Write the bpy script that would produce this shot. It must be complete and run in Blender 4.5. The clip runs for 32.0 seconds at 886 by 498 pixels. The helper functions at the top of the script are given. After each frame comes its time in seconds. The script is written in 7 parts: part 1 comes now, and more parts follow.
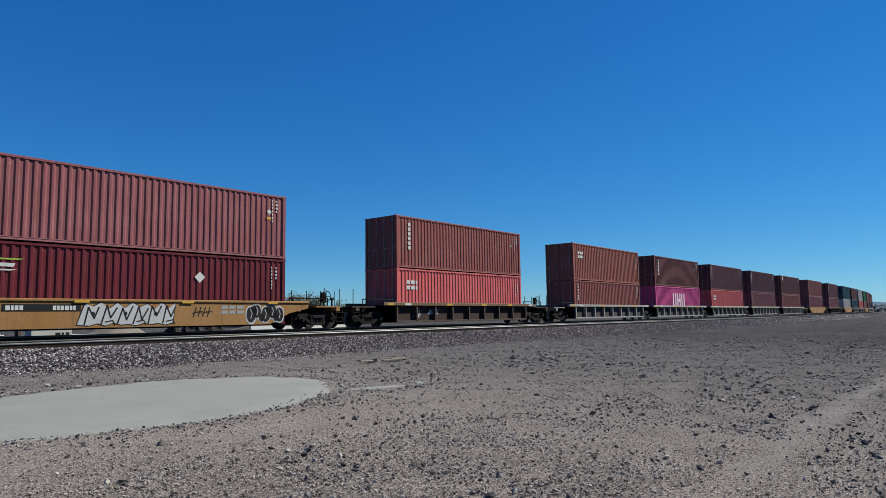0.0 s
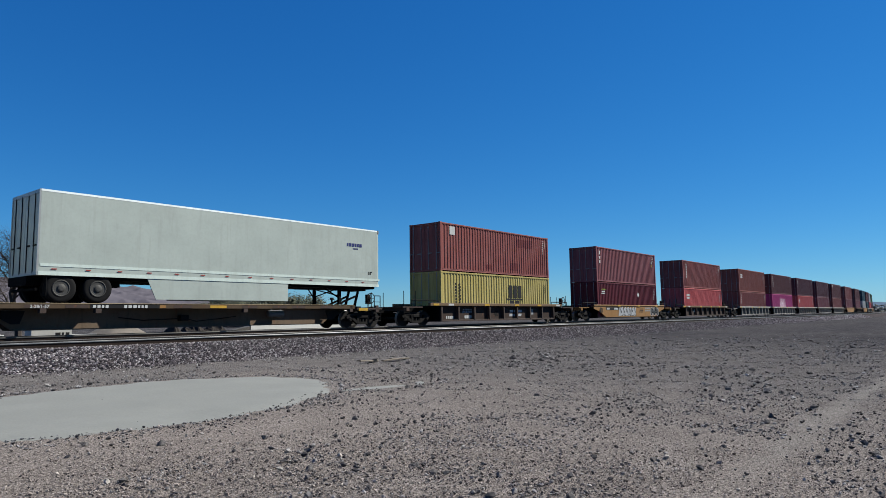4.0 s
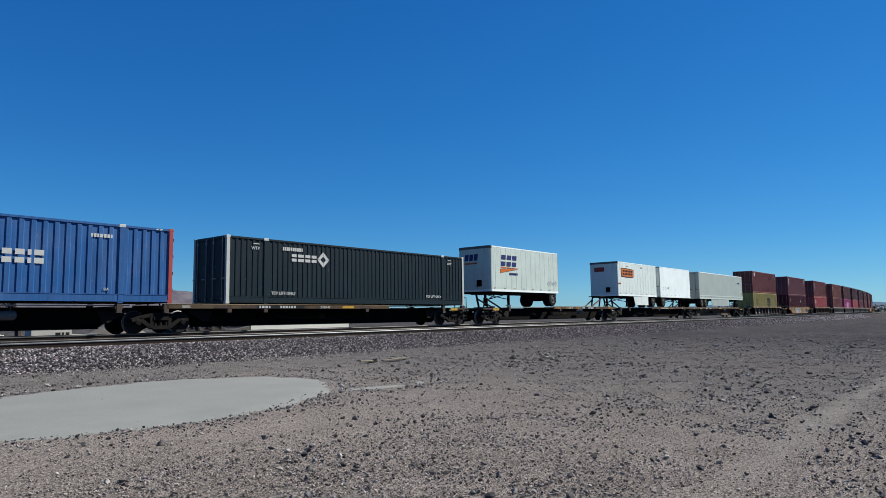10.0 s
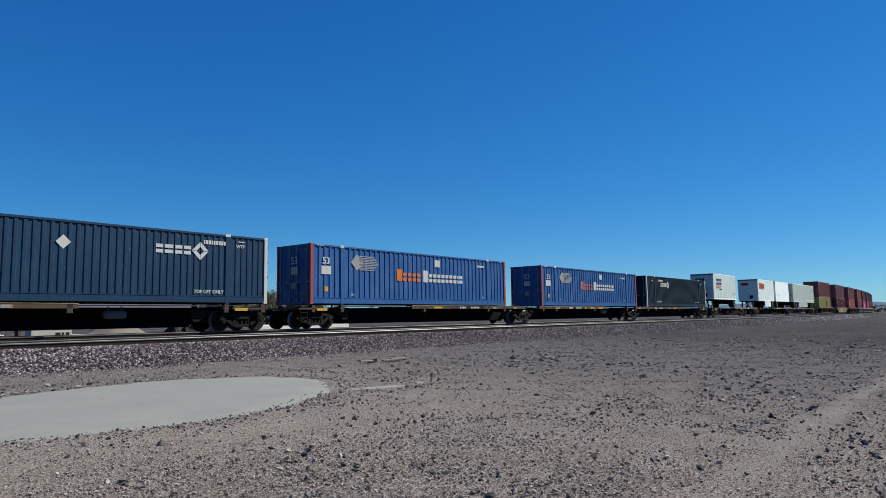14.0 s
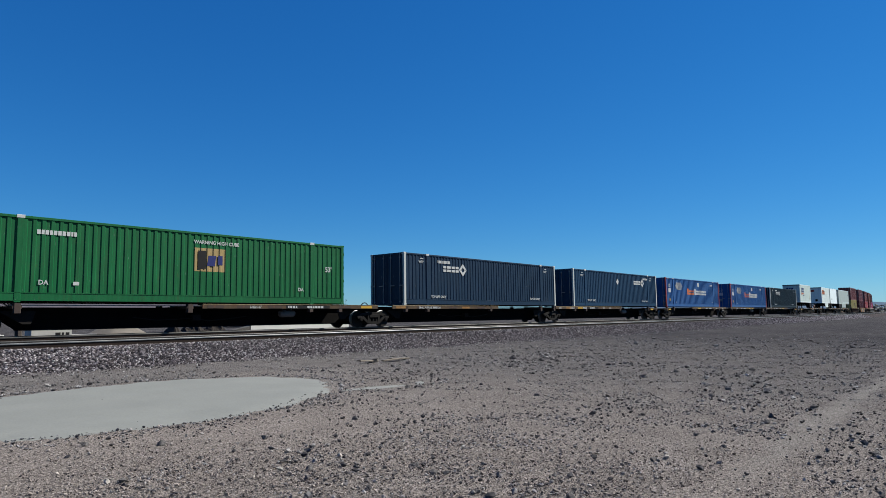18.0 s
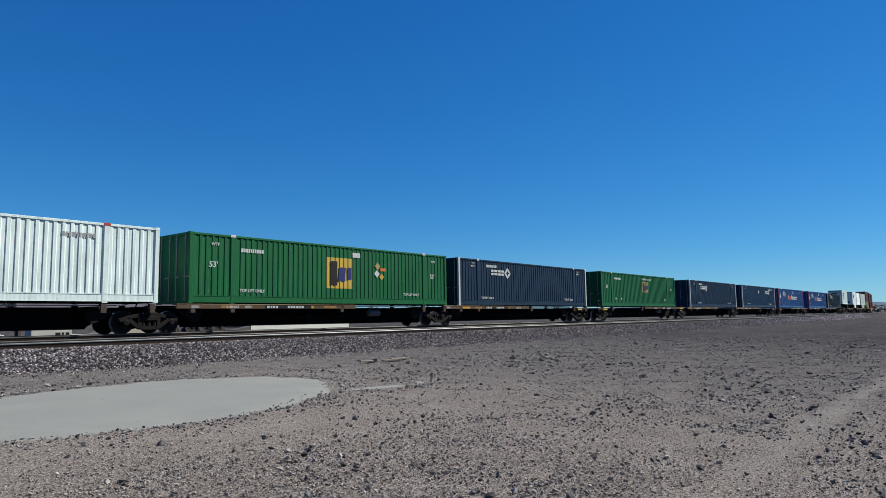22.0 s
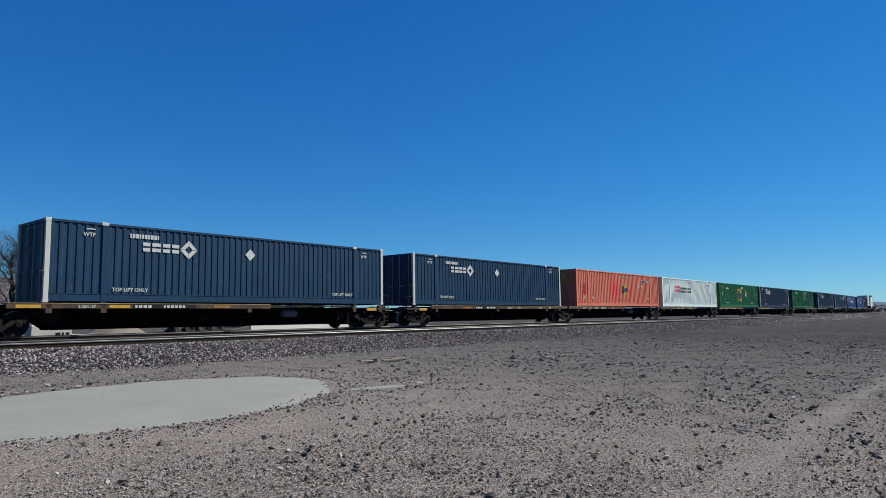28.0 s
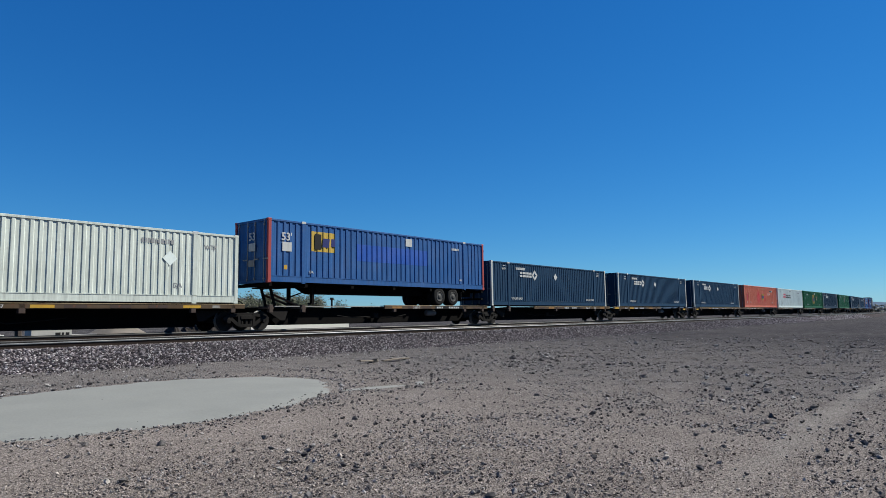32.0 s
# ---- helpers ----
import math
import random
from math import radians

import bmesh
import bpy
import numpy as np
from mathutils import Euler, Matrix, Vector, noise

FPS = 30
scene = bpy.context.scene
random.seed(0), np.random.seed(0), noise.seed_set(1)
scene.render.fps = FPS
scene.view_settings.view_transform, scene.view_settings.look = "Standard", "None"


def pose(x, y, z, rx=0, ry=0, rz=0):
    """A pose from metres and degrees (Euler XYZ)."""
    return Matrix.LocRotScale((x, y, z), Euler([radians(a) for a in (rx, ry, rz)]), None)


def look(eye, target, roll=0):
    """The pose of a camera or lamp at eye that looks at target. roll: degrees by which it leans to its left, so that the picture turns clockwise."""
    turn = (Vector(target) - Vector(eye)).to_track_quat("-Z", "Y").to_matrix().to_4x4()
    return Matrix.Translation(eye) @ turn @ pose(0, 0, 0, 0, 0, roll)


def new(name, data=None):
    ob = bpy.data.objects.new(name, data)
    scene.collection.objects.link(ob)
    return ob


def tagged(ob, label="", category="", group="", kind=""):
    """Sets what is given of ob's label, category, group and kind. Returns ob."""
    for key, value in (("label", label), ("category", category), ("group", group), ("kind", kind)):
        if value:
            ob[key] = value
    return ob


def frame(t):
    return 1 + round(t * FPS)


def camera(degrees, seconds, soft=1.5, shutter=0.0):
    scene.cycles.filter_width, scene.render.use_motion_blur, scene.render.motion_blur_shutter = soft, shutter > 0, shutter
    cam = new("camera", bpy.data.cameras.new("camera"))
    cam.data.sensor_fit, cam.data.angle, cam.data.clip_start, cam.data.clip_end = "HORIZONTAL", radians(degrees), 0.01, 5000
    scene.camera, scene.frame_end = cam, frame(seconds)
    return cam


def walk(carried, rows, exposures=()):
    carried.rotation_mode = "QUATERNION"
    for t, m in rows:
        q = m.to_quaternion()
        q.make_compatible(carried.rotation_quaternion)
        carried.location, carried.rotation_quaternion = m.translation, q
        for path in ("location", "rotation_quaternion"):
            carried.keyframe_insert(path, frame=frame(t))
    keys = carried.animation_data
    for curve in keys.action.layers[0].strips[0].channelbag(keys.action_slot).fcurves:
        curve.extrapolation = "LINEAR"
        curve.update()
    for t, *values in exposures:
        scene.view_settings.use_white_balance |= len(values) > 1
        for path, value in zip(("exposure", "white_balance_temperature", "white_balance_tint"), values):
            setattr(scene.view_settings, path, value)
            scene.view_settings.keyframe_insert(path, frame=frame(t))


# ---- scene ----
cam = camera(67.43, 32.0, soft=0.55, shutter=0.0)
EYE = (0.0, 0.0, 1.45)


def heading(yaw, pitch):
    y, p = radians(yaw), radians(pitch)
    return Vector((math.sin(y) * math.cos(p), math.cos(y) * math.cos(p), math.sin(p)))


VIEW = look(EYE, Vector(EYE) + 10 * heading(50.379, 5.347), -0.197)
walk(cam, [(0.0, VIEW), (32.0, VIEW)], exposures=[(0.0, 0.93, 6500, 5), (32.0, 0.93, 6500, 5)])

# ---------------------------------------------------------------- light
SUN_AZ, SUN_EL = 122.0, 44.0
world = bpy.data.worlds.new("world")
scene.world = world
world.use_nodes = True
wn = world.node_tree.nodes
sky = wn.new("ShaderNodeTexSky")
sky.sky_type = "NISHITA"
sky.sun_disc = False
sky.sun_elevation, sky.sun_rotation = radians(SUN_EL), radians(SUN_AZ)
sky.altitude, sky.air_density, sky.dust_density, sky.ozone_density = 1200, 0.95, 0.0, 5.0
wn["Background"].inputs["Strength"].default_value = 0.0525
tint = wn.new("ShaderNodeHueSaturation")
tint.inputs["Saturation"].default_value = 1.22
air = wn.new("ShaderNodeMix")
air.data_type, air.blend_type = "RGBA", "MULTIPLY"
air.inputs[0].default_value, air.inputs[7].default_value = 1.0, (0.455, 0.83, 1.06, 1.0)
world.node_tree.links.new(sky.outputs[0], tint.inputs["Color"])
world.node_tree.links.new(tint.outputs[0], air.inputs[6])
parts_of, whole = wn.new("ShaderNodeSeparateColor"), wn.new("ShaderNodeCombineColor")
world.node_tree.links.new(air.outputs[2], parts_of.inputs[0])
for i, (power, gain) in enumerate(((0.95, 0.93), (0.79, 1.19), (0.63, 1.93))):  # dry air: the horizon hardly whitens
    p, k = wn.new("ShaderNodeMath"), wn.new("ShaderNodeMath")
    p.operation, k.operation = "POWER", "MULTIPLY"
    p.inputs[1].default_value, k.inputs[1].default_value = power, gain
    world.node_tree.links.new(parts_of.outputs[i], p.inputs[0])
    world.node_tree.links.new(p.outputs[0], k.inputs[0])
    world.node_tree.links.new(k.outputs[0], whole.inputs[i])
world.node_tree.links.new(whole.outputs[0], wn["Background"].inputs["Color"])
sun = new("sun", bpy.data.lights.new("sun", "SUN"))
sun.data.energy, sun.data.angle, sun.data.color = 5.0, radians(0.53), (1.0, 0.945, 0.865)
to_sun = heading(SUN_AZ, SUN_EL)
sun.matrix_world = look(to_sun * 50, (0, 0, 0))

# ---------------------------------------------------------------- materials
MATS = {}
ALBEDO_CUT = 0.645  # share of each paint's colour that is kept; lowered to deepen the shade


def nodes_of(name):
    m = bpy.data.materials.new(name)
    m.use_nodes = True
    n, l = m.node_tree.nodes, m.node_tree.links
    return m, n, l, n["Principled BSDF"]


def noise_tex(n, l, scale, detail=4.0, stretch=(1, 1, 1), coord="Object", rough=0.6):
    tc = n.new("ShaderNodeTexCoord")
    mp = n.new("ShaderNodeMapping")
    mp.inputs["Scale"].default_value = stretch
    tx = n.new("ShaderNodeTexNoise")
    tx.inputs["Scale"].default_value, tx.inputs["Detail"].default_value = scale, detail
    tx.inputs["Roughness"].default_value = rough
    l.new(tc.outputs[coord], mp.inputs["Vector"])
    l.new(mp.outputs[0], tx.inputs["Vector"])
    return tx.outputs["Fac"]


def ramp(n, l, fac, stops):
    r = n.new("ShaderNodeValToRGB")
    e = r.color_ramp.elements
    while len(e) < len(stops):
        e.new(0.5)
    for el, (p, c) in zip(e, stops):
        el.position, el.color = p, (*c, 1.0)
    l.new(fac, r.inputs[0])
    return r.outputs[0]


def mixed(n, l, fac, a, b, kind="MIX"):
    x = n.new("ShaderNodeMix")
    x.data_type, x.blend_type = "RGBA", kind
    for sock, v in ((x.inputs[0], fac), (x.inputs[6], a), (x.inputs[7], b)):
        if isinstance(v, (int, float)):
            sock.default_value = v
        elif isinstance(v, tuple):
            sock.default_value = (*v, 1.0)
        else:
            l.new(v, sock)
    return x.outputs[2]


def bump(n, l, bsdf, fac, strength, dist):
    b = n.new("ShaderNodeBump")
    b.inputs["Strength"].default_value, b.inputs["Distance"].default_value = strength, dist
    l.new(fac, b.inputs["Height"])
    l.new(b.outputs[0], bsdf.inputs["Normal"])


def dim(c, k):
    return tuple(v * k for v in c)


def paint(name, rgb, rough=0.55, dirt=0.5, dirt_rgb=(0.10, 0.075, 0.055), metal=0.0, fade=0.13, rust=0.0, scuff=0.0, clouds=(), chips=0.0):
    """Weathered paint: broad fading, vertical run-down streaks, fine grime, rust spots."""
    if name in MATS:
        return MATS[name]
    m, n, l, b = nodes_of(name)
    rgb, dirt_rgb = dim(rgb, ALBEDO_CUT), dim(dirt_rgb, ALBEDO_CUT)
    broad = noise_tex(n, l, 0.7, 3)
    grey = sum(rgb) / 3
    faded = tuple(v * (1 - fade) + (grey * 0.6 + 0.09) * fade for v in rgb)
    col = ramp(n, l, broad, [(0.3, dim(rgb, 0.86)), (0.7, faded)])
    streak = noise_tex(n, l, 2.2, 6, (2.2, 2.2, 0.22))
    f1 = ramp(n, l, streak, [(0.52, (0, 0, 0)), (0.78, (dirt * 0.75,) * 3)])
    col = mixed(n, l, f1, col, dirt_rgb)
    fine = noise_tex(n, l, 9, 5)
    f2 = ramp(n, l, fine, [(0.45, (0, 0, 0)), (0.8, (dirt * 0.4,) * 3)])
    col = mixed(n, l, f2, col, dim(dirt_rgb, 0.8))
    if rust > 0:
        spots = noise_tex(n, l, 5, 8, (1, 1, 0.6))
        f3 = ramp(n, l, spots, [(0.62 - 0.05 * rust, (0, 0, 0)), (0.68, (min(1.0, rust) * 0.75,) * 3)])
        col = mixed(n, l, f3, col, (0.11, 0.04, 0.018))
    if scuff > 0:
        worn = noise_tex(n, l, 7, 9, (0.7, 1, 1.5), rough=0.75)
        f4 = ramp(n, l, worn, [(0.61, (0, 0, 0)), (0.68, (scuff,) * 3)])
        col = mixed(n, l, f4, col, (0.30, 0.23, 0.21))
    if chips > 0:
        thin = noise_tex(n, l, 3.2, 3, (9, 9, 1.1), rough=0.5)
        f5 = ramp(n, l, thin, [(0.70, (0, 0, 0)), (0.76, (chips,) * 3)])
        col = mixed(n, l, f5, col, tuple(0.5 * v + 0.16 for v in rgb))
        dull = noise_tex(n, l, 1.6, 5, (5, 5, 0.35), rough=0.65)
        f6 = ramp(n, l, dull, [(0.35, (0.80, 0.80, 0.81)), (0.5, (1, 1, 1)), (0.68, (1.16, 1.16, 1.17))])
        col = mixed(n, l, 1.0, col, f6, "MULTIPLY")
    for x, z, r in clouds:  # red spray that drifted over the sheet round (x, z)
        tc, mp, gr = n.new("ShaderNodeTexCoord"), n.new("ShaderNodeMapping"), n.new("ShaderNodeTexGradient")
        mp.inputs["Scale"].default_value = (1 / r, 0.2, 1 / r)
        mp.inputs["Location"].default_value = (-x / r, 0, -z / r)
        gr.gradient_type = "QUADRATIC_SPHERE"
        l.new(tc.outputs["Object"], mp.inputs["Vector"])
        l.new(mp.outputs[0], gr.inputs["Vector"])
        col = mixed(n, l, ramp(n, l, gr.outputs["Fac"], [(0.0, (0, 0, 0)), (0.5, (0.8, 0.8, 0.8))]), col, (0.52, 0.045, 0.05))
    l.new(col, b.inputs["Base Color"])
    b.inputs["Roughness"].default_value, b.inputs["Metallic"].default_value = rough, metal
    b.inputs["Specular IOR Level"].default_value = 0.16
    MATS[name] = m
    return m


def plain(name, rgb, rough=0.6, metal=0.0, var=0.3, scale=8.0, bumpy=0.2, spec=0.3):
    if name in MATS:
        return MATS[name]
    m, n, l, b = nodes_of(name)
    rgb = dim(rgb, ALBEDO_CUT)
    f = noise_tex(n, l, scale, 6)
    g = noise_tex(n, l, scale * 0.13, 3)
    c = ramp(n, l, f, [(0.3, dim(rgb, 1 - var)), (0.7, dim(rgb, 1 + var))])
    c = mixed(n, l, 0.5, c, ramp(n, l, g, [(0.35, dim(rgb, 1 - var)), (0.65, dim(rgb, 1 + var))]))
    l.new(c, b.inputs["Base Color"])
    b.inputs["Roughness"].default_value, b.inputs["Metallic"].default_value = rough, metal
    b.inputs["Specular IOR Level"].default_value = spec
    bump(n, l, b, f, bumpy, 0.02)
    MATS[name] = m
    return m


def pebbles(n, l, scale, dark, light):
    """Tone that changes from pebble to pebble, with shade painted into the gaps; and the pebbles' height."""
    tc = n.new("ShaderNodeTexCoord")
    v = n.new("ShaderNodeTexVoronoi")
    v.inputs["Scale"].default_value = scale
    l.new(tc.outputs["Object"], v.inputs["Vector"])
    sep = n.new("ShaderNodeSeparateColor")
    l.new(v.outputs["Color"], sep.inputs[0])
    tone = ramp(n, l, sep.outputs[0], [(0.0, (dark,) * 3), (0.5, (0.95, 0.95, 0.95)), (1.0, (light,) * 3)])
    gap = ramp(n, l, v.outputs["Distance"], [(0.35, (1, 1, 1)), (0.75, (0.35, 0.34, 0.34))])
    return mixed(n, l, 1.0, tone, gap, "MULTIPLY"), v.outputs["Distance"]


def stone_mat(name, stops, rough=0.9):
    """Loose stones: each one takes its own tone, with grain on top."""
    m, n, l, b = nodes_of(name)
    g = n.new("ShaderNodeNewGeometry")
    c = ramp(n, l, g.outputs["Random Per Island"], stops)
    f = noise_tex(n, l, 40, 4)
    c = mixed(n, l, 0.5, c, ramp(n, l, f, [(0.3, (0.35, 0.35, 0.35)), (0.7, (1.0, 1.0, 1.0))]), "MULTIPLY")
    l.new(c, b.inputs["Base Color"])
    b.inputs["Roughness"].default_value = rough
    b.inputs["Specular IOR Level"].default_value = 0.06
    bump(n, l, b, f, 0.3, 0.01)
    MATS[name] = m
    return m


# ---------------------------------------------------------------- mesh tools
class Geo:
    """Collects vertices and faces for one mesh."""

    def __init__(self):
        self.v, self.f = [], []

    def add(self, vs, fs):
        k = len(self.v)
        self.v += [tuple(p) for p in vs]
        self.f += [tuple(i + k for i in q) for q in fs]
        return self

    def prism(self, prof, axis, a, b):
        """A closed profile (points in the other two axes) swept from a to b along the axis."""
        n = len(prof)

        def put(p, w):
            return {"x": (w, p[0], p[1]), "y": (p[0], w, p[1]), "z": (p[0], p[1], w)}[axis]

        vs = [put(p, a) for p in prof] + [put(p, b) for p in prof]
        fs = [(i, (i + 1) % n, n + (i + 1) % n, n + i) for i in range(n)] + [tuple(range(n))[::-1], tuple(range(n, 2 * n))]
        if axis == "y":
            fs = [q[::-1] for q in fs]
        return self.add(vs, fs)

    def box(self, x0, x1, y0, y1, z0, z1, c=0.0):
        """A box whose long edges are chamfered by c."""
        ext = {"x": abs(x1 - x0), "y": abs(y1 - y0), "z": abs(z1 - z0)}
        axis = max(ext, key=ext.get)
        lim = {"x": (x0, x1), "y": (y0, y1), "z": (z0, z1)}
        (a0, a1), (b0, b1) = [lim[k] for k in "xyz" if k != axis]
        c = min(c, abs(a1 - a0) * 0.45, abs(b1 - b0) * 0.45)
        if c > 0:
            prof = [(a0 + c, b0), (a1 - c, b0), (a1, b0 + c), (a1, b1 - c), (a1 - c, b1), (a0 + c, b1), (a0, b1 - c), (a0, b0 + c)]
        else:
            prof = [(a0, b0), (a1, b0), (a1, b1), (a0, b1)]
        return self.prism(prof, axis, *lim[axis])

    def rod(self, p, q, r, n=8, r2=None):
        p, q = Vector(p), Vector(q)
        d = (q - p).normalized()
        u = d.orthogonal().normalized()
        w = d.cross(u)
        r2 = r if r2 is None else r2
        ring = [(math.cos(2 * math.pi * i / n), math.sin(2 * math.pi * i / n)) for i in range(n)]
        vs = [p + (u * a + w * b) * r for a, b in ring] + [q + (u * a + w * b) * r2 for a, b in ring]
        fs = [(i, (i + 1) % n, n + (i + 1) % n, n + i) for i in range(n)] + [tuple(range(n))[::-1], tuple(range(n, 2 * n))]
        return self.add(vs, fs)

    def path(self, pts, r, n=6):
        for p, q in zip(pts, pts[1:]):
            self.rod(p, q, r, n)
        return self

    def turned(self, prof, centre, n=24, axis="y"):
        """A profile of (along, radius) turned round an axis."""
        cx, cy, cz = centre
        vs, fs = [], []
        for a, r in prof:
            for i in range(n):
                t = 2 * math.pi * i / n
                vs.append((cx + r * math.sin(t), cy + a, cz + r * math.cos(t)) if axis == "y" else (cx + a, cy + r * math.sin(t), cz + r * math.cos(t)))
        m = len(prof)
        for j in range(m - 1):
            for i in range(n):
                k = (i + 1) % n
                fs.append((j * n + i, j * n + k, (j + 1) * n + k, (j + 1) * n + i))
        fs += [tuple(range(n))[::-1], tuple((m - 1) * n + i for i in range(n))]
        return self.add(vs, fs)

    def mesh(self, name, material, smooth=False):
        me = bpy.data.meshes.new(name)
        me.from_pydata(self.v, [], self.f)
        me.materials.append(material)
        if smooth:
            me.polygons.foreach_set("use_smooth", [True] * len(me.polygons))
        me.update()
        return me


MESHES = {}


def shared(key, maker):
    """The mesh of that key, made once."""
    if key not in MESHES:
        MESHES[key] = maker()
    return MESHES[key]


def part(name, mesh, parent, label="", at=None):
    ob = new(name, mesh)
    ob.parent = parent
    if at is not None:
        ob.matrix_basis = at if isinstance(at, Matrix) else Matrix.Translation(at)
    return tagged(ob, label)


def thing(name, label, category, group="", kind="", data=None):
    return tagged(new(name, data), label, category, group, kind)


# ---------------------------------------------------------------- the line of the railway
TRACK_Y, BEND, RADIUS, RAIL_Z, CANT = 25.856, 120.0, 1450.0, 0.63, 0.807
NEAR_Y = 21.0


def on_line(s, off=0.0):
    """Place and heading at s along the train's track, off metres to its left (away from the camera)."""
    u = max(s - BEND, 0.0) / RADIUS
    x, y = min(s, BEND) + RADIUS * math.sin(u), TRACK_Y + RADIUS * (1 - math.cos(u))
    return x - off * math.sin(u), y + off * math.cos(u), u


def run(t):
    """How far the train has gone after t seconds."""
    return 10.7016 * t + 0.00905 * t * t - 0.0000465 * t ** 3


def line_pose(s, half, z=0.0, off=0.0):
    x0, y0, _ = on_line(s - half, off)
    x1, y1, _ = on_line(s + half, off)
    m = Matrix.Translation(((x0 + x1) / 2, (y0 + y1) / 2, RAIL_Z)) @ Matrix.Rotation(math.atan2(y1 - y0, x1 - x0), 4, "Z")
    return m @ Matrix.Rotation(-radians(CANT), 4, "X") @ Matrix.Translation((0, 0, z))


MOVERS, WHEELS = [], []


def moving(ob, s, half, z=0.0):
    ob.matrix_basis = line_pose(s, half, z)
    MOVERS.append((ob, s, half, z))
    return ob

# ---------------------------------------------------------------- colours
# The next three steels carry undercar shade in their near-black colour.
M_STEEL = plain("dark_steel", (0.012, 0.0105, 0.010), 0.85, 0.0, 0.4, 12, 0.2, 0.12)
M_SHADEGRIME = plain("grimy_shade_dark_steel", (0.0055, 0.005, 0.005), 0.95, 0.0, 0.45, 9, 0.2, 0.06)
M_WHEEL = plain("worn_wheel_steel", (0.014, 0.0125, 0.0115), 0.7, 0.1, 0.3, 14, 0.2, 0.15)
M_TREAD = plain("polished_tread", (0.30, 0.29, 0.28), 0.5, 0.6, 0.15, 20)
M_RUBBER = plain("black_rubber", (0.009, 0.009, 0.010), 0.85, 0.0, 0.3, 20, 0.2, 0.12)
M_WHITE = paint("white_marking", (0.62, 0.63, 0.62), 0.6, 0.35)
M_GREYMARK = paint("faded_marking", (0.33, 0.34, 0.35), 0.6, 0.4)
M_YEL = paint("yellow_marking", (0.62, 0.36, 0.03), 0.6, 0.4)
M_REDMARK = paint("red_marking", (0.42, 0.05, 0.04), 0.6, 0.3)
M_BLACKMARK = paint("black_marking", (0.010, 0.010, 0.012), 0.7, 0.1, (0.03, 0.025, 0.02), fade=0.01)
M_NAVYMARK = paint("navy_marking", (0.02, 0.03, 0.17), 0.5, 0.2)
M_ORANGEMARK = paint("orange_marking", (0.72, 0.17, 0.02), 0.5, 0.25)
M_SILVER = paint("silver_spray", (0.50, 0.51, 0.52), 0.45, 0.25)
M_OCHRE = paint("weathered_ochre", (0.34, 0.17, 0.045), 0.65, 0.7, (0.06, 0.045, 0.035), rust=0.5)
M_STRIP = paint("worn_brown_strip", (0.095, 0.058, 0.028), 0.75, 0.8, (0.045, 0.035, 0.028), rust=0.7)
M_LIP = paint("worn_tan_edge", (0.50, 0.37, 0.21), 0.7, 0.5, rust=0.6)
M_BROWNCAR = paint("rusty_brown_car", (0.068, 0.044, 0.036), 0.75, 0.7, (0.05, 0.035, 0.028), rust=0.8)
# Walls behind the ribs: a much darker paint than the ribs have.
M_GREYWALL = paint("dark_grey_wall", (0.05, 0.048, 0.046), 0.8, 0.7, (0.03, 0.026, 0.022), rust=0.4)
M_BROWNWALL = paint("dark_brown_wall", (0.046, 0.027, 0.021), 0.8, 0.6, (0.03, 0.02, 0.015), rust=0.6, fade=0.02)
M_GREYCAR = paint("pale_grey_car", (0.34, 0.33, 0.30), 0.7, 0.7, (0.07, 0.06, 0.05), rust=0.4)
M_ALU = plain("dull_aluminium", (0.42, 0.43, 0.42), 0.42, 0.35, 0.12, 6)


def text_mesh(body, size, material):
    """A word in the built-in font, stood upright to be read from the -y side, as a mesh."""
    def make():
        cu = bpy.data.curves.new("lettering", "FONT")
        cu.body, cu.size, cu.extrude, cu.resolution_u, cu.offset = body, size, 0.002, 2, size * 0.022
        tmp = new("lettering", cu)
        me = bpy.data.meshes.new_from_object(tmp.evaluated_get(bpy.context.evaluated_depsgraph_get()))
        bpy.data.objects.remove(tmp)
        me.transform(Matrix.Rotation(radians(90), 4, "X"))
        me.materials.clear()
        me.materials.append(material)
        return me
    return shared(("text", body, size, material.name), make)


def plate(w, h, material, t=0.004):
    return shared(("plate", round(w, 3), round(h, 3), material.name), lambda: Geo().box(0, w, -t, 0, 0, h).mesh("marking", material))


def slant(w, h, lean, material):
    def make():
        return Geo().prism([(0, 0), (w, 0), (w + lean, h), (lean, h)], "y", -0.004, 0).mesh("marking", material)
    return shared(("slant", w, h, lean, material.name), make)


def diamond(r, material, hole=0.0):
    def make():
        g = Geo()
        if hole:
            for a in range(4):
                c0, s0 = math.cos(a * math.pi / 2), math.sin(a * math.pi / 2)
                c1, s1 = math.cos((a + 1) * math.pi / 2), math.sin((a + 1) * math.pi / 2)
                ps = [(c0 * hole, s0 * hole), (c0 * r, s0 * r), (c1 * r, s1 * r), (c1 * hole, s1 * hole)]
                k = 0.06
                mid = ((c0 + c1) * r / 3, (s0 + s1) * r / 3)
                ps = [(p[0] + (mid[0] - p[0]) * k, p[1] + (mid[1] - p[1]) * k) for p in ps]
                g.prism(ps, "y", -0.004, 0)
        else:
            g.prism([(0, -r), (r, 0), (0, r), (-r, 0)], "y", -0.004, 0)
        return g.mesh("marking", material)
    return shared(("diamond", r, material.name, hole), make)


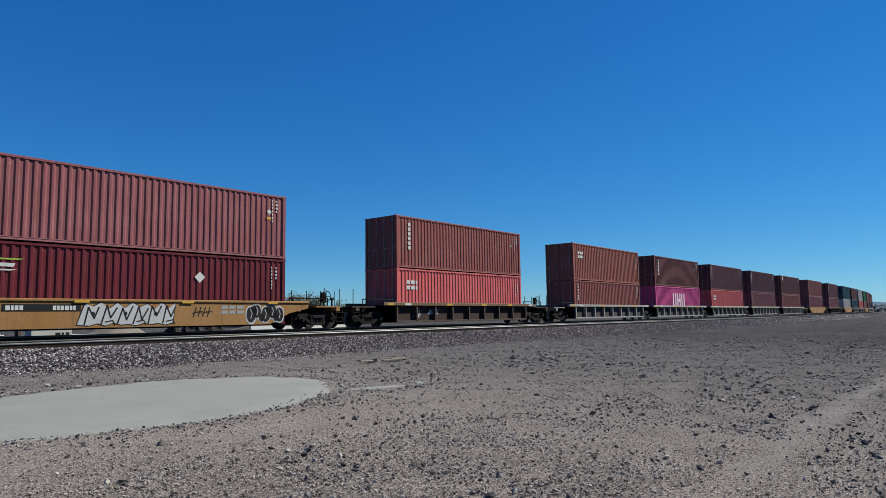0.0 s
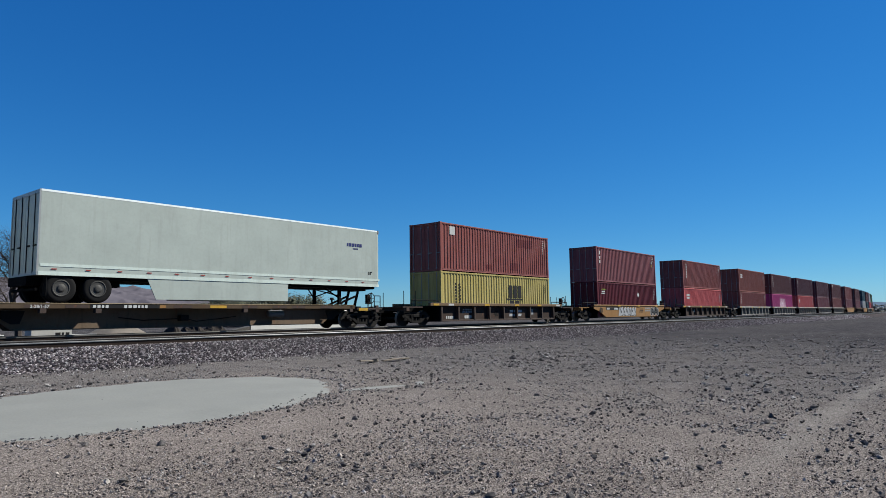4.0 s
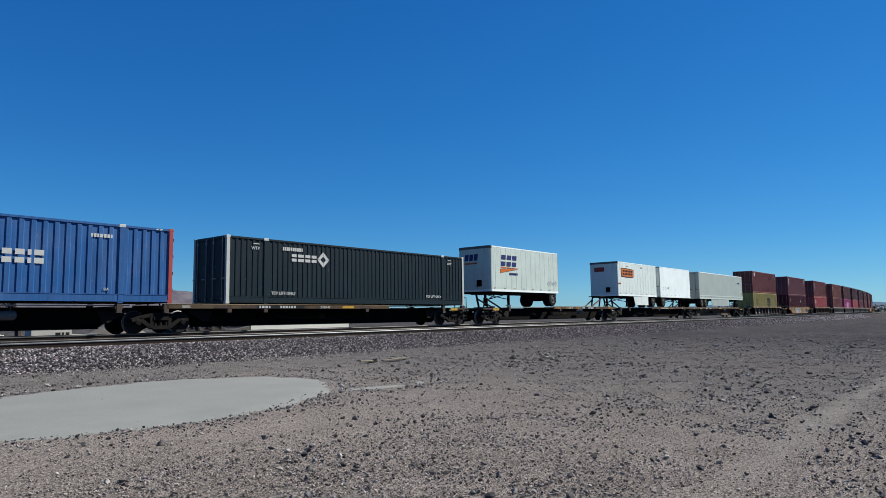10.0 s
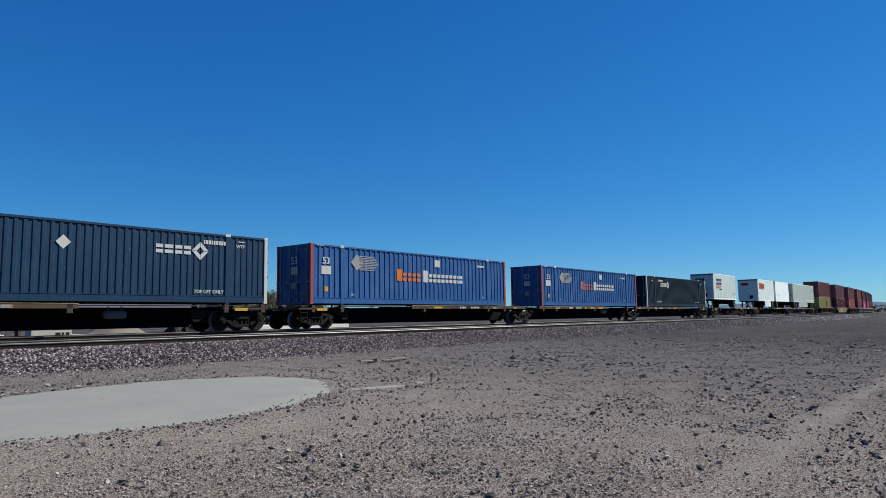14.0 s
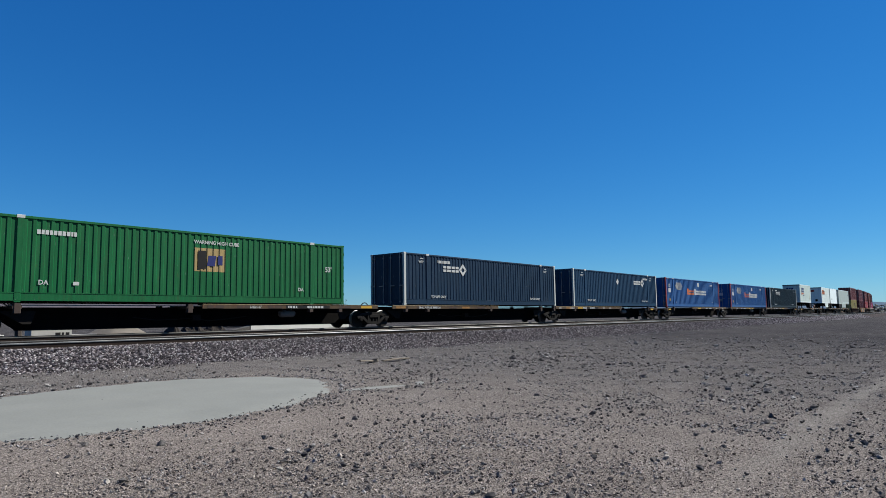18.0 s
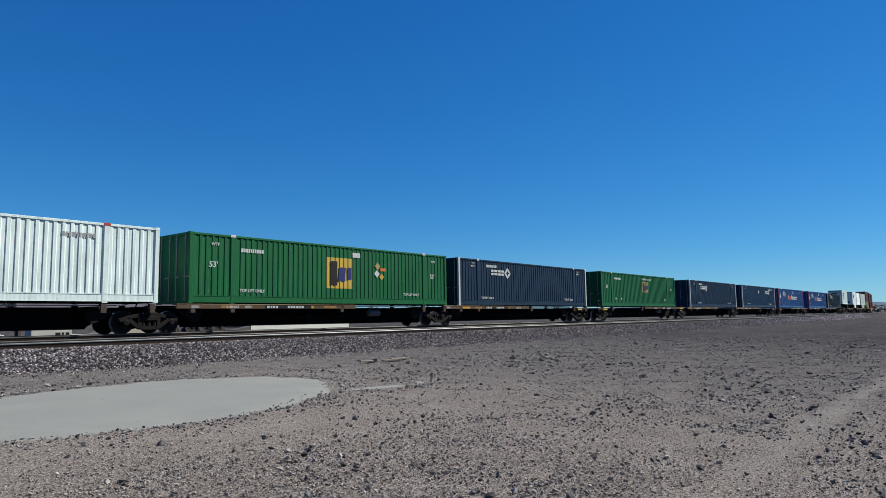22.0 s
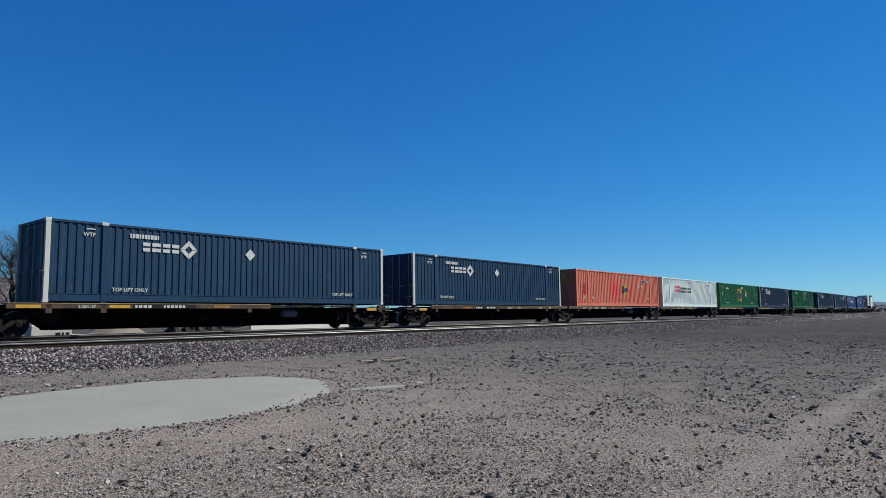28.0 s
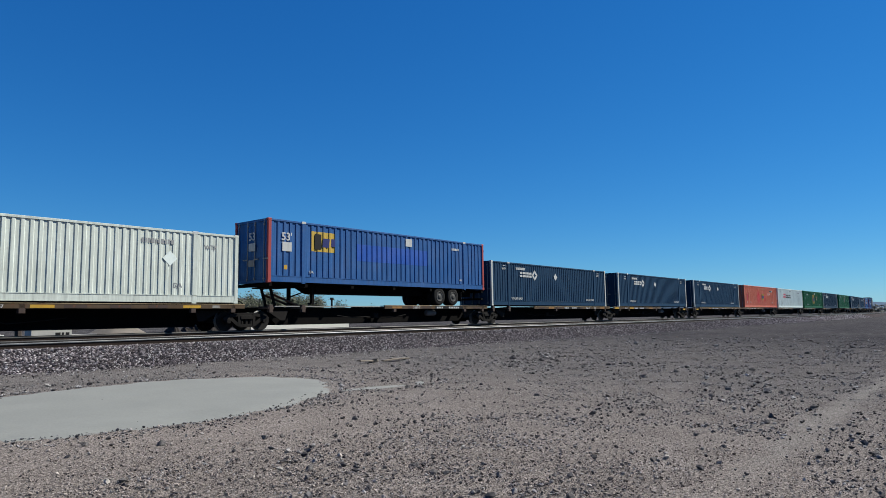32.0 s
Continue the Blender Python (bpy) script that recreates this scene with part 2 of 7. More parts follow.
# ---------------------------------------------------------------- containers
def corrugated(length, height, pitch, depth, material, flat=0.3, steep=0.7):
    """A trapezoid-corrugated sheet in the xz plane; outer face at y = 0, folds towards +y; a sheet 4 mm thick."""
    def make():
        n = max(2, round(length / pitch))
        p = length / n
        sl = p * (0.5 - flat)
        xs, ys = [], []
        for i in range(n):
            x = i * p
            xs += [x, x + p * flat, x + p * flat + sl * steep, x + p - sl * steep]
            ys += [0, 0, depth, depth]
        xs.append(length)
        ys.append(0)
        g = Geo()
        m = len(xs)
        vs = [(x, y, 0) for x, y in zip(xs, ys)] + [(x, y, height) for x, y in zip(xs, ys)]
        vs += [(x, y + 0.004, 0) for x, y in zip(xs, ys)] + [(x, y + 0.004, height) for x, y in zip(xs, ys)]
        fs = [(i, i + 1, m + i + 1, m + i) for i in range(m - 1)] + [(3 * m + i, 3 * m + i + 1, 2 * m + i + 1, 2 * m + i) for i in range(m - 1)]
        return g.add(vs, fs).mesh("side_panel", material)
    return shared(("corr", round(length, 3), round(height, 3), pitch, depth, material.name, flat, steep), make)


def container(length, width, height, body, name, label, posts=None, pitch=0.278, depth=0.036, doors_rear=True, low_rail=0.0, group="containers on the train"):
    """A steel freight box: corrugated sides, posts, rails, castings, doors at one end. Origin at the middle of its floor."""
    ob = thing(name, label, "container", group)
    L, W, H = length / 2, width / 2, height
    posts = posts or body
    rail = paint(body.name + "_pale_rail", PALE_RAIL.get(body.name, (0, 0, 0)), 0.55, 0.45, rust=0.3, scuff=0.5) if body.name in PALE_RAIL else body
    long53 = length > 14
    base = 0.16 + low_rail
    k = (length, width, height, body.name, posts.name)
    # posts
    pm = shared(("post", k), lambda: Geo().box(0, 0.17, 0, 0.12, 0.11, H - 0.11, 0.012).mesh("corner_post", posts))
    for sx in (-1, 1):
        for sy in (-1, 1):
            part("corner_post", pm, ob, at=pose(sx * L, sy * W, 0) if (sx < 0 and sy < 0) else Matrix.Translation((sx * L - (0.17 if sx > 0 else 0), sy * W - (0.12 if sy > 0 else 0), 0)))
    cm = shared(("casting", posts.name), lambda: Geo().box(0, 0.18, 0, 0.165, 0, 0.118, 0.015).mesh("corner_casting", posts))
    for sx in (-1, 1):
        for sy in (-1, 1):
            for z in (0, H - 0.118):
                part("corner_casting", cm, ob, at=(sx * L - (0.18 if sx > 0 else 0) + 0.002 * sx, sy * W - (0.165 if sy > 0 else 0) + 0.002 * sy, z))
    # rails
    rt = shared(("rail_top", k), lambda: Geo().box(0.17 - L, L - 0.17, 0, 0.07, H - 0.11, H - 0.02, 0.008).mesh("top_rail", body))
    rb = shared(("rail_low", k), lambda: Geo().box(0.17 - L, L - 0.17, 0, 0.055, 0.05, base - 0.004, 0.008)
                .box(0.17 - L, L - 0.17, -0.012, 0.0, 0.05, 0.075).box(0.17 - L, L - 0.17, -0.012, 0.0, base - 0.03, base - 0.006).mesh("bottom_rail", rail))
    for sy in (-1, 1):
        part("top_rail", rt, ob, at=(0, -W + 0.004, 0) if sy < 0 else (0, W - 0.074, 0))
        part("bottom_rail", rb, ob, at=pose(0, -W + 0.014, 0) if sy < 0 else pose(0, W - 0.014, 0, 0, 0, 180))
    # side sheets
    spans = [(-L + 0.17, L - 0.17)]
    if long53:
        spans = [(-L + 0.17, -6.2), (-6.0, 6.0), (6.2, L - 0.17)]
        mp = shared(("mid_post", k), lambda: Geo().box(0, 0.2, 0, 0.10, 0.0, H - 0.10, 0.01).mesh("lift_post", body))
        mc = shared(("lift_casting", k), lambda: Geo().box(0, 0.24, 0, 0.15, 0, 0.115, 0.012).mesh("lift_casting", M_WHITE if "white" not in body.name else M_REDMARK))
        for x in (-6.2, 6.0):
            for sy in (-1, 1):
                part("lift_post", mp, ob, at=(x, -W + 0.002 if sy < 0 else W - 0.102, 0))
                part("lift_casting", mc, ob, at=(x - 0.02, -W - 0.004 if sy < 0 else W - 0.146, H - 0.115))
    for a, b in spans:
        sm = corrugated(b - a, H - 0.105 - base, pitch, depth, body, 0.36 if long53 else 0.27, 0.75 if long53 else 0.95)
        part("side_panel", sm, ob, at=pose(a, -W + 0.022, base))
        part("side_panel", sm, ob, at=pose(b, W - 0.022, base, 0, 0, 180))
    # roof, floor, ends
    roof = shared(("roof", k), lambda: Geo().box(-L + 0.03, L - 0.03, -W + 0.074, W - 0.074, H - 0.07, H - 0.022).mesh("roof", body))
    part("roof", roof, ob)
    floor_m = shared(("floor", k), lambda: Geo().box(-L + 0.05, L - 0.05, -W + 0.07, W - 0.07, 0.02, 0.15).mesh("underframe", M_SHADEGRIME))
    part("underframe", floor_m, ob)
    head = shared(("header", k), lambda: Geo().box(0, 0.10, -W + 0.12, W - 0.12, H - 0.13, H - 0.012, 0.01).mesh("end_header", body))
    sill = shared(("sill", k), lambda: Geo().box(0, 0.10, -W + 0.12, W - 0.12, 0.01, 0.15, 0.01).mesh("end_sill", body))
    for x in (-L + 0.004, L - 0.104):
        part("end_header", head, ob, at=(x, 0, 0))
        part("end_sill", sill, ob, at=(x, 0, 0))
    em = corrugated(width - 0.24, H - 0.27, 0.25, 0.045, body)
    dm = shared(("door", k), lambda: Geo().box(0, 0.05, 0.004, W - 0.124, 0.155, H - 0.125, 0.006)
                .box(-0.012, 0.0, 0.06, W - 0.18, 0.35, 0.95).box(-0.012, 0.0, 0.06, W - 0.18, 1.15, 1.85).box(-0.012, 0.0, 0.06, W - 0.18, 2.0, H - 0.3).mesh("door", body))
    rod = shared(("rod", H), lambda: Geo().rod((0, 0, 0.09), (0, 0, H - 0.06), 0.02, 6).box(-0.03, 0.03, -0.04, 0.04, 0.16, 0.22).box(-0.03, 0.03, -0.04, 0.04, H - 0.3, H - 0.24)
                 .box(-0.04, 0.0, -0.02, 0.30, 1.05, 1.10).mesh("lock_rod", M_GREYMARK))
    for end in (-1, 1):
        if (end < 0) == doors_rear:
            for sy in (-1, 1):
                d = part("door", dm, ob, at=pose(end * (L - 0.05), 0, 0, 0, 0, 0 if end < 0 else 180) @ Matrix.Diagonal((1, sy, 1, 1)))
                for y in (0.28, W - 0.32):
                    part("lock_rod", rod, d, at=(-0.045, y, 0))
        else:
            part("end_panel", em, ob, at=pose(end * (L - 0.03), end * (-W + 0.12), 0.15, 0, 0, 90 * end))
    if long53:
        hinge = shared("hinge", lambda: Geo().box(0, 0.025, 0, 0.09, 0, 0.12, 0.006).mesh("hinge", M_STEEL))
        for z in (0.45, 1.1, 1.75, 2.4):
            part("hinge", hinge, ob, at=(L + 0.001, -W + 0.01, z))
    return ob


def mark(ob, mesh, x, z, y, name="marking", label=""):
    return part(name, mesh, ob, label, at=(x, y, z))


def wrapped(ob, x, z, w, h, material, name, label="", long53=True, pitch=0.278):
    """Paint that lies on a corrugated side and follows its folds."""
    a, span = (-6.0, 12.0) if long53 else (-5.926, 11.852)
    p = span / round(span / pitch)
    k = round((x - a) / p)
    depth = (0.026 if pitch < 0.3 else 0.033) if long53 else 0.036
    me = corrugated(p * max(1, round(w / p)), h, p, depth, material, 0.36 if long53 else 0.27, 0.75 if long53 else 0.95)
    return part(name, me, ob, label, at=(a + k * p, -(1.2955 if long53 else 1.219) + 0.0185, z))


def bars(ob, x, z, y, count, w, h, gap, material, seed=1, name="lettering_bar"):
    """Illegible writing: a row of short bars."""
    rnd = random.Random(seed)
    for _ in range(count):
        ww = round(w * rnd.choice((0.6, 0.8, 1.0)), 3)
        part(name, plate(ww, h, material), ob, at=(x, y, z))
        x += ww + gap
    return x


def column(ob, x, z, y, count, w, h, gap, material):
    """Upright writing, as stacked bars."""
    for i in range(count):
        part("lettering_bar", plate(w * (1.0 if i % 3 else 0.7), h, material), ob, at=(x, y, z - i * (h + gap)))


def block_letters(ob, x, z, y, widths, h, gap, material, lean=0.0, name="logo_block"):
    """A brand's lettering, as plain blocks in two rows."""
    for i, w in enumerate(widths):
        bar = round(h * 0.40, 3)
        for low in (0.0, h - bar):
            part(name, slant(round(w * 0.94, 3), bar, round(lean * 0.4, 3), material), ob, at=(x + lean * low / h, y, z + low))
        x += w + gap
    return x


def letters(body, size, material):
    """The letters of a word, each a mesh of its own."""
    def make():
        bm = bmesh.new()
        bm.from_mesh(text_mesh(body, size, material))
        bmesh.ops.remove_doubles(bm, verts=bm.verts, dist=1e-5)
        left, out = set(bm.faces), []
        while left:
            f = min(left, key=lambda q: q.calc_center_median().x)
            isle, todo = {f}, [f]
            while todo:
                for e in todo.pop().edges:
                    for q in e.link_faces:
                        if q not in isle:
                            isle.add(q)
                            todo.append(q)
            left -= isle
            g, at = Geo(), {}
            for q in isle:
                for v in q.verts:
                    at.setdefault(v, len(at))
            g.add([v.co for v in at], [[at[v] for v in q.verts] for q in isle])
            out.append(g.mesh("letter", material))
        bm.free()
        return out
    return shared(("letters", body, size, material.name), make)


def word(ob, body, x, z, y, size, material, at=None):
    for me in letters(body, size, material):
        part("letter", me, ob, at=at or (x, y - 0.003, z))


P_RED, PALE_RAIL = {}, {}
for key, rgb, d in (("maroon", (0.262, 0.078, 0.086), 0.35), ("oxblood", (0.120, 0.010, 0.020), 0.35), ("brown", (0.165, 0.048, 0.042), 0.4),
                    ("brick", (0.30, 0.080, 0.068), 0.45), ("salmon", (0.66, 0.122, 0.118), 0.28), ("rustred", (0.33, 0.095, 0.065), 0.45),
                    ("plum", (0.135, 0.040, 0.046), 0.4), ("magenta", (0.60, 0.065, 0.25), 0.25), ("mustard", (0.54, 0.44, 0.135), 0.3),
                    ("teal", (0.020, 0.062, 0.085), 0.4), ("pale", (0.50, 0.50, 0.48), 0.4), ("charcoal_green", (0.0055, 0.018, 0.027), 0.10),
                    ("navy", (0.009, 0.044, 0.098), 0.10), ("slate", (0.007, 0.030, 0.066), 0.10), ("cobalt", (0.016, 0.110, 0.340), 0.3),
                    ("green", (0.006, 0.128, 0.040), 0.2), ("cream_box", (0.70, 0.76, 0.69), 0.3), ("white_box", (0.80, 0.93, 0.90), 0.25), ("orange", (0.76, 0.19, 0.105), 0.35)):
    P_RED[key] = paint(key + "_container_paint", rgb, 0.5, d, rust=1.0 if key == "brick" else 0.5 if key in ("maroon", "brown") else 0.15,
                       fade=0.015 if max(rgb) < 0.13 else 0.13,
                       scuff=0.6 if key == "brick" else 0.3 if key in ("maroon", "rustred", "cobalt", "orange", "white_box") else 0.05, clouds=[(4.6, 1.05, 1.5), (7.7, 0.9, 0.8)] if key == "orange" else (), chips=0.25 if key in ("white_box", "cream_box") else 0.7)
    # bottom rails of the red boxes: a paler, scuffed version of the box colour
    if key in ("maroon", "oxblood", "brown", "brick", "salmon", "rustred", "plum"):
        PALE_RAIL[key + "_container_paint"] = tuple(v * 1.15 + 0.035 for v in rgb)
P_WPOST = paint("white_post_paint", (0.62, 0.64, 0.60), 0.6, 0.4)
P_RPOST = paint("red_post_paint", (0.42, 0.062, 0.060), 0.6, 0.35)


def iso40(s, z, colour, label, deco, doors_rear=True):
    c = container(12.192, 2.438, 2.896, P_RED[colour], "container", label, doors_rear=doors_rear)
    y = -1.219 - 0.001 + 0.022
    deco(c, y)
    return moving(c, s + 6.096, 5.5, z)


def stack(s, low, high):
    iso40(s, 0.25, *low)
    iso40(s, 3.152, *high)


def ids(c, y, x=5.35, m=None, n=7, z=2.55):
    m = m or M_WHITE
    column(c, x, z, y, n, 0.05, 0.10, 0.05, m)
    column(c, x + 0.22, z, y, n - 3, 0.08, 0.09, 0.06, m)


def d_tex(c, y):
    ids(c, y)
    for i, h in enumerate((0.30, 0.22, 0.26)):
        part("logo_block", plate(0.22, h, M_WHITE), c, at=(-5.55, y, 2.25 - i * 0.36))
    mark(c, plate(0.22, 0.12, M_YEL), 5.08, 1.75, y)
    mark(c, diamond(0.12, M_WHITE), 5.2, 2.1, y)


def d_global(c, y):
    ids(c, y, z=2.45)
    part("logo_block", slant(0.55, 0.12, 0.05, M_WHITE), c, at=(-5.3, y, 2.05))
    part("logo_arc", slant(0.75, 0.05, 0.25, paint("lime_marking", (0.35, 0.48, 0.05))), c, at=(-5.4, y, 2.28), label="lime-green swoosh")
    part("logo_arc", slant(0.6, 0.05, 0.2, P_WPOST), c, at=(-5.45, y, 1.92))
    mark(c, diamond(0.23, M_WHITE), 1.9, 1.95, y, "placard", "white hazard placard")


def d_triton(c, y):
    ids(c, y, x=5.4)
    for i in range(6):
        part("logo_block", plate(0.20, 0.18, M_WHITE), c, at=(-5.15, y, 2.35 - i * 0.26))
    mark(c, plate(0.16, 0.14, M_GREYMARK), 4.9, 1.9, y)


def d_cai(c, y):
    ids(c, y, x=5.4, z=2.3)
    block_letters(c, -5.3, 1.75, y, (0.28, 0.34, 0.14), 0.50, 0.06, M_WHITE)


def d_ids(c, y):
    ids(c, y)
    column(c, -5.5, 2.5, y, 6, 0.12, 0.14, 0.08, M_WHITE)


def d_placard(c, y):
    ids(c, y)
    mark(c, plate(0.5, 0.5, M_WHITE), -5.2, 2.2, y, "placard", "white square placard")


def d_one(c, y):
    m = paint("pale_pink_marking", (0.75, 0.55, 0.66))
    for x in (-1.7, -0.55, 0.6):
        part("logo_block", plate(0.30, 1.5, m), c, at=(x, y, 0.75))
        part("logo_block", plate(0.30, 1.5, m), c, at=(x + 0.62, y, 0.75))
        part("logo_block", plate(0.32, 0.30, m), c, at=(x + 0.30, y, 0.75 if x != -0.55 else 1.4))


def d_patched(c, y):
    d_placard(c, y)
    for x, z, w, h in ((2.2, 1.95, 2.0, 0.55), (1.2, 0.35, 0.8, 0.5), (-1.5, 0.3, 0.6, 0.3)):
        wrapped(c, x, z, w, h, paint("touch_up_red", (0.20, 0.036, 0.036), 0.5, 0.5, rust=0.4), "paint_patch", "patch of darker touch-up paint", False)


def d_msc(c, y):
    ids(c, y, m=M_BLACKMARK, z=2.3)
    for x in (-4.75, -4.35):
        column(c, x, 2.1, y, 9, 0.14, 0.13, 0.05, M_BLACKMARK)
    k = M_BLACKMARK
    for x in (0.95, 1.5, 2.05):
        part("logo_block", plate(0.40, 0.82, k), c, at=(x, y, 1.42))
    part("logo_block", plate(1.9, 0.09, k), c, at=(0.68, y, 1.28))
    for x in (1.02, 1.66):
        part("logo_block", plate(0.52, 0.32, k), c, at=(x, y, 0.9))


# ---------------------------------------------------------------- trucks and cars
def seg(g, p, q, w, y0, y1):
    """A straight cast member from p to q in the xz plane, w deep, between y0 and y1."""
    d = Vector((q[0] - p[0], q[1] - p[1])).normalized()
    nx, nz = -d.y * w / 2, d.x * w / 2
    g.prism([(p[0] + nx, p[1] + nz), (q[0] + nx, q[1] + nz), (q[0] - nx, q[1] - nz), (p[0] - nx, p[1] - nz)][::-1], "y", y0, y1)
    return g


def side_frame_mesh():
    g = Geo()
    for pts, w in ((((-1.12, 0.50), (-0.78, 0.62), (-0.34, 0.70), (0.34, 0.70), (0.78, 0.62), (1.12, 0.50)), 0.13),
                   (((-0.82, 0.56), (-0.36, 0.22), (0.36, 0.22), (0.82, 0.56)), 0.14)):
        for a, b in zip(pts, pts[1:]):
            seg(g, a, b, w, -1.09, -0.94)
    for x in (-0.36, 0.36):
        seg(g, (x, 0.2), (x, 0.72), 0.13, -1.10, -0.93)
    for x in (-0.22, 0.0, 0.22):
        g.rod((x, -1.0, 0.28), (x, -1.0, 0.48), 0.085, 10)
    g.box(-0.30, 0.30, -1.13, -0.9, 0.48, 0.64, 0.02)
    g.box(-0.33, 0.33, -1.06, -0.92, 0.25, 0.29)
    for x in (-0.889, 0.889):
        g.box(x - 0.15, x + 0.15, -1.08, -0.90, 0.42, 0.60, 0.03)
    return g.mesh("side_frame", M_STEEL)


def wheelset_mesh():
    g = Geo()
    for sy in (-1, 1):
        prof = [(-0.070, 0.30), (-0.072, 0.40), (-0.065, 0.42), (0.05, 0.425), (0.062, 0.447), (0.075, 0.447), (0.075, 0.33), (0.02, 0.27), (0.03, 0.13), (0.07, 0.11), (-0.07, 0.11), (-0.04, 0.14), (-0.025, 0.27)]
        prof = [(a * (1 if sy < 0 else -1) + sy * 0.76, r) for a, r in prof]
        g.turned(prof, (0, 0, 0), 28)
    g.rod((0, -0.95, 0), (0, 0.95, 0), 0.085, 12)
    me = g.mesh("wheelset", M_WHEEL)
    me.materials.append(M_TREAD)
    for p in me.polygons:
        if min(math.hypot(me.vertices[i].co.x, me.vertices[i].co.z) for i in p.vertices) > 0.415:
            p.material_index = 1
    return me


def bearing_mesh():
    g = Geo().turned([(-0.92, 0.12), (-1.08, 0.13), (-1.10, 0.10), (-1.13, 0.09)], (0, 0, 0), 14)
    for i in range(3):
        a = 2 * math.pi * i / 3
        g.rod((0.055 * math.cos(a), -1.12, 0.055 * math.sin(a)), (0.055 * math.cos(a), -1.15, 0.055 * math.sin(a)), 0.018, 6)
    return g.mesh("bearing_cap", M_STEEL)


def truck(car, x, s):
    """A two-axle truck under a car: bolster and side frames, wheelsets that roll."""
    bol = shared("bolster", lambda: Geo().box(-0.2, 0.2, -0.98, 0.98, 0.42, 0.72, 0.03).rod((0, 0, 0.7), (0, 0, 0.84), 0.24, 14)
                 .box(-1.0, 1.0, -0.55, -0.5, 0.3, 0.36).box(-1.0, 1.0, 0.5, 0.55, 0.3, 0.36).box(-0.42, -0.34, -0.8, 0.8, 0.26, 0.42).box(0.34, 0.42, -0.8, 0.8, 0.26, 0.42).mesh("bolster", M_SHADEGRIME))
    tr = part("truck", bol, car, "grimy two-axle freight truck, shade-dark in colour", at=(x, 0, 0))
    sf = shared("side_frame", side_frame_mesh)
    part("side_frame", sf, tr)
    part("side_frame", sf, tr, at=pose(0, 0, 0, 0, 0, 180))
    ws, bc = shared("wheelset", wheelset_mesh), shared("bearing_cap", bearing_mesh)
    for a in (-0.889, 0.889):
        w = part("wheelset", ws, tr, at=(a, 0, 0.42))
        WHEELS.append((w, a, s + a))
    for a in (-0.889, 0.889):
        part("bearing_cap", bc, tr, at=(a, 0, 0.42))
        part("bearing_cap", bc, tr, at=pose(a, 0, 0.42, 0, 0, 180))
    return tr


def coupler(car, x, d):
    cm = shared("coupler", lambda: Geo().box(-0.3, 0.75, -0.07, 0.07, 0.70, 0.86, 0.02).box(0.72, 0.98, -0.12, 0.05, 0.66, 0.90, 0.04).box(0.82, 1.0, 0.03, 0.13, 0.70, 0.86, 0.03)
                .path([(0.3, -0.25, 0.72), (0.62, -0.3, 0.42), (0.95, -0.2, 0.36)], 0.025).mesh("coupler", M_SHADEGRIME))
    part("coupler", cm, car, at=pose(x, 0, 0, 0, 0, 0 if d > 0 else 180))


def handrail(car, x, y, z, h=0.75, w=0.45):
    hm = shared(("handrail", h, w), lambda: Geo().path([(-w / 2, 0, 0), (-w / 2, 0, h), (w / 2, 0, h), (w / 2, 0, 0)], 0.024).path([(-w / 2, 0, h * 0.5), (w / 2, 0, h * 0.5)], 0.014).mesh("handrail", M_STEEL))
    part("handrail", hm, car, at=(x, y, z))


def steps(car, x, y):
    def make():
        g = Geo().path([(-0.2, 0, 1.0), (-0.2, 0, 0.32), (0.2, 0, 0.32), (0.2, 0, 1.0)], 0.024)
        for z in (0.52, 0.75):
            g.path([(-0.2, 0, z), (0.2, 0, z)], 0.016)
        return g.mesh("ladder", M_STEEL)
    part("ladder", shared("ladder", make), car, at=(x, y, 0))


def post(car, x, y, z, h, r=0.022):
    part("grab_post", shared(("grab_post", h, r), lambda: Geo().rod((0, 0, 0), (0, 0, h), r, 6).box(-0.05, 0.05, -0.05, 0.05, 0, 0.03).mesh("grab_post", M_STEEL)), car, at=(x, y, z))


def brake_wheel(car, x, y, z):
    def make():
        g = Geo()
        pts = [(0.27 * math.cos(a * math.pi / 8), 0, 0.27 * math.sin(a * math.pi / 8)) for a in range(17)]
        g.path(pts, 0.02)
        for a in range(0, 16, 4):
            g.rod((0, 0.03, 0), pts[a], 0.014, 5)
        g.rod((0, 0, 0), (0, 0.2, 0), 0.05, 8).box(-0.14, 0.14, 0.12, 0.3, -0.3, 0.2, 0.03).rod((0, 0.2, -0.9), (0, 0.2, -0.2), 0.03)
        return g.mesh("brake_wheel", M_STEEL)
    part("brake_wheel", shared("brake_wheel", make), car, "round handbrake wheel on its stand", at=(x, y, z))


def reflectors(car, xs, y, z, materials, w=0.42, h=0.13):
    for i, x in enumerate(xs):
        part("reflector", plate(w, h, materials[i % len(materials)]), car, at=(x, y, z))


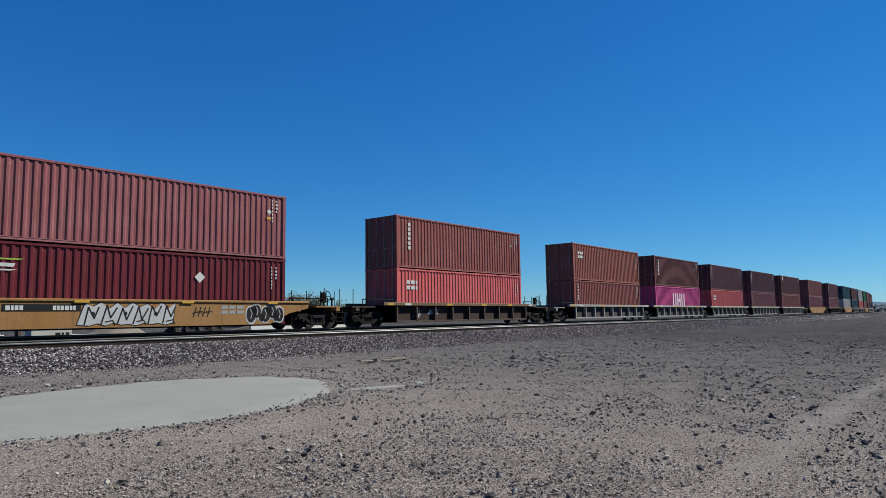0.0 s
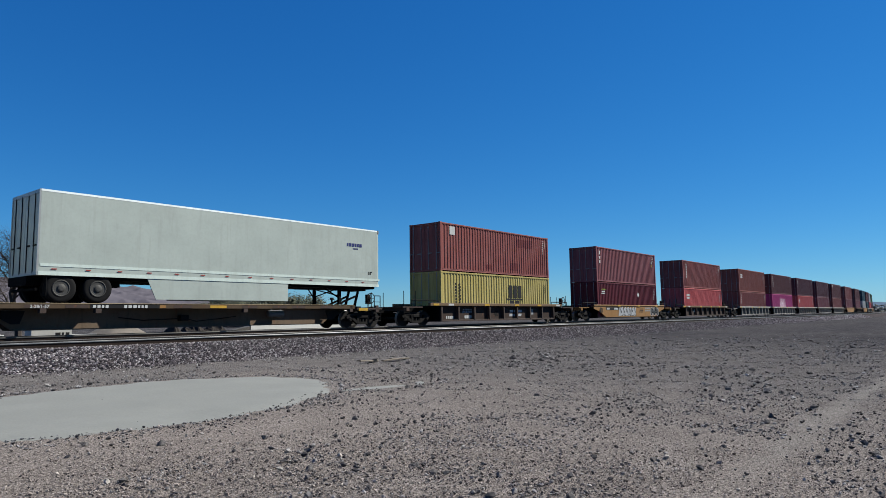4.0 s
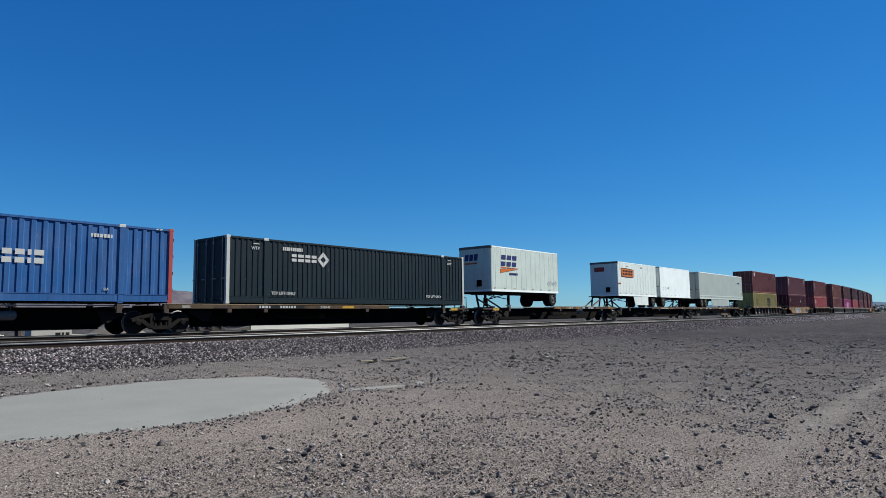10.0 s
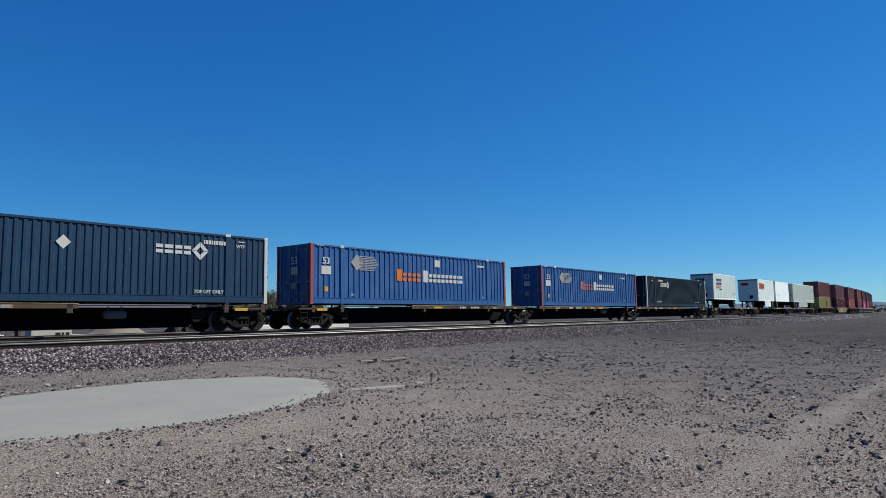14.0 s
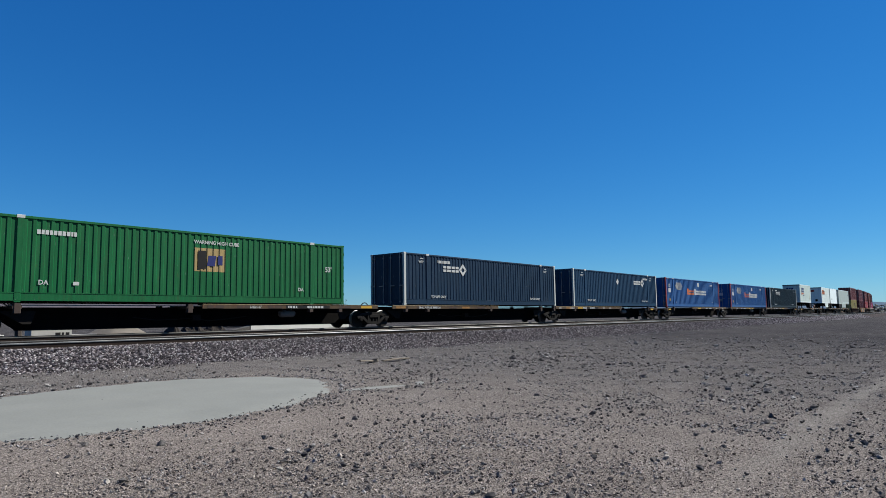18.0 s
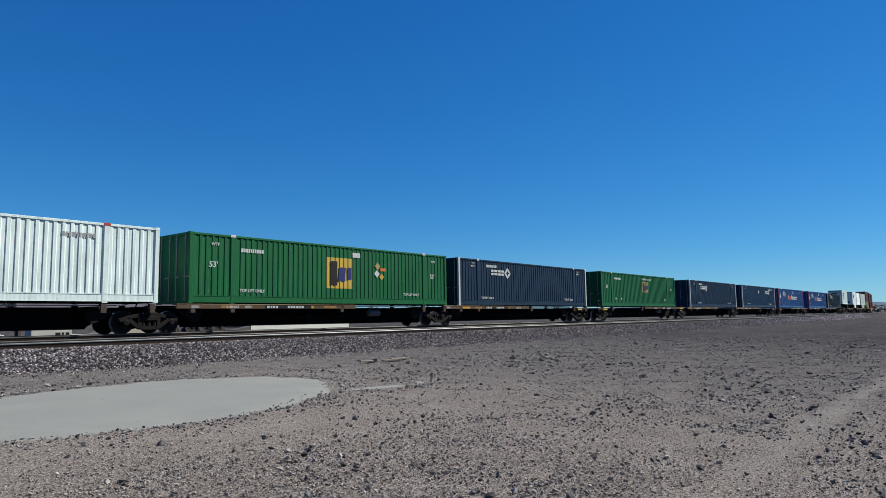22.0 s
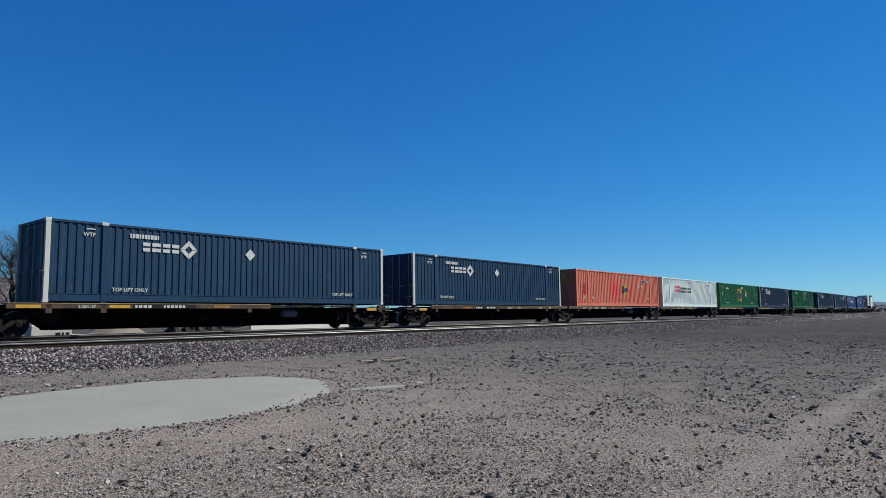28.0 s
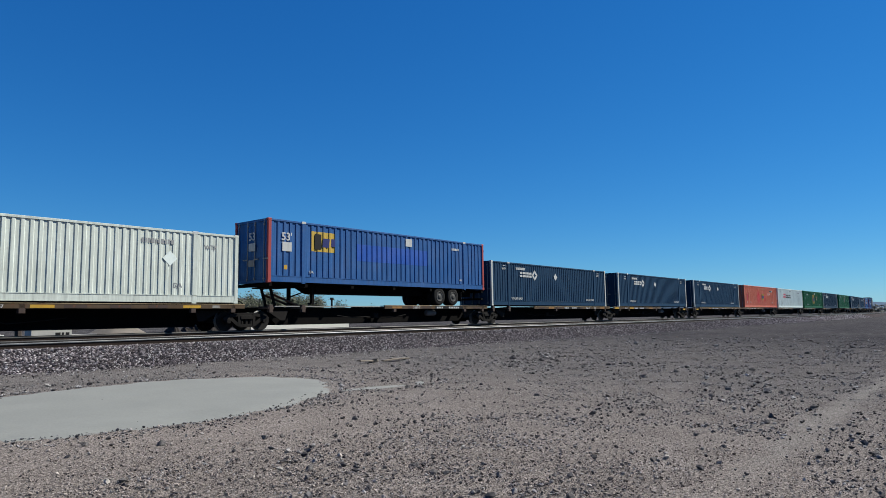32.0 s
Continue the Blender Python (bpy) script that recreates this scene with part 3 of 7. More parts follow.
def spine_unit(rear, front, s_rear, s_front, own_rear, own_front, band=(0.0, 0.62), seed=0, tank=True, label="", end_rear=False, end_front=False, wheel=False, sill_mat=None):
    """One platform of an articulated spine car. rear, front: truck centres. Containers' ends at s_rear, s_front."""
    rnd = random.Random(seed)
    mid, half = (rear + front) / 2, (front - rear) / 2
    ob = thing("spine_car", label or "black weathered spine car with ochre side strips", "spine car", "cars of the train")
    h = half
    sill = Geo().prism([(-h - 0.5, 0.95), (-h - 0.5, 0.80), (-h + 1.25, 0.80), (-h + 2.1, 0.20), (h - 2.1, 0.20), (h - 1.25, 0.80), (h + 0.5, 0.80), (h + 0.5, 0.95)], "y", -0.38, 0.38)
    sill.box(-h + 2.1, h - 2.1, -0.55, 0.55, 0.20, 0.24).box(-h - 0.4, h + 0.4, -0.5, 0.5, 0.95, 0.99)
    part("centre_sill", sill.mesh("centre_sill", sill_mat or M_SHADEGRIME), ob)
    gus = shared("gusset", lambda: Geo().prism([(0, 0.86), (1.15, 0.86), (1.0, 0.42), (0.75, 0.42)], "y", -0.90, -0.86).mesh("gusset", M_STEEL))
    part("gusset", gus, ob, at=(-h + 1.15, 0, 0))
    part("gusset", gus, ob, at=pose(h - 1.15, -1.76, 0, 0, 0, 180))
    for sy in (-1, 1):
        a, b = -h + 0.1 + band[0] * 2 * h, -h + 0.1 + band[1] * 2 * h
        sm = Geo().box(a, b, sy * 1.27 - 0.03, sy * 1.27 + 0.03, 0.93, 1.09, 0.012).box(a, b, min(sy * 1.27, sy * 0.95), max(sy * 1.27, sy * 0.95), 1.085, 1.105)
        st = part("side_sill", sm.mesh("side_sill", M_STRIP if sy < 0 else M_SHADEGRIME), ob, "weathered brown side strip" if sy < 0 else "")
        if sy < 0:
            part("top_lip", Geo().box(a, b, -1.315, -1.262, 1.106, 1.124).mesh("top_lip", M_LIP), st, "pale worn top edge")
            n = int((b - a) / 1.4)
            for i in range(n):
                x = a + 0.15 + i * 1.4 + rnd.uniform(0, 0.5)
                if x + 0.85 > b:
                    continue
                kind = rnd.choice((M_YEL, M_BROWNCAR, M_BROWNCAR, M_GREYCAR, M_OCHRE, M_BROWNCAR, M_BROWNCAR))
                part("reflector", plate(0.35 if kind is M_GREYCAR else 0.75, 0.11, kind), st, at=(x, -1.302, 0.955))
    cross = shared("cross_bearer", lambda: Geo().prism([(-1.28, 0.93), (1.28, 0.93), (1.28, 1.02), (-1.28, 1.02)], "x", -0.14, 0.14).box(-0.11, 0.11, -1.30, -1.12, 0.78, 1.11, 0.02).box(-0.11, 0.11, 1.12, 1.30, 0.78, 1.11, 0.02).mesh("cross_bearer", M_BROWNCAR))
    for s in (s_rear + 0.2, s_rear + 2.0, (s_rear + s_front) / 2, s_front - 2.0, s_front - 0.2):
        part("cross_bearer", cross, ob, at=(s - mid, 0, 0))
    thin = shared(("walk_edge", round(h, 2)), lambda: Geo().box(-h + 1.5, h - 1.2, -1.02, -0.98, 1.03, 1.07).mesh("walkway_edge", M_GREYCAR))
    part("walkway_edge", thin, ob)
    if tank:
        tm = shared("air_tank", lambda: Geo().turned([(-0.42, 0.05), (-0.40, 0.13), (-0.33, 0.165), (0.33, 0.165), (0.40, 0.13), (0.42, 0.05)], (0, 0, 0), 16, "x").box(-0.26, -0.22, -0.03, 0.03, 0.15, 0.3).box(0.22, 0.26, -0.03, 0.03, 0.15, 0.3).mesh("air_tank", plain("dusty_grey_tank", (0.13, 0.13, 0.135), 0.6, 0.0, 0.3, 9)))
        part("air_tank", tm, ob, "grey steel brake air tank", at=(h * 0.42, -0.72, 0.72))
    pipe = shared("brake_pipe", lambda: Geo().path([(-2.4, -0.62, 0.62), (-1.5, -0.66, 0.5), (0.2, -0.64, 0.56), (0.7, -0.7, 0.44), (1.7, -0.66, 0.52), (2.6, -0.6, 0.62)], 0.02).box(0.0, 0.35, -0.75, -0.5, 0.46, 0.7, 0.03).mesh("brake_rigging", M_STEEL))
    part("brake_rigging", pipe, ob, at=(-h * 0.1, 0, 0))
    hose = shared("hose_loop", lambda: Geo().path([(0.28 * math.cos(a * math.pi / 8), -0.3, 0.95 + 0.32 * math.sin(a * math.pi / 8)) for a in range(9)], 0.025).mesh("air_hose", M_RUBBER))
    if own_rear:
        truck(ob, -h, rear)
        if not end_rear:
            part("air_hose", hose, ob, at=(-h + 0.1, 0, 0))
    if own_front:
        truck(ob, h, front)
        if not end_front:
            part("air_hose", hose, ob, at=(h + 0.1, 0, 0))
    for flag, x, d in ((end_rear, -h, -1), (end_front, h, 1)):
        if flag:
            pl = Geo().box(min(x - d * 0.6, x + d * 1.15), max(x - d * 0.6, x + d * 1.15), -1.3, 1.3, 0.90, 0.98, 0.01)
            part("end_platform", pl.mesh("end_platform", M_BROWNCAR), ob, "rusty brown end platform")
            part("reflector", plate(0.62, 0.13, M_YEL), ob, at=(x - 0.2 * d - 0.3, -1.304, 0.84))
            coupler(ob, x + d * 1.0, d)
            handrail(ob, x + d * 0.85, -1.24, 0.98, 0.62, 0.42)
            steps(ob, x + d * 0.85, -1.28)
            post(ob, x + d * 0.3, 1.2, 0.98, 0.7)
            if wheel and d > 0:
                brake_wheel(ob, x + 1.0, -0.6, 1.5)
    return moving(ob, mid, half)


def well_unit(s, colour, ribbed, rear_own, front_own, label, rear_end=True, front_end=True, off=2.0, seed=0, wheel=0):
    """A well car for one 40-foot stack whose rear end stands at s."""
    L = 12.192
    mid = s + L / 2
    rear, front = -L / 2 - off, L / 2 + off
    ob = thing("well_car", label, "well car", "cars of the train")
    a, b = -L / 2 - 0.25, L / 2 + 0.25
    if ribbed:
        for sy in (-1, 1):
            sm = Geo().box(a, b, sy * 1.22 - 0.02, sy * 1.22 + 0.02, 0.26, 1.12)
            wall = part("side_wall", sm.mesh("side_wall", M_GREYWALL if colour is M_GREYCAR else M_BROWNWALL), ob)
            part("bottom_chord", Geo().box(a, b, sy * 1.33 - 0.09, sy * 1.33 + 0.09, 0.2, 0.3, 0.01).mesh("bottom_chord", colour), ob)
            tc = Geo().box(a - 1.0, b + 1.0, sy * 1.40 - 0.09, sy * 1.40 + 0.09, 1.10, 1.27, 0.015)
            part("top_chord", tc.mesh("top_chord", colour if colour is not M_BROWNCAR else paint("tan_chord", (0.17, 0.105, 0.05), 0.7, 0.7, rust=0.6)), ob)
            if sy < 0:
                rm = shared(("rib", colour.name), lambda: Geo().prism([(-0.055, -1.235), (-0.055, -1.44), (0.055, -1.44), (0.055, -1.235)], "z", 0.3, 1.10).mesh("rib", colour))
                n = 9
                for i in range(n):
                    part("rib", rm, wall, at=(a + 0.06 + (b - a - 0.12) * i / (n - 1), 0, 0))
        reflectors(ob, [a - 0.75, a + 0.6, -2.2, 1.2, 4.0, b + 0.2], -1.493, 1.12, [M_YEL, M_WHITE, M_YEL, M_YEL], 0.5, 0.11)
    else:
        for sy in (-1, 1):
            prof = [(a - 0.9, 1.25), (a - 0.9, 0.95), (a + 0.2, 0.72), (a + 1.2, 0.26), (b - 1.2, 0.26), (b - 0.2, 0.72), (b + 0.9, 0.95), (b + 0.9, 1.25)]
            g = Geo().prism(prof[::-1], "y", min(sy * 1.36, sy * 1.44), max(sy * 1.36, sy * 1.44))
            g.box(a - 0.9, b + 0.9, sy * 1.42 - 0.07, sy * 1.42 + 0.07, 1.17, 1.27, 0.02)
            part("side_wall", g.mesh("side_wall", colour), ob)
        reflectors(ob, [a + 3.4, 1.0, 5.0], -1.495, 1.14, [M_YEL, M_YEL], 0.5, 0.09)
    part("well_floor", Geo().box(a, b, -1.33, 1.33, 0.2, 0.235).mesh("well_floor", M_SHADEGRIME), ob)
    for x, d, own, end in ((rear, -1, rear_own, rear_end), (front, 1, front_own, front_end)):
        x_in = a if d < 0 else b
        x_out = x + d * (0.95 if end else 0.2)
        g = Geo().box(min(x_in, x_out), max(x_in, x_out), -0.4, 0.4, 0.78, 1.05, 0.02)
        g.prism([(-1.33, 1.02), (1.33, 1.02), (1.33, 1.12), (-1.33, 1.12)], "x", min(x_in, x_in + d * 1.1), max(x_in, x_in + d * 1.1))
        g.box(min(x_in, x_in + d * 0.08), max(x_in, x_in + d * 0.08), -1.33, 1.33, 0.24, 1.12)
        part("end_structure", g.mesh("end_structure", M_SHADEGRIME), ob)
        if own:
            truck(ob, x, mid + x)
        if end:
            part("end_platform", Geo().box(min(x - d * 0.3, x + d * 1.3), max(x - d * 0.3, x + d * 1.3), -1.3, 1.3, 1.0, 1.06, 0.01).mesh("end_platform", colour), ob)
            part("end_beam", Geo().box(x + d * 1.0 - 0.12, x + d * 1.0 + 0.12, -1.38, 1.38, 0.82, 1.02, 0.02).mesh("end_beam", colour), ob)
            part("platform_railing", Geo().path([(x_in, -1.2, 1.28), (x_in, -1.2, 1.42), (x + d * 0.5, -1.2, 1.42), (x + d * 0.5, -1.2, 1.06)], 0.03).mesh("platform_railing", M_STEEL), ob)
            coupler(ob, x + d * 1.1, d)
            for k in (0.25, 1.2):
                post(ob, x + d * k, -1.25, 1.06, 0.85)
                post(ob, x + d * k, 1.25, 1.06, 0.85)
            steps(ob, x + d * 1.1, -1.36)
            if wheel == d:
                brake_wheel(ob, x + d * 0.85, -0.7, 1.55)
    return moving(ob, mid, L / 2 + off), ob


# ---------------------------------------------------------------- trailers
P_TRAIL = paint("white_trailer_skin", (0.90, 0.99, 0.95), 0.42, 0.35, (0.25, 0.23, 0.2), fade=0.05)
P_DULL = paint("dull_white_trailer_skin", (0.70, 0.81, 0.75), 0.45, 0.4, (0.25, 0.23, 0.2), fade=0.05)
P_BRIGHT = paint("bright_white_trailer_skin", (1.10, 1.18, 1.17), 0.38, 0.15, (0.3, 0.28, 0.25), fade=0.05)
P_GREYTR = paint("pale_grey_trailer_skin", (0.48, 0.54, 0.50), 0.45, 0.3, (0.2, 0.19, 0.17), fade=0.05)


def tyre_pair(parent, x, y):
    ty = shared("tyre", lambda: Geo().turned([(-0.12, 0.29), (-0.135, 0.40), (-0.12, 0.485), (-0.07, 0.51), (0.07, 0.51), (0.12, 0.485), (0.135, 0.40), (0.12, 0.29)], (0, 0, 0), 28).mesh("tyre", M_RUBBER, True))
    rm = shared("rim", lambda: Geo().turned([(-0.119, 0.30), (-0.142, 0.285), (-0.146, 0.265), (-0.126, 0.24), (-0.122, 0.16), (-0.135, 0.13), (-0.16, 0.10), (-0.17, 0.06)], (0, 0, 0), 20).mesh("rim", plain("dusty_rim", (0.045, 0.044, 0.043), 0.7, 0.0, 0.4, 18)))
    for dy in (0.0, 0.30):
        t = part("tyre", ty, parent, at=(x, y + dy * (1 if y < 0 else -1), 0.51))
        if dy == 0.0 and y < 0:
            part("rim", rm, t)


def trailer(length, skin, name, label, nose_left, s_left, axles, ribs=True, skirt=None, low_band=False, z=1.12, height=2.93, floor=0.94):
    """A dry-van semi-trailer standing on a spine car. Origin on the deck below its middle."""
    ob = thing(name, label, "trailer", "trailers on the train")
    L, W = length / 2, 1.295
    z0, z1 = floor, floor + height
    r = 0.22
    # body shell, with rounded nose corners
    nx = -1 if nose_left else 1
    rim_pts = []
    for sy in (-1, 1):
        for i in range(5):
            a = i / 4 * math.pi / 2
            rim_pts.append((nx * (L - r + r * math.sin(a)), sy * (W - r + r * math.cos(a))))
    near = rim_pts[:5]
    far = rim_pts[5:][::-1]
    outline = [(-nx * L, -W)] + near + far + [(-nx * L, W)]
    if nx < 0:
        outline = outline[::-1]
    g = Geo().prism(outline, "z", z0 + 0.12, z1 - 0.06)
    part("body", g.mesh("body", skin), ob)
    g = Geo().prism([(x * 1.002, y * 1.004) for x, y in outline], "z", z1 - 0.07, z1)
    part("roof_rail", g.mesh("roof_rail", P_BRIGHT), ob, "bright white roof edge")
    g = Geo().prism([(x * 1.002, y * 1.008) for x, y in outline], "z", z0, z0 + 0.13)
    part("floor_rail", g.mesh("floor_rail", P_BRIGHT if skin is not P_GREYTR else P_DULL), ob)
    if low_band:
        part("rub_band", Geo().box(-L + 0.05, L - 0.05, -W - 0.012, -W, z0 + 0.30, z0 + 0.40).mesh("rub_band", P_DULL), ob)
    if ribs:
        n = int(length / 0.6)
        rm = shared(("seam", skin.name, height), lambda: Geo().prism([(-0.04, 0), (-0.03, -0.006), (0.03, -0.006), (0.04, 0)], "z", z0 + 0.13, z1 - 0.07).mesh("side_seam", skin))
        for i in range(1, n):
            part("side_seam", rm, ob, at=(-L + length * i / n, -W, 0))
    n = int(length / 1.1)
    for i in range(n):
        part("reflector", plate(0.17, 0.036, M_REDMARK if skin is not P_BRIGHT else M_GREYMARK), ob, at=(-L + 0.4 + i * (length - 0.6) / n, -W - 0.016, z0 + 0.20))
    # rear doors
    xr = -nx * L
    for sy in (-1, 1):
        d = part("door", Geo().box(0, 0.03, 0.01, W - 0.06, z0 + 0.1, z1 - 0.12, 0.008).mesh("door", skin), ob, at=pose(xr + (0.032 if nx < 0 else -0.032), 0, 0, 0, 0, 180 if nx < 0 else 0) @ Matrix.Diagonal((1, sy, 1, 1)))
        for y in (0.3, 0.9):
            part("lock_rod", shared(("trod", height), lambda: Geo().rod((0, 0, z0 + 0.06), (0, 0, z1 - 0.1), 0.016, 6).box(-0.02, 0.02, 0, 0.25, z0 + 1.0, z0 + 1.05).mesh("lock_rod", M_STEEL)), d, at=(-0.02, y, 0))
    part("rear_frame", Geo().box(0, 0.06, -W + 0.002, W - 0.002, z1 - 0.14, z1 - 0.005, 0.01).box(0, 0.06, -W + 0.002, W - 0.002, z0, z0 + 0.12, 0.01).box(0, 0.06, -W + 0.002, -W + 0.07, z0 + 0.12, z1 - 0.14).box(0, 0.06, W - 0.07, W - 0.002, z0 + 0.12, z1 - 0.14).mesh("rear_frame", M_ALU), ob, at=(xr - (0.06 if nx > 0 else 0), 0, 0))
    # running gear at the rear end
    bog = [xr + nx * (0.75 + 1.22 * i) for i in range(axles)]
    x0, x1 = min(bog) - 0.45, max(bog) + 0.45
    g = Geo()
    for y in (-0.5, 0.5):
        g.box(x0, x1, y - 0.06, y + 0.06, z0 - 0.22, z0 + 0.01)
    for x in bog:
        g.rod((x, -1.0, 0.51), (x, 1.0, 0.51), 0.07, 10).box(x - 0.1, x + 0.1, -0.58, -0.42, 0.5, z0 - 0.2).box(x - 0.1, x + 0.1, 0.42, 0.58, 0.5, z0 - 0.2)
    # solid dark blocks added to stand for shade round wheels and under floor
    g.box(x0 - 0.5, x1 + 0.5, -0.85, 0.85, 0.60, z0 - 0.02, 0.02).box(-L + 0.3, L - 0.3, -1.18, 1.18, z0 - 0.11, z0 - 0.002)
    g.box(xr + nx * 0.04 - 0.05, xr + nx * 0.04 + 0.05, -1.1, 1.1, 0.42, 0.52, 0.01)
    for y in (-0.6, 0.6):
        g.box(xr + nx * 0.06 - 0.03, xr + nx * 0.06 + 0.03, y - 0.04, y + 0.04, 0.45, z0)
    running = part("running_gear", g.mesh("running_gear", M_SHADEGRIME), ob)
    for x in bog:
        for y in (-1.12, 1.12):
            tyre_pair(running, x, y)
    flap = Geo().box(x0 - 0.02 if nx > 0 else x1, x0 if nx > 0 else x1 + 0.02, -1.25, -0.75, 0.25, z0)
    part("mud_flap", flap.mesh("mud_flap", M_RUBBER), ob)
    # landing gear and the stand that carries the nose
    lx = nx * (L - 2.5)
    g = Geo()
    for y in (-0.95, 0.95):
        g.box(lx - 0.07, lx + 0.07, y - 0.07, y + 0.07, 0.06, z0, 0.01).box(lx - 0.14, lx + 0.14, y - 0.12, y + 0.12, 0.03, 0.08)
        g.rod((lx, y, 0.35), (lx - nx * 0.75, y * 0.6, z0 - 0.05), 0.035, 6)
    g.rod((lx, -0.95, 0.45), (lx, 0.95, z0 - 0.1), 0.03, 6).rod((lx, 0.95, 0.45), (lx, -0.95, z0 - 0.1), 0.03, 6)
    part("landing_gear", g.mesh("landing_gear", M_SHADEGRIME), ob)
    part("upper_coupler", Geo().prism([(lx - nx * 1.2, z0 - 0.12), (lx + nx * 2.2, z0 - 0.12), (lx + nx * 2.2, z0 + 0.01), (lx - nx * 1.6, z0 + 0.01)][:: (1 if nx > 0 else -1)], "y", -1.1, 1.1).mesh("upper_coupler", M_SHADEGRIME), ob)
    kx = nx * (L - 0.95)
    top = [(x * 1.004, y * 1.008) for x, y in outline if x * nx > 0]
    part("nose_trim", Geo().prism(top, "z", z1 - 0.16, z1 + 0.012).mesh("nose_trim", paint("grey_nose_trim", (0.15, 0.155, 0.155), 0.6, 0.4)), ob, "grey trim round the top of the nose")
    part("nose_fittings", Geo().box(nx * (L + 0.004) - 0.02, nx * (L + 0.004) + 0.02, -0.62, -0.22, z0 + 0.35, z0 + 0.75, 0.01).rod((nx * (L + 0.03), -0.5, z0 + 0.5), (nx * (L + 0.08), -0.5, z0 + 0.3), 0.04).rod((nx * (L + 0.03), -0.3, z0 + 0.5), (nx * (L + 0.08), -0.3, z0 + 0.3), 0.04).mesh("nose_fittings", M_SHADEGRIME), ob, "dark hose couplings on the nose")
    if skirt:
        a, b = skirt
        part("side_skirt", Geo().prism([(a + 0.35, z0 - 0.78), (b, z0 - 0.78), (b, z0), (a, z0)][::-1], "y", -W + 0.01, -W + 0.05).mesh("side_skirt", skin), ob, "smooth side skirt below the floor")
    moving(ob, s_left + L, L * 0.8, z)
    return ob, kx


def hitch(car_mid, s, nx, group_car, top):
    """A folding stand that carries a trailer's nose."""
    foot = shared("hitch_foot", lambda: Geo().box(-0.25, 0.25, -0.6, 0.6, 0.97, 1.07, 0.02).mesh("trailer_hitch", M_STEEL))
    ob = part("trailer_hitch", foot, group_car, "steel trailer hitch stand", at=(s - car_mid, 0, 0))
    for y in (-0.35, 0.35):
        part("hitch_leg", Geo().rod((0, y, 1.0), (nx * 0.28, y, top - 0.05), 0.07, 8).mesh("hitch_leg", M_STEEL), ob)
        part("hitch_brace", Geo().rod((-nx * 1.55, y * 0.8, 1.02), (nx * 0.12, y, top - 0.35), 0.055, 8).mesh("hitch_brace", paint("rusty_brace", (0.16, 0.06, 0.035), 0.8, 0.6, rust=0.8)), ob)
    part("hitch_plate", Geo().box(nx * 0.28 - 0.4, nx * 0.28 + 0.4, -0.5, 0.5, top - 0.08, top - 0.01, 0.02).mesh("hitch_plate", M_STEEL), ob)

# ---------------------------------------------------------------- ground
def rise(x, y):
    """Height of the open ground."""
    h = 0.05 * noise.noise((x * 0.18, y * 0.18, 0.0)) + 0.022 * noise.noise((x * 0.9, y * 0.9, 3.0))
    far = max(0.0, math.hypot(x, y) - 60.0)
    return h * max(0.0, 1 - far / 80.0)


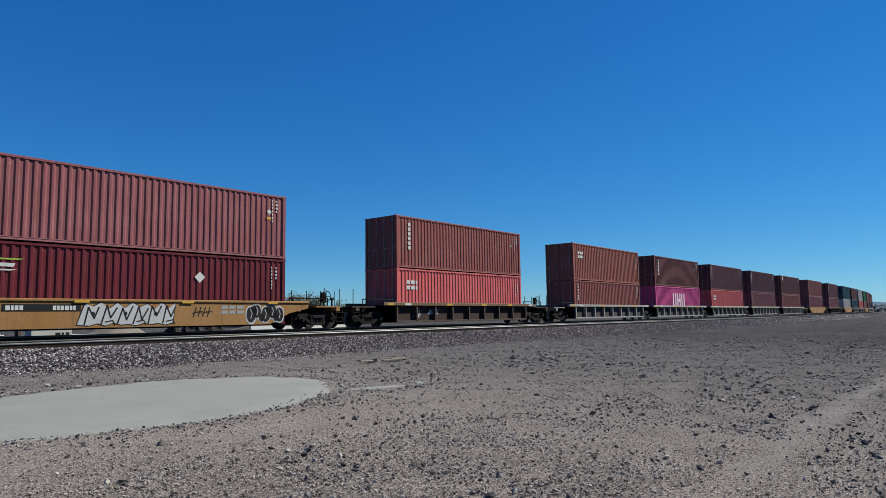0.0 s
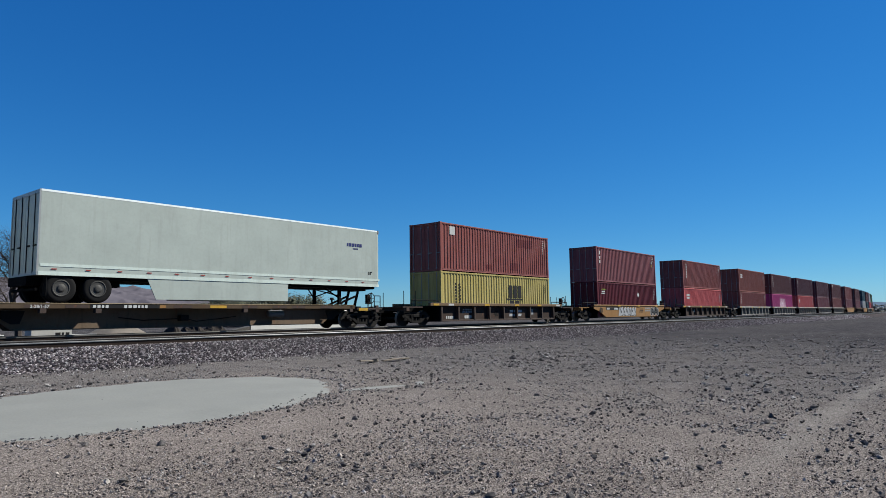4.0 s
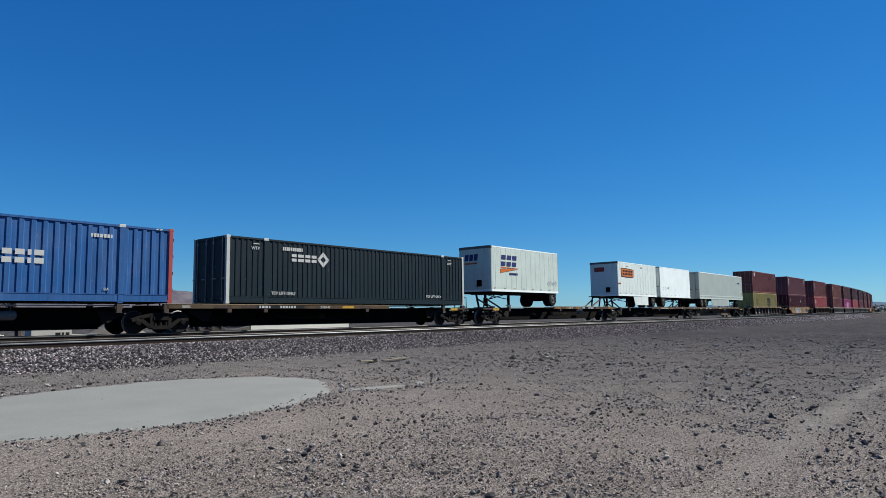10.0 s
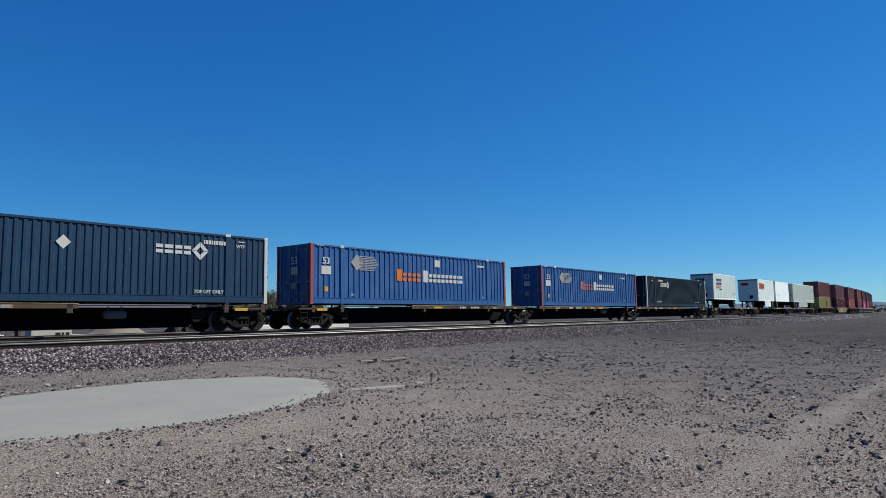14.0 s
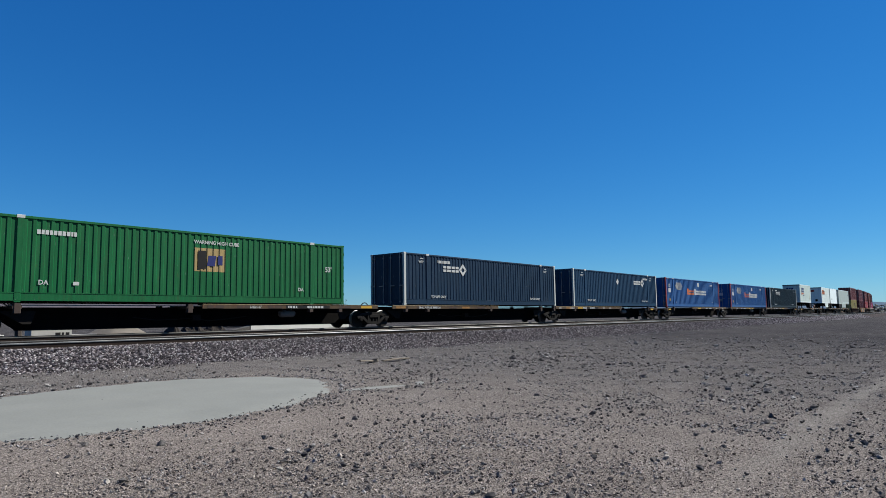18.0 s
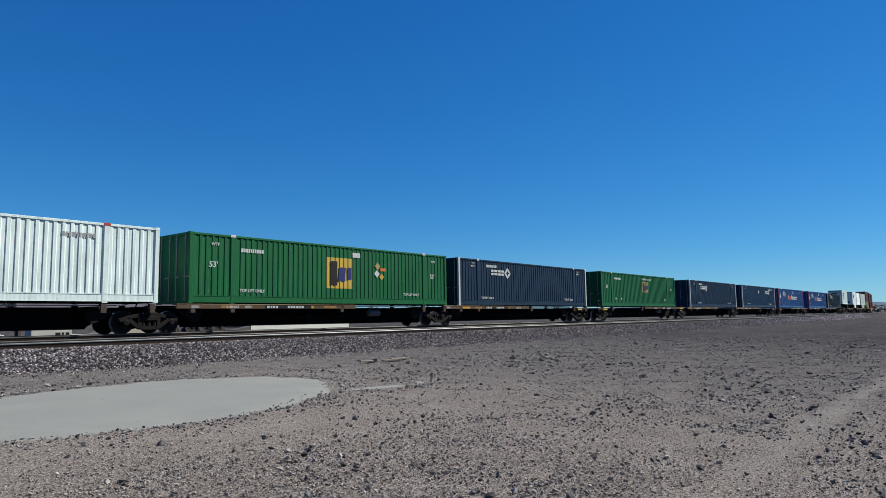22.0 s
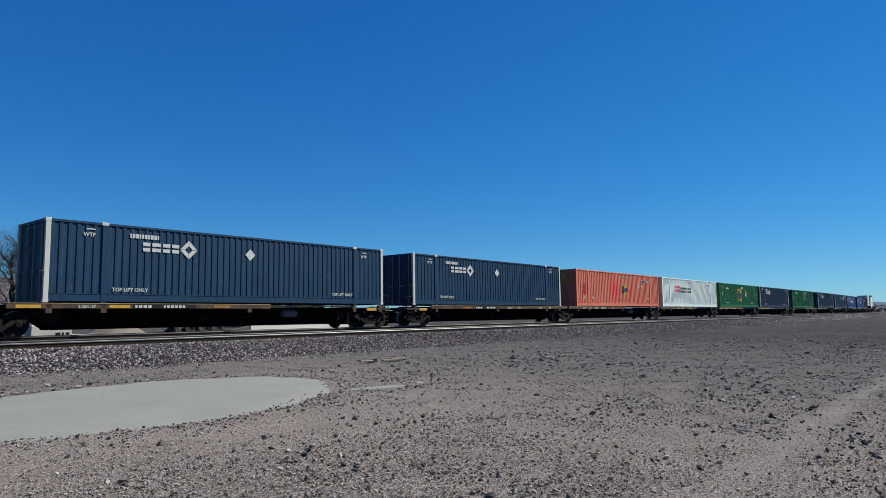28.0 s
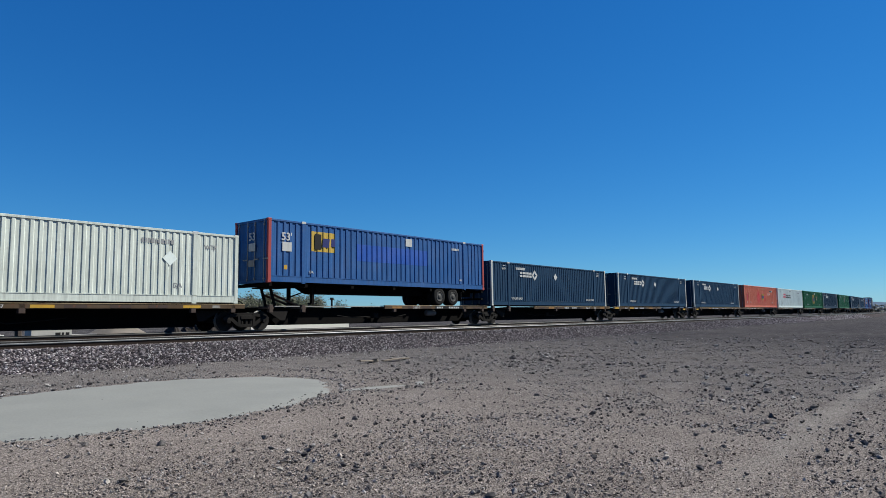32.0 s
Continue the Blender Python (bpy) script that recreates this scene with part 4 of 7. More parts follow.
def ground_mat():
    m, n, l, b = nodes_of("desert_ground")
    big = noise_tex(n, l, 0.16, 4, coord="Object")
    mid = noise_tex(n, l, 1.3, 6)
    fine = noise_tex(n, l, 22, 8, rough=0.75)
    small, h1 = pebbles(n, l, 75, 0.7, 1.25)
    large, h2 = pebbles(n, l, 30, 0.7, 1.25)
    c = ramp(n, l, mid, [(0.25, (0.262, 0.230, 0.212)), (0.55, (0.311, 0.275, 0.255)), (0.8, (0.348, 0.310, 0.290))])
    d = ramp(n, l, fine, [(0.30, (0.60, 0.60, 0.61)), (0.46, (0.97, 0.97, 0.97)), (0.72, (1.2, 1.19, 1.18))])
    d = mixed(n, l, 0.75, d, small, "MULTIPLY")
    d = mixed(n, l, 0.55, d, large, "MULTIPLY")
    c = mixed(n, l, 1.0, c, d, "MULTIPLY")
    # a darker spread of old gravel over the yard to the east
    sep = n.new("ShaderNodeSeparateXYZ")
    tc = n.new("ShaderNodeTexCoord")
    l.new(tc.outputs["Object"], sep.inputs[0])
    mr = n.new("ShaderNodeMapRange")
    mr.inputs["From Min"].default_value, mr.inputs["From Max"].default_value = 11.0, 38.0
    l.new(sep.outputs["X"], mr.inputs["Value"])
    grey = n.new("ShaderNodeMapRange")
    grey.inputs["From Min"].default_value, grey.inputs["From Max"].default_value, grey.inputs["To Max"].default_value = 5.0, 14.0, 0.85
    l.new(sep.outputs["X"], grey.inputs["Value"])
    side = n.new("ShaderNodeMapRange")
    side.inputs["From Min"].default_value, side.inputs["From Max"].default_value, side.inputs["To Max"].default_value = 12.0, 14.5, 0.8
    l.new(sep.outputs["Y"], side.inputs["Value"])
    either = n.new("ShaderNodeMath")
    either.operation = "MAXIMUM"
    l.new(grey.outputs[0], either.inputs[0])
    l.new(side.outputs[0], either.inputs[1])
    c = mixed(n, l, either.outputs[0], c, mixed(n, l, 1.0, ramp(n, l, mid, [(0.3, (0.140, 0.133, 0.133)), (0.7, (0.198, 0.188, 0.189))]), d, "MULTIPLY"))
    north = n.new("ShaderNodeMapRange")
    north.inputs["From Min"].default_value, north.inputs["From Max"].default_value = 27.0, 30.0
    l.new(sep.outputs["Y"], north.inputs["Value"])
    most = n.new("ShaderNodeMath")
    most.operation = "MAXIMUM"
    l.new(mr.outputs[0], most.inputs[0])
    l.new(north.outputs[0], most.inputs[1])
    mul = n.new("ShaderNodeMath")
    mul.operation = "MULTIPLY"
    l.new(most.outputs[0], mul.inputs[0])
    l.new(ramp(n, l, big, [(0.3, (0.75, 0.75, 0.75)), (0.6, (1, 1, 1))]), mul.inputs[1])
    dark = mixed(n, l, 1.0, ramp(n, l, mid, [(0.3, (0.036, 0.036, 0.041)), (0.7, (0.112, 0.110, 0.121))]), d, "MULTIPLY")
    c = mixed(n, l, mul.outputs[0], c, dark)
    # a dusty wheel track that runs along the yard, its edges ragged
    wob = n.new("ShaderNodeMath")
    wob.operation = "MULTIPLY_ADD"
    l.new(noise_tex(n, l, 1.1, 6), wob.inputs[0])
    wob.inputs[1].default_value = 0.75
    l.new(sep.outputs["Y"], wob.inputs[2])
    off = n.new("ShaderNodeMath")
    off.operation = "SUBTRACT"
    l.new(wob.outputs[0], off.inputs[0])
    off.inputs[1].default_value = 2.25
    dist = n.new("ShaderNodeMath")
    dist.operation = "ABSOLUTE"
    l.new(off.outputs[0], dist.inputs[0])
    lane = ramp(n, l, dist.outputs[0], [(0.03, (0.45, 0.45, 0.45)), (0.24, (0, 0, 0))])
    reach = n.new("ShaderNodeMapRange")
    reach.inputs["From Min"].default_value, reach.inputs["From Max"].default_value = 5.0, 8.0
    l.new(sep.outputs["X"], reach.inputs["Value"])
    both = n.new("ShaderNodeMath")
    both.operation = "MULTIPLY"
    l.new(lane, both.inputs[0])
    l.new(reach.outputs[0], both.inputs[1])
    dust = mixed(n, l, 0.5, (0.265, 0.250, 0.238), d, "MULTIPLY")
    c = mixed(n, l, both.outputs[0], c, dust)
    l.new(c, b.inputs["Base Color"])
    b.inputs["Roughness"].default_value = 1.0
    b.inputs["Specular IOR Level"].default_value = 0.0
    add = n.new("ShaderNodeMath")
    add.operation = "ADD"
    l.new(fine, add.inputs[0])
    inv = n.new("ShaderNodeMath")
    inv.operation = "MULTIPLY_ADD"
    l.new(h1, inv.inputs[0])
    inv.inputs[1].default_value = -0.45
    l.new(h2, inv.inputs[2])
    inv2 = n.new("ShaderNodeMath")
    inv2.operation = "MULTIPLY"
    l.new(inv.outputs[0], inv2.inputs[0])
    inv2.inputs[1].default_value = -0.5
    l.new(inv2.outputs[0], add.inputs[1])
    bump(n, l, b, add.outputs[0], 1.0, 0.04)
    return m


def ground():
    xs = np.concatenate([[-4500, -2000, -900, -400, -200, -100, -60, -30, -15], np.arange(-8, 46, 0.3), [48, 52, 58, 66, 78, 95, 120, 160, 220, 320, 500, 900, 2000, 4500]])
    ys = np.concatenate([[-4500, -2000, -900, -400, -200, -100, -50, -20, -10], np.arange(-5, 26, 0.3), [28, 32, 36, 42, 50, 62, 80, 110, 160, 240, 400, 800, 1600, 3000, 4500]])
    vs = [(x, y, rise(x, y) - 0.02) for y in ys for x in xs]
    w = len(xs)
    fs = [(j * w + i, j * w + i + 1, (j + 1) * w + i + 1, (j + 1) * w + i) for j in range(len(ys) - 1) for i in range(w - 1)]
    me = Geo().add(vs, fs).mesh("ground", ground_mat(), True)
    return thing("ground", "dry brown desert ground strewn with gravel", "ground", kind="structure", data=me)


ground()


def mud_patch():
    """A smooth pale pad of dried silt, with a thin tongue to one side."""
    m, n, l, b = nodes_of("dried_silt")
    f, f2 = noise_tex(n, l, 0.8, 5), noise_tex(n, l, 30, 6)
    c = ramp(n, l, f, [(0.3, (0.128, 0.133, 0.124)), (0.7, (0.160, 0.165, 0.153))])
    c = mixed(n, l, 0.35, c, ramp(n, l, f2, [(0.3, (0.10, 0.10, 0.094)), (0.7, (0.175, 0.178, 0.166))]))
    l.new(c, b.inputs["Base Color"])
    b.inputs["Roughness"].default_value = 0.85
    bump(n, l, b, f2, 0.15, 0.01)

    def blob(cx, cy, ra, rb, turn, power, seed):
        vs, n_a, rings = [], 240, 14
        ct, st = math.cos(turn), math.sin(turn)
        for j in range(rings + 1):
            for i in range(n_a):
                a = 2 * math.pi * i / n_a
                c0, s0 = math.cos(a), math.sin(a)
                k = (abs(c0) ** power + abs(s0) ** power) ** (-1 / power)
                k *= 1 + 0.06 * noise.noise((c0 * 2 + seed, s0 * 2, 1)) + 0.05 * noise.noise((c0 * 9 + seed, s0 * 9, 1)) + 0.045 * noise.noise((c0 * 30 + seed, s0 * 30, 1))
                q = k * j / rings
                u, v = ra * q * c0, rb * q * s0 * (1 - 0.30 * max(0.0, c0) ** 2 if ra > 2 else 1)
                x, y = cx + u * ct - v * st, cy + u * st + v * ct
                edge = max(0.0, j / rings - 0.9) / 0.1
                vs.append((x, y, rise(x, y) + (0.006 if ra > 2 else -0.012) + 0.012 * noise.noise((x * 3, y * 3, 4)) * (j / rings) ** 4 - 0.035 * edge))
        fs = [(j * n_a + i, j * n_a + (i + 1) % n_a, (j + 1) * n_a + (i + 1) % n_a, (j + 1) * n_a + i)[::-1] for j in range(rings) for i in range(n_a)]
        return vs, fs
    g = Geo().add(*blob(5.65, 11.07, 3.92, 2.6, radians(13), 2.25, 0.0)).add(*blob(9.18, 9.32, 0.77, 0.16, radians(-14), 2.0, 5.0)).add(*blob(10.38, 9.24, 0.35, 0.1, radians(35), 2.0, 11.0))
    return thing("mud_pad", "smooth pale grey pad of dried silt on the gravel", "mud pad", kind="structure", data=g.mesh("mud_pad", m, True))


mud_patch()


def stones(name, label, spots, sizes, material, rnd, squash=0.7, seed=0):
    """Many loose angular stones in one mesh; spots: (x, y, z)."""
    rg = np.random.RandomState(seed)
    n = len(spots)
    base = np.array([(1, 0, 0), (-1, 0, 0), (0, 1, 0), (0, -1, 0), (0, 0, 1), (0, 0, -1), (0.62, 0.62, 0.55), (-0.6, 0.55, 0.6), (0.5, -0.62, 0.6), (-0.55, -0.6, 0.5)], float)
    tri = np.array([(4, 6, 7), (4, 8, 6), (4, 9, 8), (4, 7, 9), (6, 0, 2), (6, 8, 0), (7, 6, 2), (7, 2, 1), (9, 7, 1), (9, 1, 3), (8, 9, 3), (8, 3, 0), (5, 2, 0), (5, 1, 2), (5, 3, 1), (5, 0, 3)])
    k = len(base)
    v = base[None] * rg.uniform(0.65, 1.25, (n, k, 1))
    v = v * (np.asarray(sizes)[:, None, None] / 2) * np.stack([rg.uniform(0.8, 1.3, n), rg.uniform(0.7, 1.1, n), rg.uniform(0.6, 1.1, n) * squash], 1)[:, None, :]
    a = rg.uniform(0, 6.28, n)
    c, s = np.cos(a)[:, None], np.sin(a)[:, None]
    x, y = v[..., 0] * c - v[..., 1] * s, v[..., 0] * s + v[..., 1] * c
    tilt = rg.uniform(-0.5, 0.5, n)[:, None]
    z = v[..., 2] + x * np.sin(tilt)
    sp = np.asarray(spots)
    pts = np.stack([x + sp[:, 0:1], y + sp[:, 1:2], z + sp[:, 2:3]], -1).reshape(-1, 3)
    faces = (tri[None] + (np.arange(n) * k)[:, None, None]).reshape(-1, 3)
    me = bpy.data.meshes.new(name)
    me.vertices.add(len(pts))
    me.vertices.foreach_set("co", pts.ravel())
    me.loops.add(len(faces) * 3)
    me.loops.foreach_set("vertex_index", faces.ravel())
    me.polygons.add(len(faces))
    me.polygons.foreach_set("loop_start", np.arange(len(faces)) * 3)
    me.polygons.foreach_set("use_smooth", [False] * len(faces))
    me.update(calc_edges=True)
    me.validate()
    me.materials.append(material)
    return thing(name, label, name.replace("_", " "), kind="stuff", data=me)


M_BALLAST = stone_mat("ballast_stone", [(0.0, (0.03, 0.027, 0.032)), (0.4, (0.125, 0.108, 0.116)), (0.75, (0.29, 0.254, 0.262)), (1.0, (0.54, 0.51, 0.51))])
M_DARKROCK = stone_mat("dark_gravel", [(0.0, (0.035, 0.033, 0.035)), (0.5, (0.105, 0.098, 0.098)), (0.82, (0.20, 0.188, 0.185)), (1.0, (0.36, 0.34, 0.325))])
M_GREYROCK = stone_mat("grey_gravel", [(0.0, (0.03, 0.03, 0.034)), (0.35, (0.11, 0.107, 0.114)), (0.75, (0.22, 0.214, 0.22)), (1.0, (0.36, 0.345, 0.34))])
M_SANDROCK = stone_mat("sandy_gravel", [(0.0, (0.08, 0.069, 0.064)), (0.4, (0.20, 0.172, 0.155)), (0.85, (0.29, 0.252, 0.228)), (1.0, (0.42, 0.378, 0.34))])


# ---------------------------------------------------------------- railway bed and tracks
def near_offset():
    return NEAR_Y - TRACK_Y


S_LIST = [-220 + 4 * i for i in range(55)] + [i * 2.0 for i in range(60)] + [120 + 8 * i for i in range(76)]


def sweep(g, off_z):
    """Sweep an open profile of (offset, height) along the line."""
    k = len(off_z)
    vs = []
    for s in S_LIST:
        for o, z in off_z:
            x, y, _ = on_line(s, o)
            vs.append((x, y, z))
    fs = [(i * k + j, (i + 1) * k + j, (i + 1) * k + j + 1, i * k + j + 1) for i in range(len(S_LIST) - 1) for j in range(k - 1)]
    return g.add(vs, fs)


def roadbed():
    m, n, l, b = nodes_of("ballast_bed")
    f, q = noise_tex(n, l, 26, 6, rough=0.8), noise_tex(n, l, 0.5, 3)
    c = ramp(n, l, f, [(0.36, (0.008, 0.007, 0.008)), (0.52, (0.045, 0.041, 0.045)), (0.7, (0.17, 0.158, 0.165))])
    c = mixed(n, l, 0.4, c, ramp(n, l, q, [(0.3, (0.035, 0.030, 0.031)), (0.7, (0.075, 0.065, 0.065))]))
    l.new(c, b.inputs["Base Color"])
    b.inputs["Roughness"].default_value = 1.0
    b.inputs["Specular IOR Level"].default_value = 0.0
    bump(n, l, b, f, 1.0, 0.06)
    o = near_offset()
    prof = [(o - 3.1, -0.12), (o - 2.75, 0.03), (o - 1.45, 0.435), (o - 1.2, 0.45), (0, 0.43), (1.35, 0.43), (1.7, 0.42), (3.3, 0.02), (3.6, -0.15)]
    return thing("ballast_bed", "grey-brown crushed-stone railway bed", "railway bed", kind="structure", data=sweep(Geo(), prof).mesh("ballast_bed", m))


BED = roadbed()
# the web below each rail head is far darker than the head
M_RAIL = plain("dark_rail_web", (0.026, 0.018, 0.015), 0.85, 0.0, 0.35, 10, 0.2, 0.1)
M_RAILHEAD = plain("polished_rail_head", (0.28, 0.28, 0.28), 0.4, 0.7, 0.15, 3, 0.03)
# darker copy of the head steel, for rail heads with shade painted in
M_SHADEHEAD = plain("shaded_rail_head", (0.13, 0.125, 0.12), 0.45, 0.6, 0.2, 3, 0.03)


def track(off, name, label, tilt):
    ob = thing(name, label, "railway track", kind="structure")
    for sy in (-1, 1):
        o, z = off + sy * 0.755, RAIL_Z - sy * 0.755 * math.sin(tilt)
        web = [(-0.07, -0.175), (-0.07, -0.160), (-0.012, -0.140), (-0.010, -0.048), (-0.034, -0.040), (-0.034, -0.035)]
        prof = [(o + a, z + b) for a, b in web] + [(o - a, z + b) for a, b in web[::-1]]
        part("rail", sweep(Geo(), prof).mesh("rail", M_RAIL), ob)
        head = [(o - 0.036, z - 0.036), (o - 0.037, z - 0.010), (o - 0.028, z), (o + 0.028, z), (o + 0.037, z - 0.010), (o + 0.036, z - 0.036)]
        part("rail_head", sweep(Geo(), head).mesh("rail_head", M_RAILHEAD if off < 0 and sy < 0 else M_SHADEHEAD), ob, "bright worn rail head" if off < 0 and sy < 0 else "rail head in a darker, shaded copy of the steel")
    return ob


NEAR_TRACK = track(near_offset(), "track_near", "empty railway track with bright rail heads on ballast", 0.0)
MAIN_TRACK = track(0.0, "track_main", "railway track under the passing train", radians(CANT))


def ties():
    m = plain("weathered_tie", (0.20, 0.18, 0.165), 0.9, 0.0, 0.3, 9)
    me = Geo().box(-0.13, 0.13, -1.3, 1.3, 0.25, 0.465, 0.015).mesh("tie", m)
    for i in range(140):
        x, y, u = on_line(-2 + i * 0.61, near_offset())
        part("tie", me, NEAR_TRACK, at=pose(x, y, 0, 0, 0, math.degrees(u)))
    g2 = Geo()
    for i in range(120):
        x, y, u = on_line(-2 + i * 0.61)
        g2.box(x - 0.13, x + 0.13, y - 1.3, y + 1.3, 0.25, 0.462)
    part("ties", g2.mesh("ties", m), MAIN_TRACK)


ties()


def scatter():
    rnd = random.Random(11)
    o = near_offset()
    spots, sizes = [], []
    for _ in range(56000):
        s = rnd.uniform(0, 1) ** 2.0 * 150 + 1.0
        q = rnd.random()
        off = o - 1.0 - q * 2.1
        z = 0.452 - max(0.0, q * 2.1 - 0.45) * 0.29
        x, y, _ = on_line(s, off)
        spots.append((x, y, z + rnd.uniform(-0.02, 0.03)))
        sizes.append(rnd.uniform(0.03, 0.076) * max(1.0, s / 55))
    for _ in range(2500):
        s = rnd.uniform(1, 60)
        x, y, _ = on_line(s, o - 2.85 - abs(rnd.gauss(0, 0.7)))
        spots.append((x, y, rise(x, y) + 0.005))
        sizes.append(rnd.uniform(0.025, 0.06))
    stones("ballast_stones", "crushed grey and purple-brown ballast stones", spots, sizes, M_BALLAST, rnd, 0.9, seed=3)

    def on_pad(x, y):
        return ((x - 5.62) / 3.75) ** 2 + ((y - 0.231 * (x - 5.62) - 11.07) / 2.5) ** 2 < 1.0

    def afar():
        """A spot on the yard, denser towards the camera."""
        d = 1700.0 / rnd.uniform(38, 400)
        a = radians(rnd.uniform(13, 88))
        return d, d * math.sin(a), d * math.cos(a)

    # fine gravel over the yard
    spots, sizes = [], []
    while len(spots) < 40000:
        d, x, y = afar()
        if y > 18.2 or (on_pad(x, y) and rnd.random() < 0.985):
            continue
        if abs(y - 1.87) < 0.22 and x > 5 and rnd.random() < 0.8:
            continue
        if noise.noise((x * 0.5, y * 0.5, 7.0)) < rnd.uniform(-0.9, 0.3):
            continue
        if d > 8 and (rnd.random() < 0.5 or noise.noise((x * 1.5, y * 1.5, 3.0)) < rnd.uniform(-0.45, 0.3)):
            continue
        spots.append((x, y, rise(x, y) - 0.010))
        sizes.append(max(min(0.05, 0.006 + rnd.expovariate(1 / 0.0062)), min(0.06, d * 0.0011 * rnd.lognormvariate(0, 0.5))))
    for _ in range(9000):  # the same gravel behind and beside the camera
        d, a = 0.4 + abs(rnd.gauss(0, 5.5)), rnd.uniform(0, 2 * math.pi)
        if 13 < math.degrees(a) < 88 and d > 4.2:
            continue
        x, y = d * math.sin(a), d * math.cos(a)
        spots.append((x, y, rise(x, y) - 0.010))
        sizes.append(min(0.05, 0.008 + rnd.expovariate(1 / 0.007)))
    stones("gravel", "scattered small sandy stones", spots, sizes, M_SANDROCK, rnd, 0.95, 5)
    # darker stones: sparse over the yard, gathered in windrows and heaps
    rows = [((17.5, 5.9), (15.8, 4.8)), ((15.8, 4.8), (12.5, 3.3)), ((12.5, 3.3), (10.6, 1.95)), ((10.6, 1.95), (9.0, 2.1)), ((9.8, 1.2), (7.6, 0.95)), ((16.4, 8.4), (17.3, 6.9)),
            ((10.2, 4.8), (7.6, 3.95)), ((7.3, 5.75), (7.0, 5.1)), ((15.0, 10.1), (20.0, 11.7)), ((10.0, 8.9), (13.0, 12.0)), ((4.6, 8.15), (8.2, 8.9)), ((4.4, 13.9), (8.0, 14.2)), ((4.0, 4.4), (4.8, 5.7)),
            ((4.5, 3.4), (5.1, 2.7)), ((6.2, 5.3), (6.9, 6.6)), ((9.0, 0.2), (16.0, 0.7))]
    spans = [math.hypot(p[0] - q[0], p[1] - q[1]) / math.hypot(*p) for p, q in rows]
    spots, sizes = [], []
    while len(spots) < 8200:
        if rnd.random() < 0.11:
            (x0, y0), (x1, y1) = rnd.choices(rows, spans)[0]
            q, sp = rnd.uniform(-0.08, 1.08), 0.10 + 0.022 * math.hypot(x0, y0)
            k = 3.5 if rnd.random() < 0.45 else 1.2
            x, y = x0 + (x1 - x0) * q + rnd.gauss(0, sp * k), y0 + (y1 - y0) * q + rnd.gauss(0, sp * k)
            big = 1.15
        else:
            d, x, y = afar()
            p = 0.06 + 0.5 * max(0.0, noise.noise((x * 0.55, y * 0.55, 21.0)) - 0.10) + 0.5 * max(0.0, noise.noise((x * 2.2, y * 2.2, 4.0)) - 0.15) + (0.2 if x > 17 and y < 12 else 0)
            if rnd.random() > p:
                continue
            big = 0.95
        d = math.hypot(x, y)
        if y > 18.2 or (on_pad(x, y) and rnd.random() < 0.95) or (abs(y - 1.87) < 0.2 and x > 6 and rnd.random() < 0.75):
            continue
        spots.append((x, y, rise(x, y) - 0.006))
        sizes.append(max(min(0.11, 0.011 + rnd.expovariate(1 / 0.0095)), d * 0.0019 * rnd.lognormvariate(0, 0.5)) * big)
    stones("dark_stones", "scattered dark angular stones and windrows of ballast", spots, sizes, M_DARKROCK, rnd, 0.85, 9)


def yard_gravel():
    """Crushed grey stone that lies in patches over the yard, denser to the east, and a fringe of it round the pad."""
    rnd = random.Random(77)
    spots, sizes = [], []
    while len(spots) < 12000:
        d = 1700.0 / rnd.uniform(45, 330)
        a = radians(rnd.uniform(15, 88))
        x, y = d * math.sin(a), d * math.cos(a)
        if y > 18.3 or ((x - 5.62) / 3.8) ** 2 + ((y - 0.231 * (x - 5.62) - 11.07) / 2.55) ** 2 < 1.0:
            continue
        if abs(y - 1.8) < 0.2 and x > 5 and rnd.random() < 0.7:
            continue
        if rnd.random() > min(1.0, max(0.12, (d - 4.5) / 9.0)):
            continue
        patch = 0.5 * noise.noise((x * 0.35, y * 0.35, 31.0)) + 0.55 * noise.noise((x * 1.3, y * 1.3, 12.0)) + 0.012 * min(x, 25.0) - 0.10
        if patch < rnd.uniform(-0.05, 0.45):
            continue
        spots.append((x, y, rise(x, y) - 0.016))
        sizes.append(1.15 * max(0.010 + rnd.expovariate(1 / 0.007), d * 0.0014 * rnd.lognormvariate(0, 0.4)))
    for _ in range(900):
        a = rnd.uniform(0, 2 * math.pi)
        q = 1.0 + abs(rnd.gauss(0, 0.05))
        u, v = 3.95 * q * math.cos(a), 2.62 * q * math.sin(a)
        x, y = 5.65 + u * math.cos(0.227) - v * math.sin(0.227), 11.07 + u * math.sin(0.227) + v * math.cos(0.227)
        spots.append((x, y, rise(x, y) - 0.005))
        sizes.append(0.018 + rnd.expovariate(1 / 0.012))
    stones("grey_gravel", "crushed grey stones lying in patches", spots, sizes, M_GREYROCK, rnd, 0.85, 19)


scatter()
yard_gravel()


